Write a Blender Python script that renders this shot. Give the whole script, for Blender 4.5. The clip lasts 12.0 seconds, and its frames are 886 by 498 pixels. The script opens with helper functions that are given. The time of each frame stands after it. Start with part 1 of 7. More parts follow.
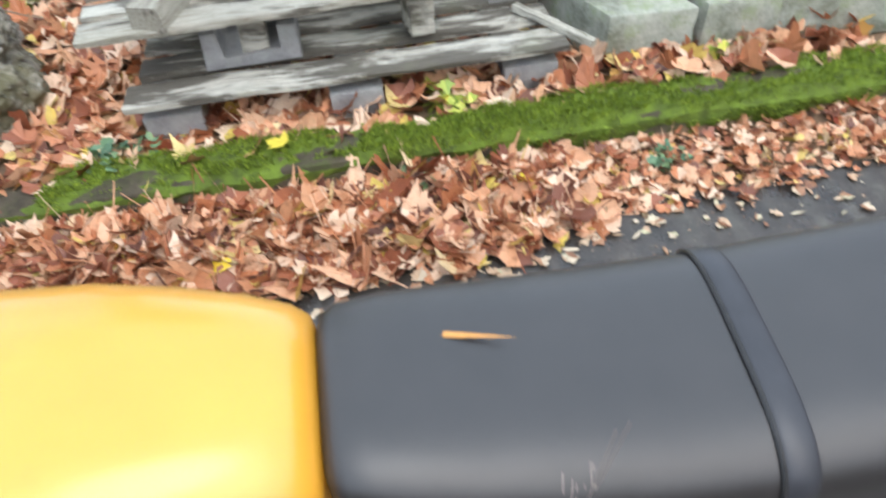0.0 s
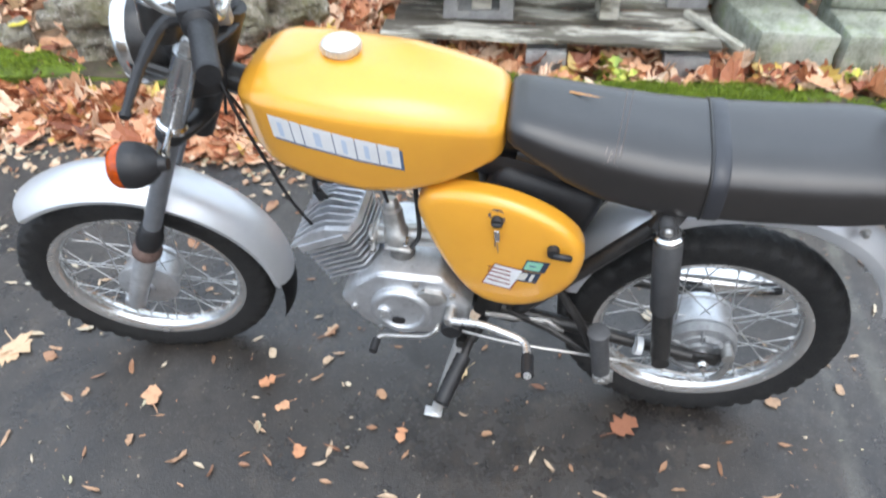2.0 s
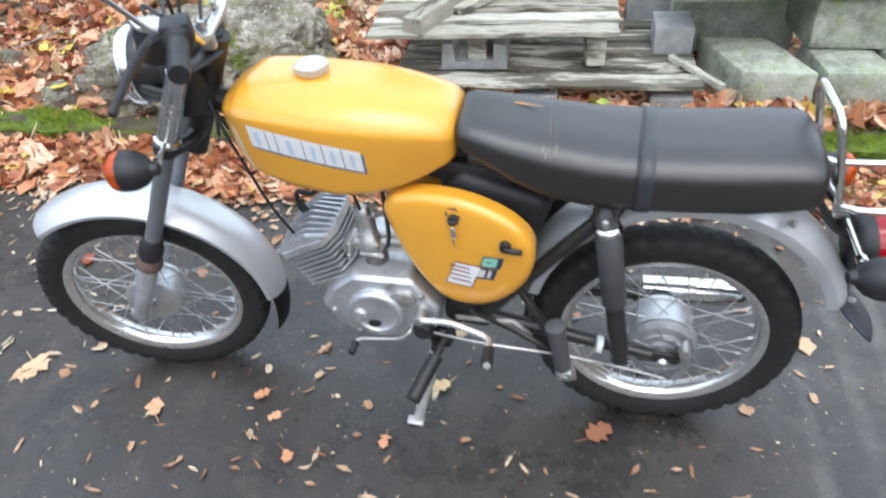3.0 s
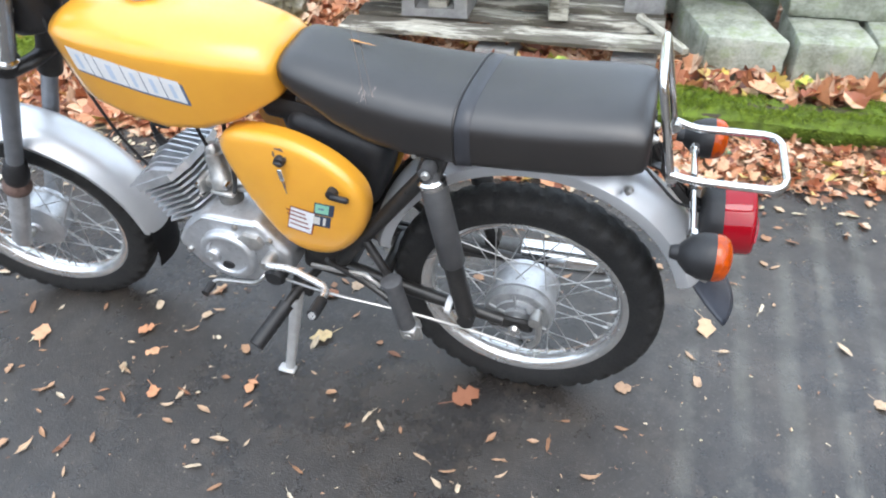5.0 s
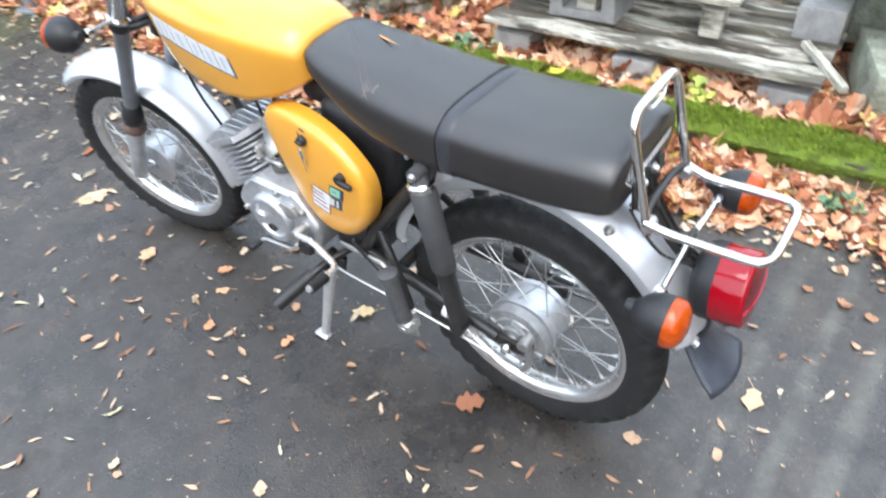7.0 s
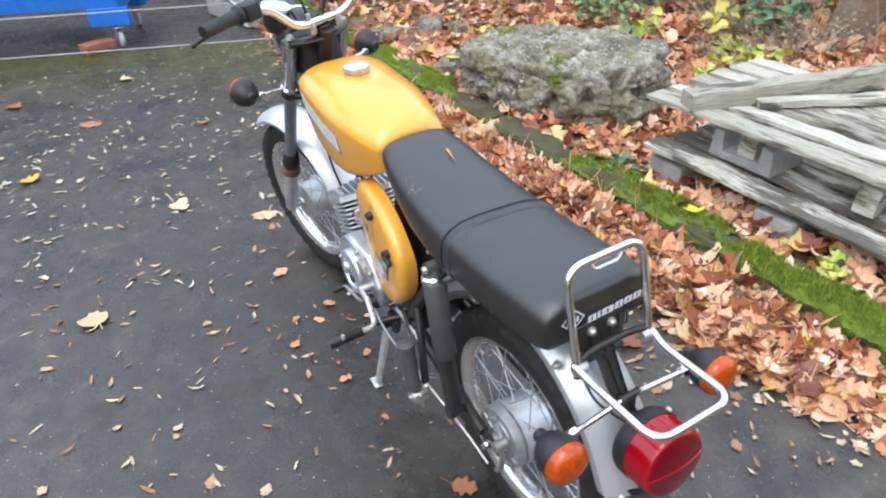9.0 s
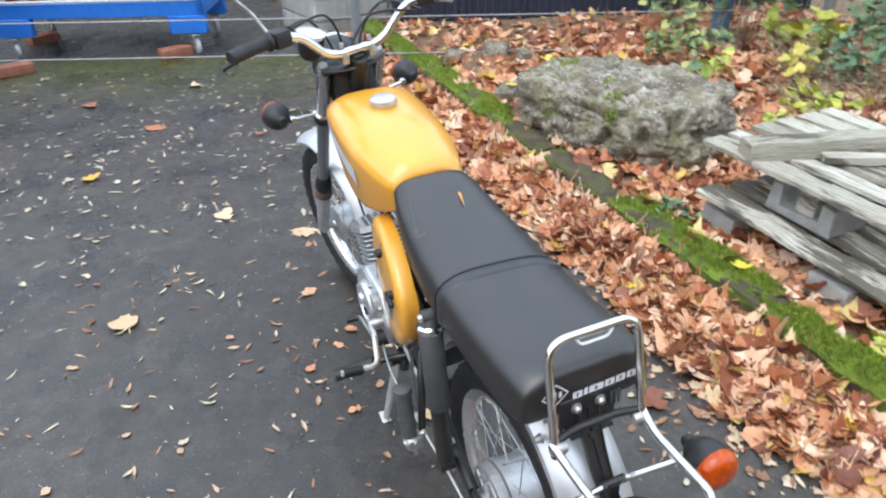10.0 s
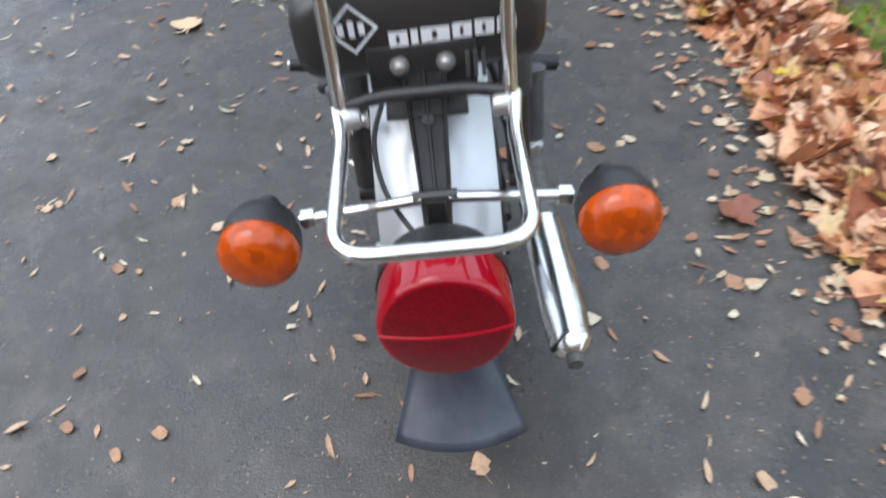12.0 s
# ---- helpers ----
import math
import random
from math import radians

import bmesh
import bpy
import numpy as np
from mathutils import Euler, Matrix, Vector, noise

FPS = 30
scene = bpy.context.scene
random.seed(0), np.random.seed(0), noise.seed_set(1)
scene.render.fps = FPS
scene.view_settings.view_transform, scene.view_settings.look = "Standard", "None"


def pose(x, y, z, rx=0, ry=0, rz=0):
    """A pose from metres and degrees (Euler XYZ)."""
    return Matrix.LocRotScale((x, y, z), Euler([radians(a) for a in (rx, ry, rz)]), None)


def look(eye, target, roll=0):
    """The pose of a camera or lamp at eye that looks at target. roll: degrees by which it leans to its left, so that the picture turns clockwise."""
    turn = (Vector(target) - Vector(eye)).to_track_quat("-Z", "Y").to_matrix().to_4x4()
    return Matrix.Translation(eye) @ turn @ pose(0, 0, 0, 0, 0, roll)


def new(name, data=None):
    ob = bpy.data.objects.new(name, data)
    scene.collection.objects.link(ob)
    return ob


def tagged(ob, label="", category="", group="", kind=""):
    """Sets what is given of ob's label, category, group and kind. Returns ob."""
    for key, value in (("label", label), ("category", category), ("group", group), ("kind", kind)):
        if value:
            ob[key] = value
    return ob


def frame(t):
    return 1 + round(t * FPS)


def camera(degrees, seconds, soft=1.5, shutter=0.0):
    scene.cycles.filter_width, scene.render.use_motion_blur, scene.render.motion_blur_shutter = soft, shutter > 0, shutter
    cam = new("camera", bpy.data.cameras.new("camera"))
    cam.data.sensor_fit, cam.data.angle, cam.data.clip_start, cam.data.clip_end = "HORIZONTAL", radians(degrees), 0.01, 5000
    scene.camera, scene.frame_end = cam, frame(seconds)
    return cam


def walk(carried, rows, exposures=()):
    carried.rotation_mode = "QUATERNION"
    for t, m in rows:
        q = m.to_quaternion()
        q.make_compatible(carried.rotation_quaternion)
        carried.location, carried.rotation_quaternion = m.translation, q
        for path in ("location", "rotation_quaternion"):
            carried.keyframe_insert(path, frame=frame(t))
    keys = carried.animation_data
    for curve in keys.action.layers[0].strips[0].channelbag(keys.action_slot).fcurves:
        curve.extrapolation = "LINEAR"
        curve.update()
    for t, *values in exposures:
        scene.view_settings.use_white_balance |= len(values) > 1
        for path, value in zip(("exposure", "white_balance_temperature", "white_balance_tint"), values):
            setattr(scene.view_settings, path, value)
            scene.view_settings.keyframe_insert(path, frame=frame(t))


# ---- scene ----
SKY, SUN, EXPOSURE = 0.155, 0.6, 0.80
EXPOSURES = [(0, EXPOSURE + 0.11), (1.0, EXPOSURE + 0.14), (2.0, EXPOSURE + 0.24), (3.0, EXPOSURE + 0.17), (5.5, EXPOSURE + 0.44), (7.0, EXPOSURE + 0.61), (7.5, EXPOSURE + 0.58), (9.5, EXPOSURE + 0.14), (11.0, EXPOSURE + 0.15), (12.0, EXPOSURE + 0.13)]
cam = camera(66.85, 12.0, soft=2.0, shutter=0.5)
PATH = [
    (0, (0.2728, -0.2880, 1.2127), (0.3650, 0.7378, 0.1222), -4.57),
    (0.2, (0.2837, -0.3075, 1.1993), (0.3969, 0.6228, 0.1593), -3.82),
    (0.5, (0.3143, -0.3530, 1.2304), (0.4499, 0.6054, 0.0845), -2.69),
    (0.8, (0.3376, -0.5372, 1.3083), (0.2623, 0.3758, 0.2496), -5.90),
    (1, (0.3403, -0.6399, 1.3215), (0.1716, 0.3307, 0.1904), -4.08),
    (1.2, (0.3381, -0.7206, 1.3404), (0.1666, 0.1692, 0.2733), -2.91),
    (1.5, (0.3182, -0.8209, 1.3458), (0.0962, 0.1356, 0.2118), -5.27),
    (1.7, (0.2992, -0.8852, 1.3590), (0.0657, 0.0424, 0.3367), -5.47),
    (2, (0.2784, -0.9586, 1.3832), (0.0574, 0.0922, 0.3359), -2.35),
    (2.2, (0.2854, -0.9882, 1.3901), (0.0382, 0.0371, 0.4694), -4.30),
    (2.5, (0.3157, -1.0170, 1.3911), (0.0286, 0.1027, 0.4351), -5.11),
    (2.7, (0.3567, -1.0506, 1.3869), (0.0848, 0.0155, 0.5211), -4.63),
    (3, (0.4359, -1.0959, 1.3571), (0.1276, 0.0391, 0.4261), -5.21),
    (3.2, (0.4884, -1.1157, 1.3418), (0.1911, -0.0762, 0.4524), -5.51),
    (3.5, (0.5573, -1.1399, 1.3286), (0.2635, -0.0165, 0.3790), -5.77),
    (3.7, (0.5970, -1.1316, 1.3201), (0.3272, -0.0072, 0.3646), -5.54),
    (5.3, (0.8299, -0.9465, 1.2743), (0.3932, 0.0853, 0.2770), -3.63),
    (5.5, (0.8615, -0.9375, 1.2673), (0.3681, 0.0722, 0.2739), -4.56),
    (5.8, (0.9118, -0.9227, 1.2620), (0.3824, -0.0159, 0.3360), -6.53),
    (6, (0.9405, -0.9163, 1.2659), (0.3549, 0.0458, 0.2753), -6.22),
    (6.2, (0.9759, -0.9036, 1.2642), (0.4072, -0.0174, 0.3416), -6.72),
    (6.5, (1.0193, -0.8576, 1.2529), (0.3975, 0.0719, 0.2533), -5.93),
    (6.7, (1.0438, -0.8233, 1.2529), (0.4308, 0.0079, 0.3078), -5.61),
    (7, (1.0880, -0.8003, 1.2875), (0.3495, 0.0537, 0.3000), -6.01),
    (7.2, (1.1140, -0.7961, 1.3109), (0.3681, -0.0153, 0.4199), -6.49),
    (7.5, (1.1737, -0.7783, 1.3410), (0.2390, -0.0314, 0.4362), -8.22),
    (7.7, (1.2205, -0.7778, 1.3590), (0.2408, -0.0526, 0.4848), -7.24),
    (9.3, (1.4140, -0.5547, 1.4054), (0.2948, 0.0093, 0.5813), -1.77),
    (9.5, (1.4108, -0.5255, 1.4122), (0.2777, 0.0176, 0.5930), -1.66),
    (9.7, (1.4005, -0.5000, 1.4223), (0.3287, -0.0212, 0.6594), -1.62),
    (10, (1.3921, -0.4651, 1.4229), (0.2131, 0.0056, 0.6241), -0.79),
    (10.2, (1.3975, -0.4279, 1.4112), (0.2788, -0.0270, 0.6711), -0.39),
    (10.5, (1.4165, -0.3365, 1.3727), (0.1991, -0.0043, 0.5618), -0.68),
    (10.8, (1.4397, -0.2462, 1.3173), (0.3063, -0.0372, 0.5226), -2.42),
    (11, (1.4500, -0.2077, 1.2727), (0.2424, -0.0441, 0.3982), -3.42),
    (11.2, (1.4535, -0.1701, 1.2242), (0.3436, -0.0753, 0.3761), -4.38),
    (11.5, (1.4348, -0.1067, 1.1684), (0.2998, -0.0200, 0.1916), -3.89),
    (11.8, (1.3725, -0.0248, 1.0836), (0.3870, 0.0246, 0.0904), -2.38),
    (12, (1.3341, 0.0170, 1.0140), (0.2961, -0.0164, -0.0684), -4.50),
]
walk(cam, [(t, look(eye, target, roll)) for t, eye, target, roll in PATH], EXPOSURES)

# ---- world, sun ----
world = bpy.data.worlds.new("overcast_sky")
scene.world = world
world.use_nodes = True
_wn, _wl = world.node_tree.nodes, world.node_tree.links
_sky = _wn.new("ShaderNodeTexSky")
_sky.sky_type, _sky.sun_disc = "NISHITA", False
_sky.sun_elevation, _sky.sun_rotation = radians(48), radians(150)
_sky.air_density, _sky.dust_density, _sky.ozone_density = 1.0, 4.0, 1.0
_cloud = _wn.new("ShaderNodeMix")
_cloud.data_type = "RGBA"
_cloud.inputs[0].default_value = 0.72
_cloud.inputs[7].default_value = (7.2, 8.4, 9.9, 1)
_wl.new(_sky.outputs[0], _cloud.inputs[6])
_wl.new(_cloud.outputs[2], _wn["Background"].inputs[0])
_wn["Background"].inputs[1].default_value = SKY
_sun = bpy.data.lights.new("sun", "SUN")
_sun.energy, _sun.angle, _sun.color = SUN, radians(28), (1.0, 0.99, 0.975)
_sun_ob = new("sun", _sun)
_sun_ob.matrix_world = look((0.4, -1.2, 3.4), (0, 0, 0))


# ---- materials ----
def nodes_of(name):
    m = bpy.data.materials.new(name)
    m.use_nodes = True
    n = m.node_tree.nodes
    return m, n, m.node_tree.links, n["Principled BSDF"]


def noise_node(n, l, scale, detail=4, rough=0.6, vec=None):
    t = n.new("ShaderNodeTexNoise")
    t.inputs["Scale"].default_value, t.inputs["Detail"].default_value = scale, detail
    t.inputs["Roughness"].default_value = rough
    if vec is not None:
        l.new(vec, t.inputs["Vector"])
    return t


def ramp_node(n, l, fac, stops):
    r = n.new("ShaderNodeValToRGB")
    while len(r.color_ramp.elements) < len(stops):
        r.color_ramp.elements.new(0.5)
    for e, (p, c) in zip(r.color_ramp.elements, stops):
        e.position, e.color = p, (*c, 1) if len(c) == 3 else c
    l.new(fac, r.inputs[0])
    return r


def range_node(n, l, fac, lo, hi, a=0.3, b=0.7):
    r = n.new("ShaderNodeMapRange")
    for i, v in enumerate((a, b, lo, hi)):
        r.inputs[i + 1].default_value = v
    l.new(fac, r.inputs[0])
    return r


def mix_node(n, l, fac, a, b, kind="MIX"):
    m = n.new("ShaderNodeMix")
    m.data_type, m.blend_type = "RGBA", kind
    for sock, v in ((m.inputs[0], fac), (m.inputs[6], a), (m.inputs[7], b)):
        if isinstance(v, (int, float)):
            sock.default_value = v
        elif isinstance(v, tuple):
            sock.default_value = (*v, 1)
        else:
            l.new(v, sock)
    return m.outputs[2]


def bump_node(n, l, p, height, strength, dist=0.002):
    b = n.new("ShaderNodeBump")
    b.inputs["Strength"].default_value, b.inputs["Distance"].default_value = strength, dist
    l.new(height, b.inputs["Height"])
    l.new(b.outputs[0], p.inputs["Normal"])


def surface(name, a, b, rough=(0.4, 0.6), metal=0.0, scale=25, fine=300, bump=0.15, dist=0.001, coat=0.0, dirt=None, spec=None):
    """Two tones over a coarse noise, a finer noise for gloss and relief, and optional specks of dirt."""
    m, n, l, p = nodes_of(name)
    vec = n.new("ShaderNodeTexCoord").outputs["Object"]
    big, small = noise_node(n, l, scale, 5, 0.6, vec), noise_node(n, l, fine, 3, 0.6, vec)
    col = mix_node(n, l, range_node(n, l, big.outputs[0], 0, 1).outputs[0], a, b)
    if dirt:
        speck = noise_node(n, l, scale * 2.7, 8, 0.72, vec)
        col = mix_node(n, l, range_node(n, l, speck.outputs[0], 0, dirt[1], 0.56, 0.68).outputs[0], col, dirt[0])
    l.new(col, p.inputs["Base Color"])
    l.new(range_node(n, l, small.outputs[0], *rough).outputs[0], p.inputs["Roughness"])
    p.inputs["Metallic"].default_value = metal
    p.inputs["Coat Weight"].default_value = coat
    p.inputs["Coat Roughness"].default_value = 0.2
    if spec is not None:
        p.inputs["Specular IOR Level"].default_value = spec
    if bump:
        bump_node(n, l, p, small.outputs[0], bump, dist)
    return m


def leaf_material(name, stops, island=False, spots=0.5, gloss=(0.38, 0.62)):
    m, n, l, p = nodes_of(name)
    if island:
        rnd = n.new("ShaderNodeNewGeometry").outputs["Random Per Island"]
    else:
        rnd = n.new("ShaderNodeObjectInfo").outputs["Random"]
    vec = n.new("ShaderNodeTexCoord").outputs["Object"]
    tone = ramp_node(n, l, rnd, stops)
    tone.color_ramp.interpolation = "LINEAR"
    blot = noise_node(n, l, 60, 6, 0.7, vec)
    col = mix_node(n, l, range_node(n, l, blot.outputs[0], 0, spots, 0.5, 0.75).outputs[0], tone.outputs[0], (0.13, 0.05, 0.025))
    l.new(col, p.inputs["Base Color"])
    l.new(range_node(n, l, blot.outputs[0], *gloss).outputs[0], p.inputs["Roughness"])
    bump_node(n, l, p, noise_node(n, l, 180, 3, 0.6, vec).outputs[0], 0.5, 0.002)
    return m


def asphalt_material():
    """Damp tarmac: dark binder, pale grit, painted reflection streaks across the lane, damp patches and a mossy verge
    by the wire fence.
    """
    m, n, l, p = nodes_of("damp_asphalt")
    vec = n.new("ShaderNodeTexCoord").outputs["Object"]
    sep = n.new("ShaderNodeSeparateXYZ")
    l.new(vec, sep.inputs[0])
    broad, mid, grit = noise_node(n, l, 1.3, 5, 0.6, vec), noise_node(n, l, 14, 6, 0.7, vec), noise_node(n, l, 130, 5, 0.8, vec)
    stone = n.new("ShaderNodeTexVoronoi")
    stone.inputs["Scale"].default_value = 320
    l.new(vec, stone.inputs["Vector"])
    col = mix_node(n, l, range_node(n, l, mid.outputs[0], 0, 1).outputs[0], (0.0250, 0.0212, 0.0188), (0.060, 0.0515, 0.0445))
    col = mix_node(n, l, range_node(n, l, grit.outputs[0], 0, 0.9, 0.57, 0.70).outputs[0], col, (0.21, 0.192, 0.178))
    stain = noise_node(n, l, 4.5, 6, 0.7, vec)
    col = mix_node(n, l, range_node(n, l, stain.outputs[0], 0, 0.6, 0.48, 0.7).outputs[0], col, (0.072, 0.058, 0.046))
    wet = noise_node(n, l, 2.6, 7, 0.72, vec)
    col = mix_node(n, l, range_node(n, l, wet.outputs[0], 0, 0.72, 0.50, 0.62).outputs[0], col, (0.017, 0.015, 0.0145))
    mud = noise_node(n, l, 9, 8, 0.78, vec)
    col = mix_node(n, l, range_node(n, l, mud.outputs[0], 0, 0.85, 0.53, 0.64).outputs[0], col, (0.080, 0.066, 0.053))
    crumb = n.new("ShaderNodeTexVoronoi")
    crumb.inputs["Scale"].default_value = 75
    l.new(vec, crumb.inputs["Vector"])
    few = n.new("ShaderNodeSeparateColor")
    l.new(crumb.outputs["Color"], few.inputs[0])
    bit = n.new("ShaderNodeMath")
    bit.operation = "MULTIPLY"
    l.new(range_node(n, l, crumb.outputs["Distance"], 1, 0, 0.10, 0.22).outputs[0], bit.inputs[0])
    l.new(range_node(n, l, few.outputs[0], 0, 0.9, 0.80, 0.92).outputs[0], bit.inputs[1])
    col = mix_node(n, l, bit.outputs[0], col, (0.24, 0.20, 0.15))
    # a ragged darker patch round the parked moped, mixed into the colour
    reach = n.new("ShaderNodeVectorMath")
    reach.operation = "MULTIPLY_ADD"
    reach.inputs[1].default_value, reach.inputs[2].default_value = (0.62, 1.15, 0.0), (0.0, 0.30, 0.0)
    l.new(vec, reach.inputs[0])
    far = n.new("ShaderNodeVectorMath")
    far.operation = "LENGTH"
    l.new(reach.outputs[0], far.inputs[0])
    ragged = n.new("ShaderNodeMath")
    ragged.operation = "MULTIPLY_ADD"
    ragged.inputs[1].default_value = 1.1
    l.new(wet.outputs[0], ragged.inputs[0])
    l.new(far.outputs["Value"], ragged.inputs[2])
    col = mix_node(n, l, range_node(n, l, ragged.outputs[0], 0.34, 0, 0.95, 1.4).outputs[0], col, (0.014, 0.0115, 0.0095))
    # faint pale streaks across the lane: sky reflections put into the colour
    sky_streak = n.new("ShaderNodeTexWave")
    sky_streak.wave_type, sky_streak.bands_direction = "BANDS", "X"
    sky_streak.inputs["Scale"].default_value, sky_streak.inputs["Distortion"].default_value = 3.0, 4.0
    sky_streak.inputs["Detail"].default_value, sky_streak.inputs["Detail Scale"].default_value = 3, 1.2
    squash = n.new("ShaderNodeMapping")
    squash.inputs["Scale"].default_value = (1.0, 0.12, 1.0)
    l.new(vec, squash.inputs[0])
    l.new(squash.outputs[0], sky_streak.inputs["Vector"])
    zone = range_node(n, l, sep.outputs[0], 0, 1, 0.88, 1.02)
    pale = n.new("ShaderNodeMath")
    pale.operation = "MULTIPLY"
    broken = n.new("ShaderNodeMath")
    broken.operation = "MULTIPLY"
    l.new(range_node(n, l, sky_streak.outputs["Fac"], 0, 0.62, 0.5, 0.95).outputs[0], broken.inputs[0])
    l.new(range_node(n, l, stain.outputs[0], 0.1, 1, 0.4, 0.62).outputs[0], broken.inputs[1])
    l.new(broken.outputs[0], pale.inputs[0])
    past = range_node(n, l, sep.outputs[0], 1, 0, 1.55, 2.0)
    strip = n.new("ShaderNodeMath")
    strip.operation = "MULTIPLY"
    l.new(zone.outputs[0], strip.inputs[0])
    l.new(past.outputs[0], strip.inputs[1])
    l.new(strip.outputs[0], pale.inputs[1])
    col = mix_node(n, l, pale.outputs[0], col, (0.135, 0.130, 0.108))
    # moss towards the fence
    edge = n.new("ShaderNodeMath")
    edge.operation = "MULTIPLY_ADD"
    edge.inputs[1].default_value = 1.6
    l.new(mid.outputs[0], edge.inputs[0])
    l.new(sep.outputs[0], edge.inputs[2])
    slant = n.new("ShaderNodeMath")
    slant.operation = "MULTIPLY_ADD"
    slant.inputs[1].default_value = -0.36
    l.new(sep.outputs[1], slant.inputs[0])
    l.new(edge.outputs[0], slant.inputs[2])
    line = n.new("ShaderNodeMath")
    line.operation = "MULTIPLY_ADD"
    line.inputs[1].default_value = -0.36
    l.new(sep.outputs[1], line.inputs[0])
    l.new(sep.outputs[0], line.inputs[2])
    green = range_node(n, l, slant.outputs[0], 0.92, 0, -2.75, -1.75)
    beyond = range_node(n, l, line.outputs[0], 0, 1, -3.86, -3.74)
    mossy = n.new("ShaderNodeMath")
    mossy.operation = "MULTIPLY"
    l.new(green.outputs[0], mossy.inputs[0])
    l.new(beyond.outputs[0], mossy.inputs[1])
    tuft = mix_node(n, l, range_node(n, l, mud.outputs[0], 0, 1, 0.4, 0.62).outputs[0], (0.046, 0.043, 0.018), (0.088, 0.098, 0.016))
    col = mix_node(n, l, mossy.outputs[0], col, tuft)
    # even dark grey-brown ground tone beyond the wire
    yard = mix_node(n, l, broad.outputs[0], (0.040, 0.036, 0.033), (0.062, 0.056, 0.052))
    col = mix_node(n, l, beyond.outputs[0], yard, col)
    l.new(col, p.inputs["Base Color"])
    # films of water lie in shallow hollows, drier crust between them
    damp = n.new("ShaderNodeMath")
    damp.operation = "MULTIPLY_ADD"
    damp.inputs[1].default_value = 0.5
    l.new(mud.outputs[0], damp.inputs[0])
    l.new(wet.outputs[0], damp.inputs[2])
    l.new(range_node(n, l, damp.outputs[0], 0.58, 0.20, 0.60, 0.84).outputs[0], p.inputs["Roughness"])
    p.inputs["Specular IOR Level"].default_value = 0.68
    both = n.new("ShaderNodeMath")
    l.new(grit.outputs[0], both.inputs[0])
    l.new(stone.outputs["Distance"], both.inputs[1])
    bump_node(n, l, p, both.outputs[0], 0.38, 0.002)
    return m


def wood_material(name="weathered_wood", rotten=0.0):
    """Weathered grey softwood, grain along the board's x, dark rot and pale dry streaks; each board a little different."""
    m, n, l, p = nodes_of(name)
    vec = n.new("ShaderNodeTexCoord").outputs["Object"]
    rnd = n.new("ShaderNodeObjectInfo").outputs["Random"]
    off = n.new("ShaderNodeVectorMath")
    off.operation = "MULTIPLY_ADD"
    off.inputs[1].default_value = (7.3, 3.1, 5.7)
    l.new(rnd, off.inputs[0])
    l.new(vec, off.inputs[2])
    squash = n.new("ShaderNodeMapping")
    squash.inputs["Scale"].default_value = (1.0, 26.0, 26.0)
    l.new(off.outputs[0], squash.inputs[0])
    slow = n.new("ShaderNodeMapping")
    slow.inputs["Scale"].default_value = (1.0, 5.0, 5.0)
    l.new(off.outputs[0], slow.inputs[0])
    grain, rot = noise_node(n, l, 7.5, 9, 0.78, squash.outputs[0]), noise_node(n, l, 3.4, 5, 0.66, slow.outputs[0])
    col = ramp_node(n, l, grain.outputs[0], [(0.34, (0.11, 0.095, 0.072)), (0.43, (0.42, 0.395, 0.335)), (0.52, (0.60, 0.58, 0.51)), (0.64, (0.76, 0.74, 0.67))]).outputs[0]
    tone = ramp_node(n, l, rnd, [(0.0, (0.55, 0.53, 0.48)), (0.3, (0.88, 0.87, 0.83)), (1.0, (1.0, 1.0, 0.98))])
    col = mix_node(n, l, 1.0, col, tone.outputs[0], "MULTIPLY")
    col = mix_node(n, l, range_node(n, l, rot.outputs[0], 0, 0.85, 0.53 - rotten, 0.62 - rotten).outputs[0], col, (0.062, 0.050, 0.036))
    patch = noise_node(n, l, 5, 4, 0.6, off.outputs[0])
    col = mix_node(n, l, range_node(n, l, patch.outputs[0], 0, 0.35, 0.55, 0.75).outputs[0], col, (0.20, 0.21, 0.12))
    l.new(col, p.inputs["Base Color"])
    p.inputs["Roughness"].default_value = 0.82
    bump_node(n, l, p, grain.outputs[0], 1.0, 0.006)
    return m


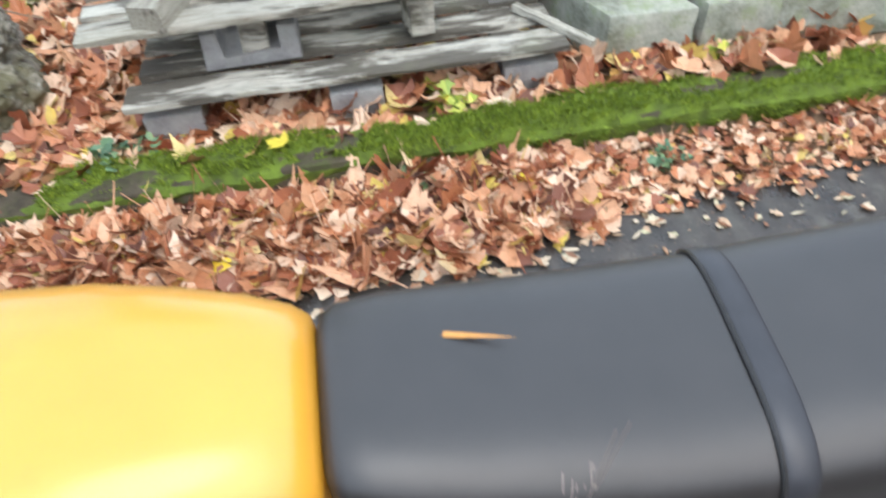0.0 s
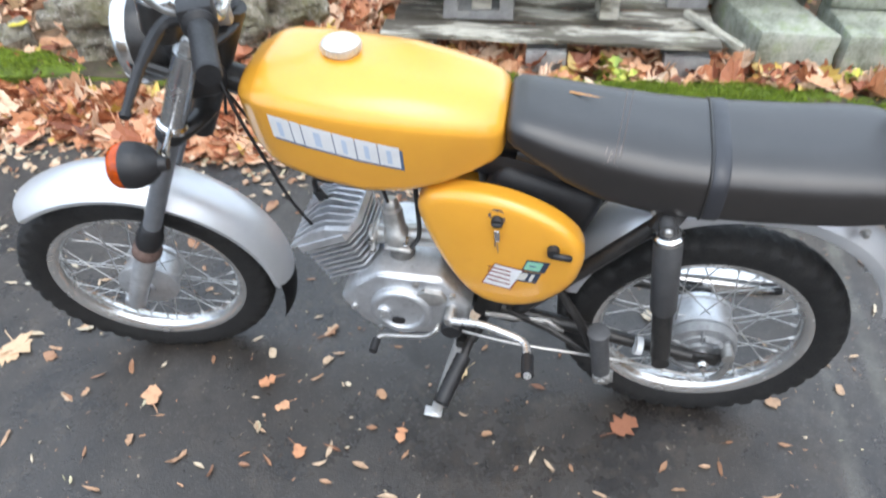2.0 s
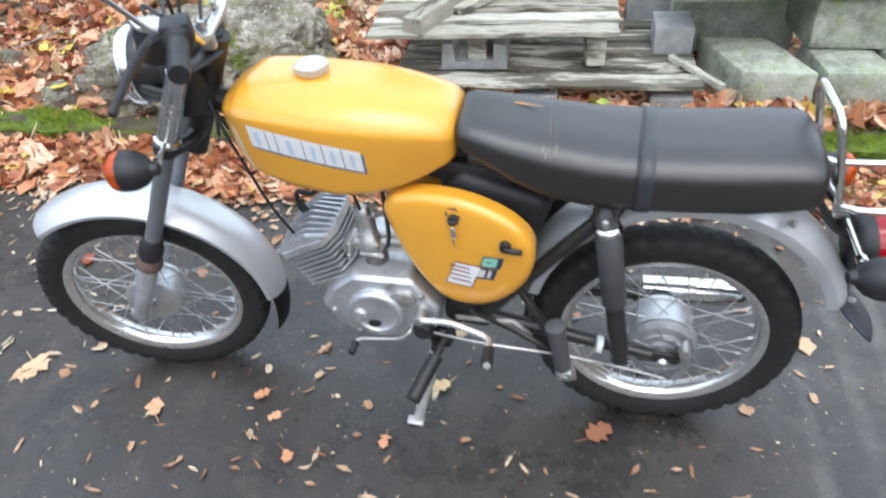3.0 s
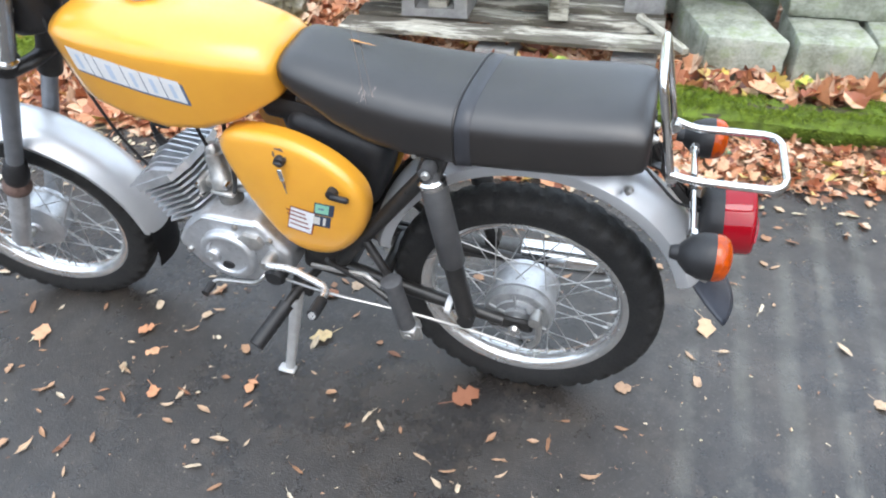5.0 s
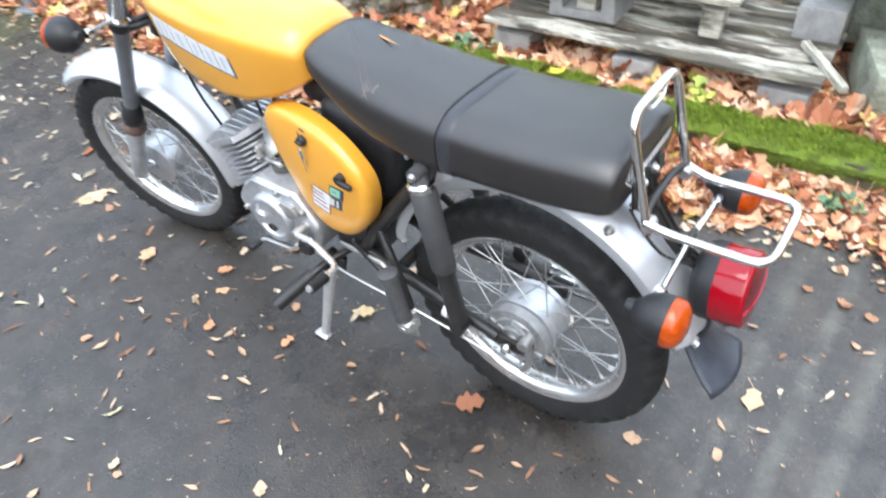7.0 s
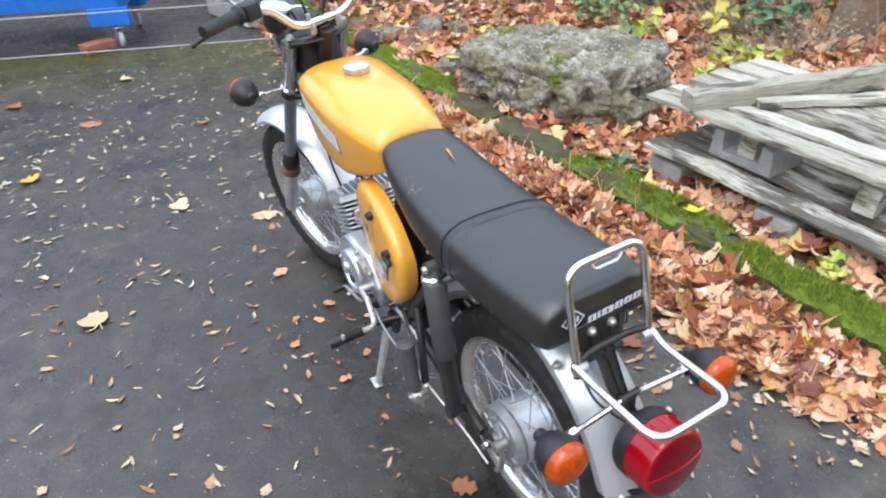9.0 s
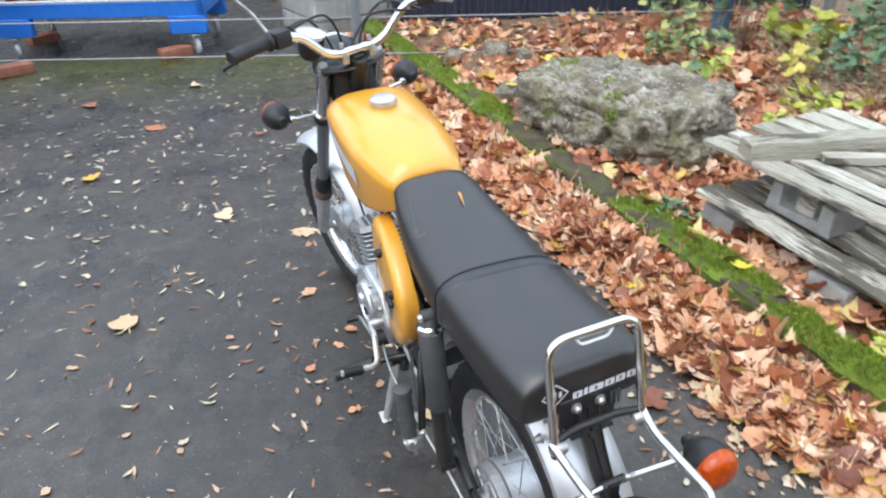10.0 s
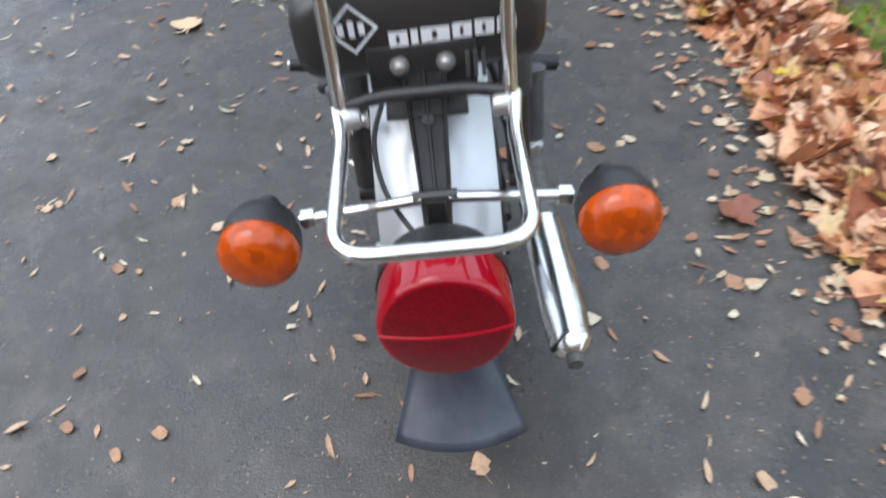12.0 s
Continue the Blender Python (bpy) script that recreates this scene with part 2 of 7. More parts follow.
def stone_material(name, light, dark, green, gain=0.5, scale=6):
    m, n, l, p = nodes_of(name)
    vec = n.new("ShaderNodeTexCoord").outputs["Object"]
    big, fine, lich = noise_node(n, l, scale, 6, 0.65, vec), noise_node(n, l, 90, 6, 0.75, vec), noise_node(n, l, scale * 1.9, 7, 0.7, vec)
    vor = n.new("ShaderNodeTexVoronoi")
    vor.inputs["Scale"].default_value = 55
    l.new(vec, vor.inputs["Vector"])
    blot = noise_node(n, l, scale * 1.4, 7, 0.7, vec)
    part_way = n.new("ShaderNodeMath")
    part_way.operation = "MULTIPLY_ADD"
    part_way.inputs[1].default_value = 0.45
    l.new(fine.outputs[0], part_way.inputs[0])
    l.new(blot.outputs[0], part_way.inputs[2])
    col = mix_node(n, l, range_node(n, l, part_way.outputs[0], 0, 1, 0.58, 0.88).outputs[0], dark, light)
    col = mix_node(n, l, range_node(n, l, vor.outputs["Distance"], 0.2, 0, 0.0, 0.4).outputs[0], col, light)
    col = mix_node(n, l, range_node(n, l, lich.outputs[0], 0, gain, 0.5, 0.66).outputs[0], col, green)
    l.new(col, p.inputs["Base Color"])
    p.inputs["Roughness"].default_value = 0.88
    both = n.new("ShaderNodeMath")
    l.new(fine.outputs[0], both.inputs[0])
    l.new(big.outputs[0], both.inputs[1])
    bump_node(n, l, p, both.outputs[0], 0.8, 0.008)
    return m


def boulder_material():
    """Weathered conglomerate: broad pale and dark clouds, rounded clasts, olive algae and dark pits."""
    m, n, l, p = nodes_of("lichened_boulder")
    vec = n.new("ShaderNodeTexCoord").outputs["Object"]
    warp = noise_node(n, l, 9, 4, 0.6, vec)
    bent = n.new("ShaderNodeVectorMath")
    bent.operation = "MULTIPLY_ADD"
    bent.inputs[1].default_value = (0.07, 0.07, 0.07)
    l.new(warp.outputs["Color"], bent.inputs[0])
    l.new(vec, bent.inputs[2])
    cloud, mid, alga, pore = noise_node(n, l, 5.0, 8, 0.70, vec), noise_node(n, l, 30, 8, 0.75, vec), noise_node(n, l, 5.5, 6, 0.66, bent.outputs[0]), noise_node(n, l, 34, 4, 0.65, vec)
    col = mix_node(n, l, range_node(n, l, cloud.outputs[0], 0, 1, 0.36, 0.64).outputs[0], (0.15, 0.128, 0.09), (0.60, 0.55, 0.47))
    col = mix_node(n, l, range_node(n, l, mid.outputs[0], 0, 0.85, 0.42, 0.60).outputs[0], col, (0.085, 0.075, 0.055))
    clast = n.new("ShaderNodeTexVoronoi")
    clast.inputs["Scale"].default_value = 46
    l.new(bent.outputs[0], clast.inputs["Vector"])
    body = range_node(n, l, clast.outputs["Distance"], 0.75, 0, 0.20, 0.36)
    chosen = n.new("ShaderNodeSeparateColor")
    l.new(clast.outputs["Color"], chosen.inputs[0])
    some = n.new("ShaderNodeMath")
    some.operation = "MULTIPLY"
    l.new(body.outputs[0], some.inputs[0])
    l.new(range_node(n, l, chosen.outputs[0], 0, 1, 0.36, 0.7).outputs[0], some.inputs[1])
    col = mix_node(n, l, some.outputs[0], col, (0.70, 0.67, 0.60))
    col = mix_node(n, l, range_node(n, l, alga.outputs[0], 0, 0.7, 0.46, 0.62).outputs[0], col, (0.15, 0.14, 0.055))
    col = mix_node(n, l, range_node(n, l, pore.outputs[0], 0, 0.85, 0.62, 0.72).outputs[0], col, (0.035, 0.03, 0.024))
    l.new(col, p.inputs["Base Color"])
    p.inputs["Roughness"].default_value = 0.9
    both = n.new("ShaderNodeMath")
    l.new(mid.outputs[0], both.inputs[0])
    l.new(some.outputs[0], both.inputs[1])
    bump_node(n, l, p, both.outputs[0], 1.0, 0.013)
    return m


def glassy(name, color, rough=0.12, trans=0.0, scale=260, relief=0.07, vary=0.62):
    m, n, l, p = nodes_of(name)
    p.inputs["Base Color"].default_value = (*color, 1)
    p.inputs["Roughness"].default_value = rough
    p.inputs["Transmission Weight"].default_value = trans
    vec = n.new("ShaderNodeTexCoord").outputs["Object"]
    wave = n.new("ShaderNodeTexVoronoi")
    wave.inputs["Scale"].default_value = scale
    l.new(vec, wave.inputs["Vector"])
    bump_node(n, l, p, wave.outputs["Distance"], relief, 0.001)
    # moulded facets show as slightly lighter and darker cells
    cell = n.new("ShaderNodeSeparateColor")
    l.new(wave.outputs["Color"], cell.inputs[0])
    dark = tuple(c * vary for c in color)
    l.new(mix_node(n, l, cell.outputs[0], dark, color), p.inputs["Base Color"])
    return m


ASPHALT, WOOD, OLDWOOD = asphalt_material(), wood_material(), wood_material("rotten_wood", 0.10)
ROCK = boulder_material()
CONCRETE = stone_material("old_concrete", (0.56, 0.58, 0.50), (0.22, 0.24, 0.18), (0.27, 0.34, 0.14), 0.7, 5)
PAVER = stone_material("grey_paver", (0.44, 0.435, 0.425), (0.27, 0.268, 0.262), (0.25, 0.27, 0.22), 0.4, 6)
KERBSTONE = stone_material("mossy_kerbstone", (0.115, 0.092, 0.058), (0.042, 0.032, 0.020), (0.075, 0.095, 0.02), 0.9, 7)
SOIL = stone_material("leafy_soil", (0.30, 0.185, 0.11), (0.12, 0.075, 0.045), (0.16, 0.14, 0.055), 0.5, 9)
BRICK = stone_material("red_brick", (0.42, 0.16, 0.10), (0.26, 0.085, 0.05), (0.22, 0.13, 0.09), 0.5, 9)
_BROWNS = [(0.0, (0.13, 0.05, 0.032)), (0.17, (0.30, 0.095, 0.045)), (0.38, (0.52, 0.205, 0.092)), (0.58, (0.66, 0.345, 0.190)), (0.76, (0.72, 0.455, 0.29)), (0.91, (0.77, 0.58, 0.42)), (0.965, (0.66, 0.50, 0.10)), (1.0, (0.28, 0.05, 0.03))]
LEAF, LITTER = leaf_material("fallen_leaf", _BROWNS), leaf_material("leaf_litter", _BROWNS, island=True)
_PALE = [(0.0, (0.42, 0.28, 0.17)), (0.3, (0.48, 0.38, 0.26)), (0.6, (0.52, 0.46, 0.35)), (0.85, (0.58, 0.54, 0.44)), (1.0, (0.44, 0.42, 0.28))]
LEAFLET = leaf_material("dry_leaflet", [(0.0, (0.20, 0.09, 0.05)), (0.3, (0.40, 0.21, 0.115)), (0.6, (0.52, 0.36, 0.23)), (0.85, (0.62, 0.52, 0.38)), (1.0, (0.48, 0.45, 0.28))], island=True, spots=0.6)
CREAMLEAF = leaf_material("bleached_leaflet", _PALE, island=True, spots=0.4)
YELLOW_LEAF = leaf_material("yellow_leaf", [(0.0, (0.72, 0.50, 0.04)), (1.0, (0.66, 0.55, 0.07))], spots=0.2)
GREEN_LEAF = leaf_material("green_leaf", [(0.0, (0.09, 0.16, 0.075)), (0.4, (0.17, 0.26, 0.11)), (0.75, (0.32, 0.38, 0.15)), (1.0, (0.52, 0.50, 0.14))], island=True, spots=0.15)
MOSS = leaf_material("moss_tuft", [(0.0, (0.09, 0.13, 0.014)), (0.5, (0.19, 0.28, 0.024)), (1.0, (0.36, 0.46, 0.045))], island=True, spots=0.2, gloss=(0.7, 0.9))
MOSSBED = surface("moss_bed", (0.060, 0.085, 0.012), (0.17, 0.25, 0.022), (0.75, 0.95), scale=22, fine=500, bump=0.8, dist=0.004, dirt=((0.05, 0.035, 0.018), 0.7))
BARK = stone_material("tree_bark", (0.36, 0.25, 0.18), (0.20, 0.14, 0.10), (0.24, 0.20, 0.12), 0.4, 8)
TWIG = surface("dry_twig", (0.22, 0.17, 0.12), (0.34, 0.28, 0.21), (0.7, 0.9))

PAINT = surface("yellow_paint", (0.71, 0.325, 0.026), (0.78, 0.375, 0.034), (0.34, 0.5), scale=6, fine=500, bump=0.05, coat=1.0, dirt=((0.62, 0.27, 0.03), 0.18))
VINYL = surface("black_vinyl", (0.0120, 0.0104, 0.0100), (0.0200, 0.0172, 0.0164), (0.32, 0.44), scale=14, fine=900, bump=0.35, dist=0.0007, spec=0.85)
STRAP = surface("grey_strap", (0.026, 0.027, 0.032), (0.036, 0.037, 0.043), (0.34, 0.46), scale=30, fine=700)
BLACK = surface("black_enamel", (0.014, 0.014, 0.014), (0.028, 0.026, 0.025), (0.25, 0.45), scale=30, bump=0.1, dirt=((0.08, 0.065, 0.05), 0.15))
SPOKE = surface("dull_spoke_steel", (0.42, 0.42, 0.42), (0.58, 0.58, 0.57), (0.35, 0.5), metal=0.9, scale=60)
RUBBER = surface("tyre_rubber", (0.0075, 0.0075, 0.0082), (0.019, 0.0185, 0.018), (0.62, 0.85), scale=40, bump=0.3, dirt=((0.07, 0.06, 0.05), 0.12))
PLASTIC = surface("black_plastic", (0.012, 0.012, 0.013), (0.022, 0.022, 0.024), (0.4, 0.6), scale=40)
FLAP = surface("grey_rubber_flap", (0.024, 0.029, 0.040), (0.060, 0.068, 0.086), (0.30, 0.48), scale=20)
SILVER = surface("silver_paint", (0.54, 0.56, 0.58), (0.62, 0.63, 0.65), (0.28, 0.42), metal=0.45, scale=9, fine=600, bump=0.05, coat=0.2)
ALLOY = surface("cast_alloy", (0.50, 0.515, 0.535), (0.68, 0.695, 0.715), (0.36, 0.55), metal=0.85, scale=30, fine=350, bump=0.25, dirt=((0.16, 0.145, 0.13), 0.4))
STEEL = surface("dull_zinc", (0.40, 0.40, 0.39), (0.58, 0.57, 0.55), (0.35, 0.55), metal=0.9, scale=60, dirt=((0.18, 0.11, 0.07), 0.4))
CHROME = surface("chrome", (0.80, 0.80, 0.80), (0.72, 0.72, 0.71), (0.10, 0.22), metal=1.0, scale=30, fine=30, bump=0.0, dirt=((0.36, 0.30, 0.25), 0.15))
FORKGREY = surface("dark_grey_tube", (0.17, 0.18, 0.20), (0.23, 0.24, 0.26), (0.3, 0.45), metal=0.4, scale=30, fine=30, bump=0.0)
SHOCKGREY = surface("grey_sleeve", (0.050, 0.050, 0.052), (0.072, 0.072, 0.074), (0.4, 0.55), scale=30)
RUST = surface("rusty_clamp", (0.10, 0.06, 0.05), (0.19, 0.13, 0.11), (0.6, 0.8), scale=120)
ORANGE = glassy("orange_lens", (0.52, 0.070, 0.002), 0.2, scale=95, relief=0.45)
RED = glassy("red_lens", (0.30, 0.0015, 0.010), 0.06, relief=0.03, vary=0.95)
CRIMSON = glassy("crimson_lens_face", (0.17, 0.001, 0.006), 0.10, relief=0.25, vary=0.75)
GLASS = glassy("clear_lens", (0.82, 0.84, 0.86), 0.08)
WHITE = surface("white_sticker", (0.78, 0.79, 0.80), (0.70, 0.71, 0.72), (0.35, 0.5), scale=40, bump=0.02)
NAVY = surface("navy_sticker", (0.03, 0.045, 0.075), (0.04, 0.055, 0.09), (0.35, 0.5), scale=40, bump=0.02)
MINT = surface("mint_sticker", (0.22, 0.50, 0.36), (0.26, 0.55, 0.40), (0.4, 0.5), scale=40, bump=0.02)
WINE = surface("dark_red_sticker", (0.20, 0.03, 0.02), (0.26, 0.05, 0.03), (0.4, 0.5), scale=40, bump=0.02)
BLUE = surface("blue_paint", (0.01, 0.15, 0.62), (0.015, 0.19, 0.70), (0.35, 0.5), scale=20)
GREYWALL = surface("grey_cladding", (0.22, 0.23, 0.24), (0.28, 0.29, 0.30), (0.5, 0.7), scale=3)
NAVYWALL = surface("navy_cladding", (0.016, 0.022, 0.045), (0.025, 0.032, 0.06), (0.4, 0.55), scale=3)
WIRE = surface("galvanised_wire", (0.45, 0.46, 0.47), (0.55, 0.56, 0.57), (0.4, 0.6), metal=0.8, scale=40)
FILM = glassy("plastic_film", (0.90, 0.92, 0.93), 0.16, trans=0.95)
CRATEGREY = surface("pale_crate", (0.55, 0.56, 0.55), (0.66, 0.67, 0.65), (0.45, 0.6), scale=12, bump=0.05)


# ---- mesh helpers ----
def part(name, bm, material, parent=None, label="", smooth=True, angle=40):
    """Links a bmesh as one mesh object, under a thing where one is given."""
    bmesh.ops.recalc_face_normals(bm, faces=bm.faces)
    if smooth:
        for face in bm.faces:
            face.smooth = True
        for e in bm.edges:
            if len(e.link_faces) == 2 and e.calc_face_angle() > radians(angle):
                e.smooth = False
    me = bpy.data.meshes.new(name)
    bm.to_mesh(me)
    bm.free()
    me.materials.append(material)
    ob = new(name, me)
    if parent is not None:
        ob.parent = parent
    if label:
        ob["label"] = label
    return ob


def curve_points(points, steps=6, closed=False):
    """A smooth line through the points."""
    p = [Vector(v) for v in points]
    if len(p) < 3:
        return p
    out, count = [], len(p)
    for i in range(count if closed else count - 1):
        a, b, c, d = (p[(i + k) % count] if closed else p[min(max(i + k, 0), count - 1)] for k in (-1, 0, 1, 2))
        for s in range(steps):
            t = s / steps
            out.append(0.5 * (2 * b + (c - a) * t + (2 * a - 5 * b + 4 * c - d) * t * t + (3 * b - a - 3 * c + d) * t**3))
    return out if closed else out + [p[-1]]


def rounded(points, radius=0.03, steps=5):
    """A polyline with its corners turned into arcs."""
    p = [Vector(v) for v in points]
    out = [p[0]]
    for a, b, c in zip(p, p[1:], p[2:]):
        r = min(radius, (a - b).length * 0.49, (c - b).length * 0.49)
        u, v = b + (a - b).normalized() * r, b + (c - b).normalized() * r
        for s in range(steps + 1):
            t = s / steps
            out.append(u * (1 - t) ** 2 + b * 2 * t * (1 - t) + v * t * t)
    return out + [p[-1]]


def tube(bm, points, radius, sides=10, closed=False):
    """Sweeps a circle along the points; the radius may be a list, one for each point."""
    p = [Vector(v) for v in points]
    count = len(p)
    radii = radius if isinstance(radius, (list, tuple)) else [radius] * count
    rings, side = [], None
    for i in range(count):
        ahead = (p[(i + 1) % count] if closed or i < count - 1 else p[i]) - (p[i - 1] if closed or i else p[i])
        ahead.normalize()
        if side is None:
            side = ahead.orthogonal().normalized()
        side = (side - ahead * side.dot(ahead)).normalized()
        up = ahead.cross(side)
        rings.append([bm.verts.new(p[i] + radii[i] * (math.cos(a) * side + math.sin(a) * up)) for a in (2 * math.pi * k / sides for k in range(sides))])
    bridge(bm, rings, closed)
    if not closed:
        bm.faces.new(rings[0][::-1])
        bm.faces.new(rings[-1])
    return bm


def bridge(bm, rings, closed=False, loop=True):
    count = len(rings[0])
    for a, b in zip(rings, rings[1:] + (rings[:1] if closed else [])):
        for k in range(count if loop else count - 1):
            bm.faces.new((a[k], a[(k + 1) % count], b[(k + 1) % count], b[k]))


def lathe(bm, profile, m=None, segs=28, caps=True, angle=2 * math.pi):
    """Turns a profile of (radius, along) about the local y axis, then lays it by m."""
    m = m or Matrix()
    full = angle > 6.28
    rings = []
    for k in range(segs if full else segs + 1):
        a = angle * k / segs
        rings.append([bm.verts.new(m @ Vector((r * math.cos(a), h, r * math.sin(a)))) for r, h in profile])
    bridge(bm, rings, full, loop=False)
    if caps and full:
        for j in (0, -1):
            if profile[j][0] > 1e-5:
                bm.faces.new([r[j] for r in rings])
    bmesh.ops.remove_doubles(bm, verts=bm.verts, dist=1e-6)
    return bm


def box(bm, size, m=None, bevel=0.0, jitter=0.0, segs=1):
    got = bmesh.ops.create_cube(bm, size=1.0, matrix=Matrix.Diagonal((*size, 1)))["verts"]
    if bevel:
        edges = list({e for v in got for e in v.link_edges})
        res = bmesh.ops.bevel(bm, geom=edges, offset=bevel, segments=segs, affect="EDGES", profile=0.5)
        got = list({v for f in res["faces"] for v in f.verts} | {v for v in got if v.is_valid})
    for v in got:
        if jitter:
            v.co += Vector([random.uniform(-jitter, jitter) for _ in range(3)])
        if m is not None:
            v.co = m @ v.co
    return bm


def loft(bm, sections, caps=True):
    rings = [[bm.verts.new(v) for v in s] for s in sections]
    bridge(bm, rings)
    if caps:
        bm.faces.new(rings[0][::-1])
        bm.faces.new(rings[-1])
    return bm


def plate(bm, outline, y0, y1, rim=0.0, dome=0.0):
    """A plate whose outline of (x, z) is closed, from y0 (back) to y1 (face); rim rounds the face's edge, dome bulges it."""
    cx, cz = sum(x for x, _ in outline) / len(outline), sum(z for _, z in outline) / len(outline)
    side = 1 if y1 > y0 else -1
    steps = [(1.0, y0)]
    if rim:
        for a in (0, 25, 50, 70, 90):
            k = 1 - rim * (1 - math.cos(radians(a))) / 0.1
            steps.append((k, y1 - side * rim * (1 - math.sin(radians(a)))))
    else:
        steps.append((1.0, y1))
    if dome:
        k0 = steps[-1][0]
        for k in (0.75, 0.5, 0.25):
            steps.append((k0 * k, y1 + side * dome * (1 - k * k)))
    loft(bm, [[Vector((cx + (x - cx) * k, y, cz + (z - cz) * k)) for x, z in outline] for k, y in steps])
    return bm


def thing(name, label, category, m=None, group="", kind=""):
    ob = new(name)
    ob.empty_display_size = 0.05
    if m is not None:
        ob.matrix_world = m
    return tagged(ob, label, category, group, kind)


def sheet(bm, x0, x1, nx, y0, y1, ny, height):
    grid = [[bm.verts.new((x0 + (x1 - x0) * i / nx, y0 + (y1 - y0) * j / ny, height(x0 + (x1 - x0) * i / nx, y0 + (y1 - y0) * j / ny))) for j in range(ny + 1)] for i in range(nx + 1)]
    bridge(bm, grid, loop=False)
    return bm

# ---- the setting ----
KERB_Y, KERB_SLOPE = 1.096, 0.032


def kerb_y(x):
    return KERB_Y + KERB_SLOPE * x


def bank(x, y):
    """Height of the leafy strip behind the kerb."""
    far = max(0.0, y - kerb_y(x) - 0.1)
    return 0.075 + 0.02 * far + 0.02 * noise.noise(Vector((x * 2.2, y * 2.2, 0.3)))


def build_ground():
    bm = bmesh.new()
    ys = [-150, -20, -3, kerb_y(0) + 0.02]
    xs = [-150, -20, -5, 5, 20, 150]
    grid = [[bm.verts.new((x, y if y < 0 else y + KERB_SLOPE * max(min(x, 20), -20), 0)) for y in ys] for x in xs]
    bridge(bm, grid, loop=False)
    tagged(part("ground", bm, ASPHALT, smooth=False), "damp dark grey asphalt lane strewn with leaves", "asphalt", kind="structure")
    bm = bmesh.new()
    grid = []
    xs = [-150, -40, -12] + [-6 + 0.15 * i for i in range(81)] + [12, 40, 150]
    ys = [0.012, 0.06, 0.2, 0.35, 0.5, 0.7, 0.9, 1.2, 1.6, 2.2, 3, 5, 12, 40, 150]
    for x in xs:
        cx = max(min(x, 20), -20)
        grid.append([bm.verts.new((x, kerb_y(cx) + d, bank(x, kerb_y(cx) + d) if d > 0.02 else -0.02)) for d in ys])
    bridge(bm, grid, loop=False)
    tagged(part("verge", bm, SOIL), "brown earth bank covered with dead leaves", "earth", kind="structure")


def build_kerb():
    kerb = thing("kerb", "low dark stone kerb overgrown with bright green moss", "kerb", kind="structure")
    x, lengths = -9.2, [1.0] * 4 + [1.0, 0.98, 1.02, 1.0, 0.99, 0.78, 1.02, 1.0, 1.0, 1.0] + [1.0] * 4
    for n in lengths:
        bm = bmesh.new()
        m = pose(x + n / 2, kerb_y(x + n / 2) + 0.083, 0.02, 0, 0, math.degrees(math.atan(KERB_SLOPE)) + random.uniform(-0.3, 0.3))
        nx = 26
        prof = [(-0.083, -0.12), (-0.083, 0.036), (-0.077, 0.062), (-0.058, 0.077), (0.0, 0.083), (0.058, 0.079), (0.077, 0.064), (0.083, 0.03), (0.083, -0.12)]
        rows = []
        for i in range(nx + 1):
            u = (i / nx - 0.5) * (n - 0.012)
            end = 0.93 if i in (0, nx) else 1.0
            row = []
            for py, pz in prof:
                q = noise.noise(Vector((x * 3 + u * 9, py * 30, pz * 30))) * 0.009
                row.append(bm.verts.new(m @ Vector((u, py * end + q * (-1 if py < 0 else 1), pz * (end if pz > 0 else 1) + q))))
            rows.append(row)
        bridge(bm, rows, loop=False)
        bm.faces.new(rows[0])
        bm.faces.new(rows[-1][::-1])
        part("kerbstone", bm, KERBSTONE, kerb)
        x += n
    # moss: a lumpy green skin over the crown, with short blades standing in it
    def cover(x, d):
        c = 0.8 * noise.noise(Vector((x * 2.6, d * 9, 2.0))) + 0.75 * noise.noise(Vector((x * 9, d * 24, 5.0))) + 0.4 * noise.noise(Vector((x * 30, d * 50, 9.0))) + 0.05 - 0.45 * max(0.0, noise.noise(Vector((x * 1.3, 4.0, 1.0))) - 0.15)
        if -1.75 < x < -0.62:
            c -= 0.62 - (0.3 if d < -0.02 else 0.0)
        if x < -1.75:
            c += 0.22
        lush = max(0.0, min(1.0, (x - 0.1) / 0.5))
        crest = 0.30 if -0.62 < x < 0.9 and 0.035 <= d < 0.125 else 0.0
        return c + crest + 0.30 * lush - max(0, 0.035 - d) * (10 - 9 * lush)

    def crown(d):
        """Point on the kerb's skin, d metres from its front edge, negative down the face."""
        if d < 0:
            return -0.003, 0.102 + d
        return d, 0.105 - 9 * max(0.0, abs(d - 0.083) - 0.060) ** 2 * 4

    bm = bmesh.new()
    grid = []
    ds = [-0.085, -0.07, -0.055, -0.04, -0.028, -0.016, -0.005, 0.005, 0.018, 0.032, 0.046, 0.06, 0.074, 0.088, 0.1, 0.112, 0.124, 0.136, 0.148, 0.16, 0.172, 0.184]
    for i in range(620):
        x = -5.9 + 0.0195 * i
        row = []
        for d in ds:
            c = cover(x, d)
            up = 0.024 * max(-0.7, min(c, 0.9)) + 0.005 * noise.noise(Vector((x * 40, d * 40, 1)))
            dy, z = crown(d)
            row.append(bm.verts.new((x, kerb_y(x) + dy - (up if d < 0 else up * 0.3), z + (up if d >= 0 else 0.0))))
        grid.append(row)
    bridge(bm, grid, loop=False)
    part("moss_skin", bm, MOSSBED, kerb, "green moss cushion")
    bm = bmesh.new()
    rnd = random.Random(5)
    made = 0
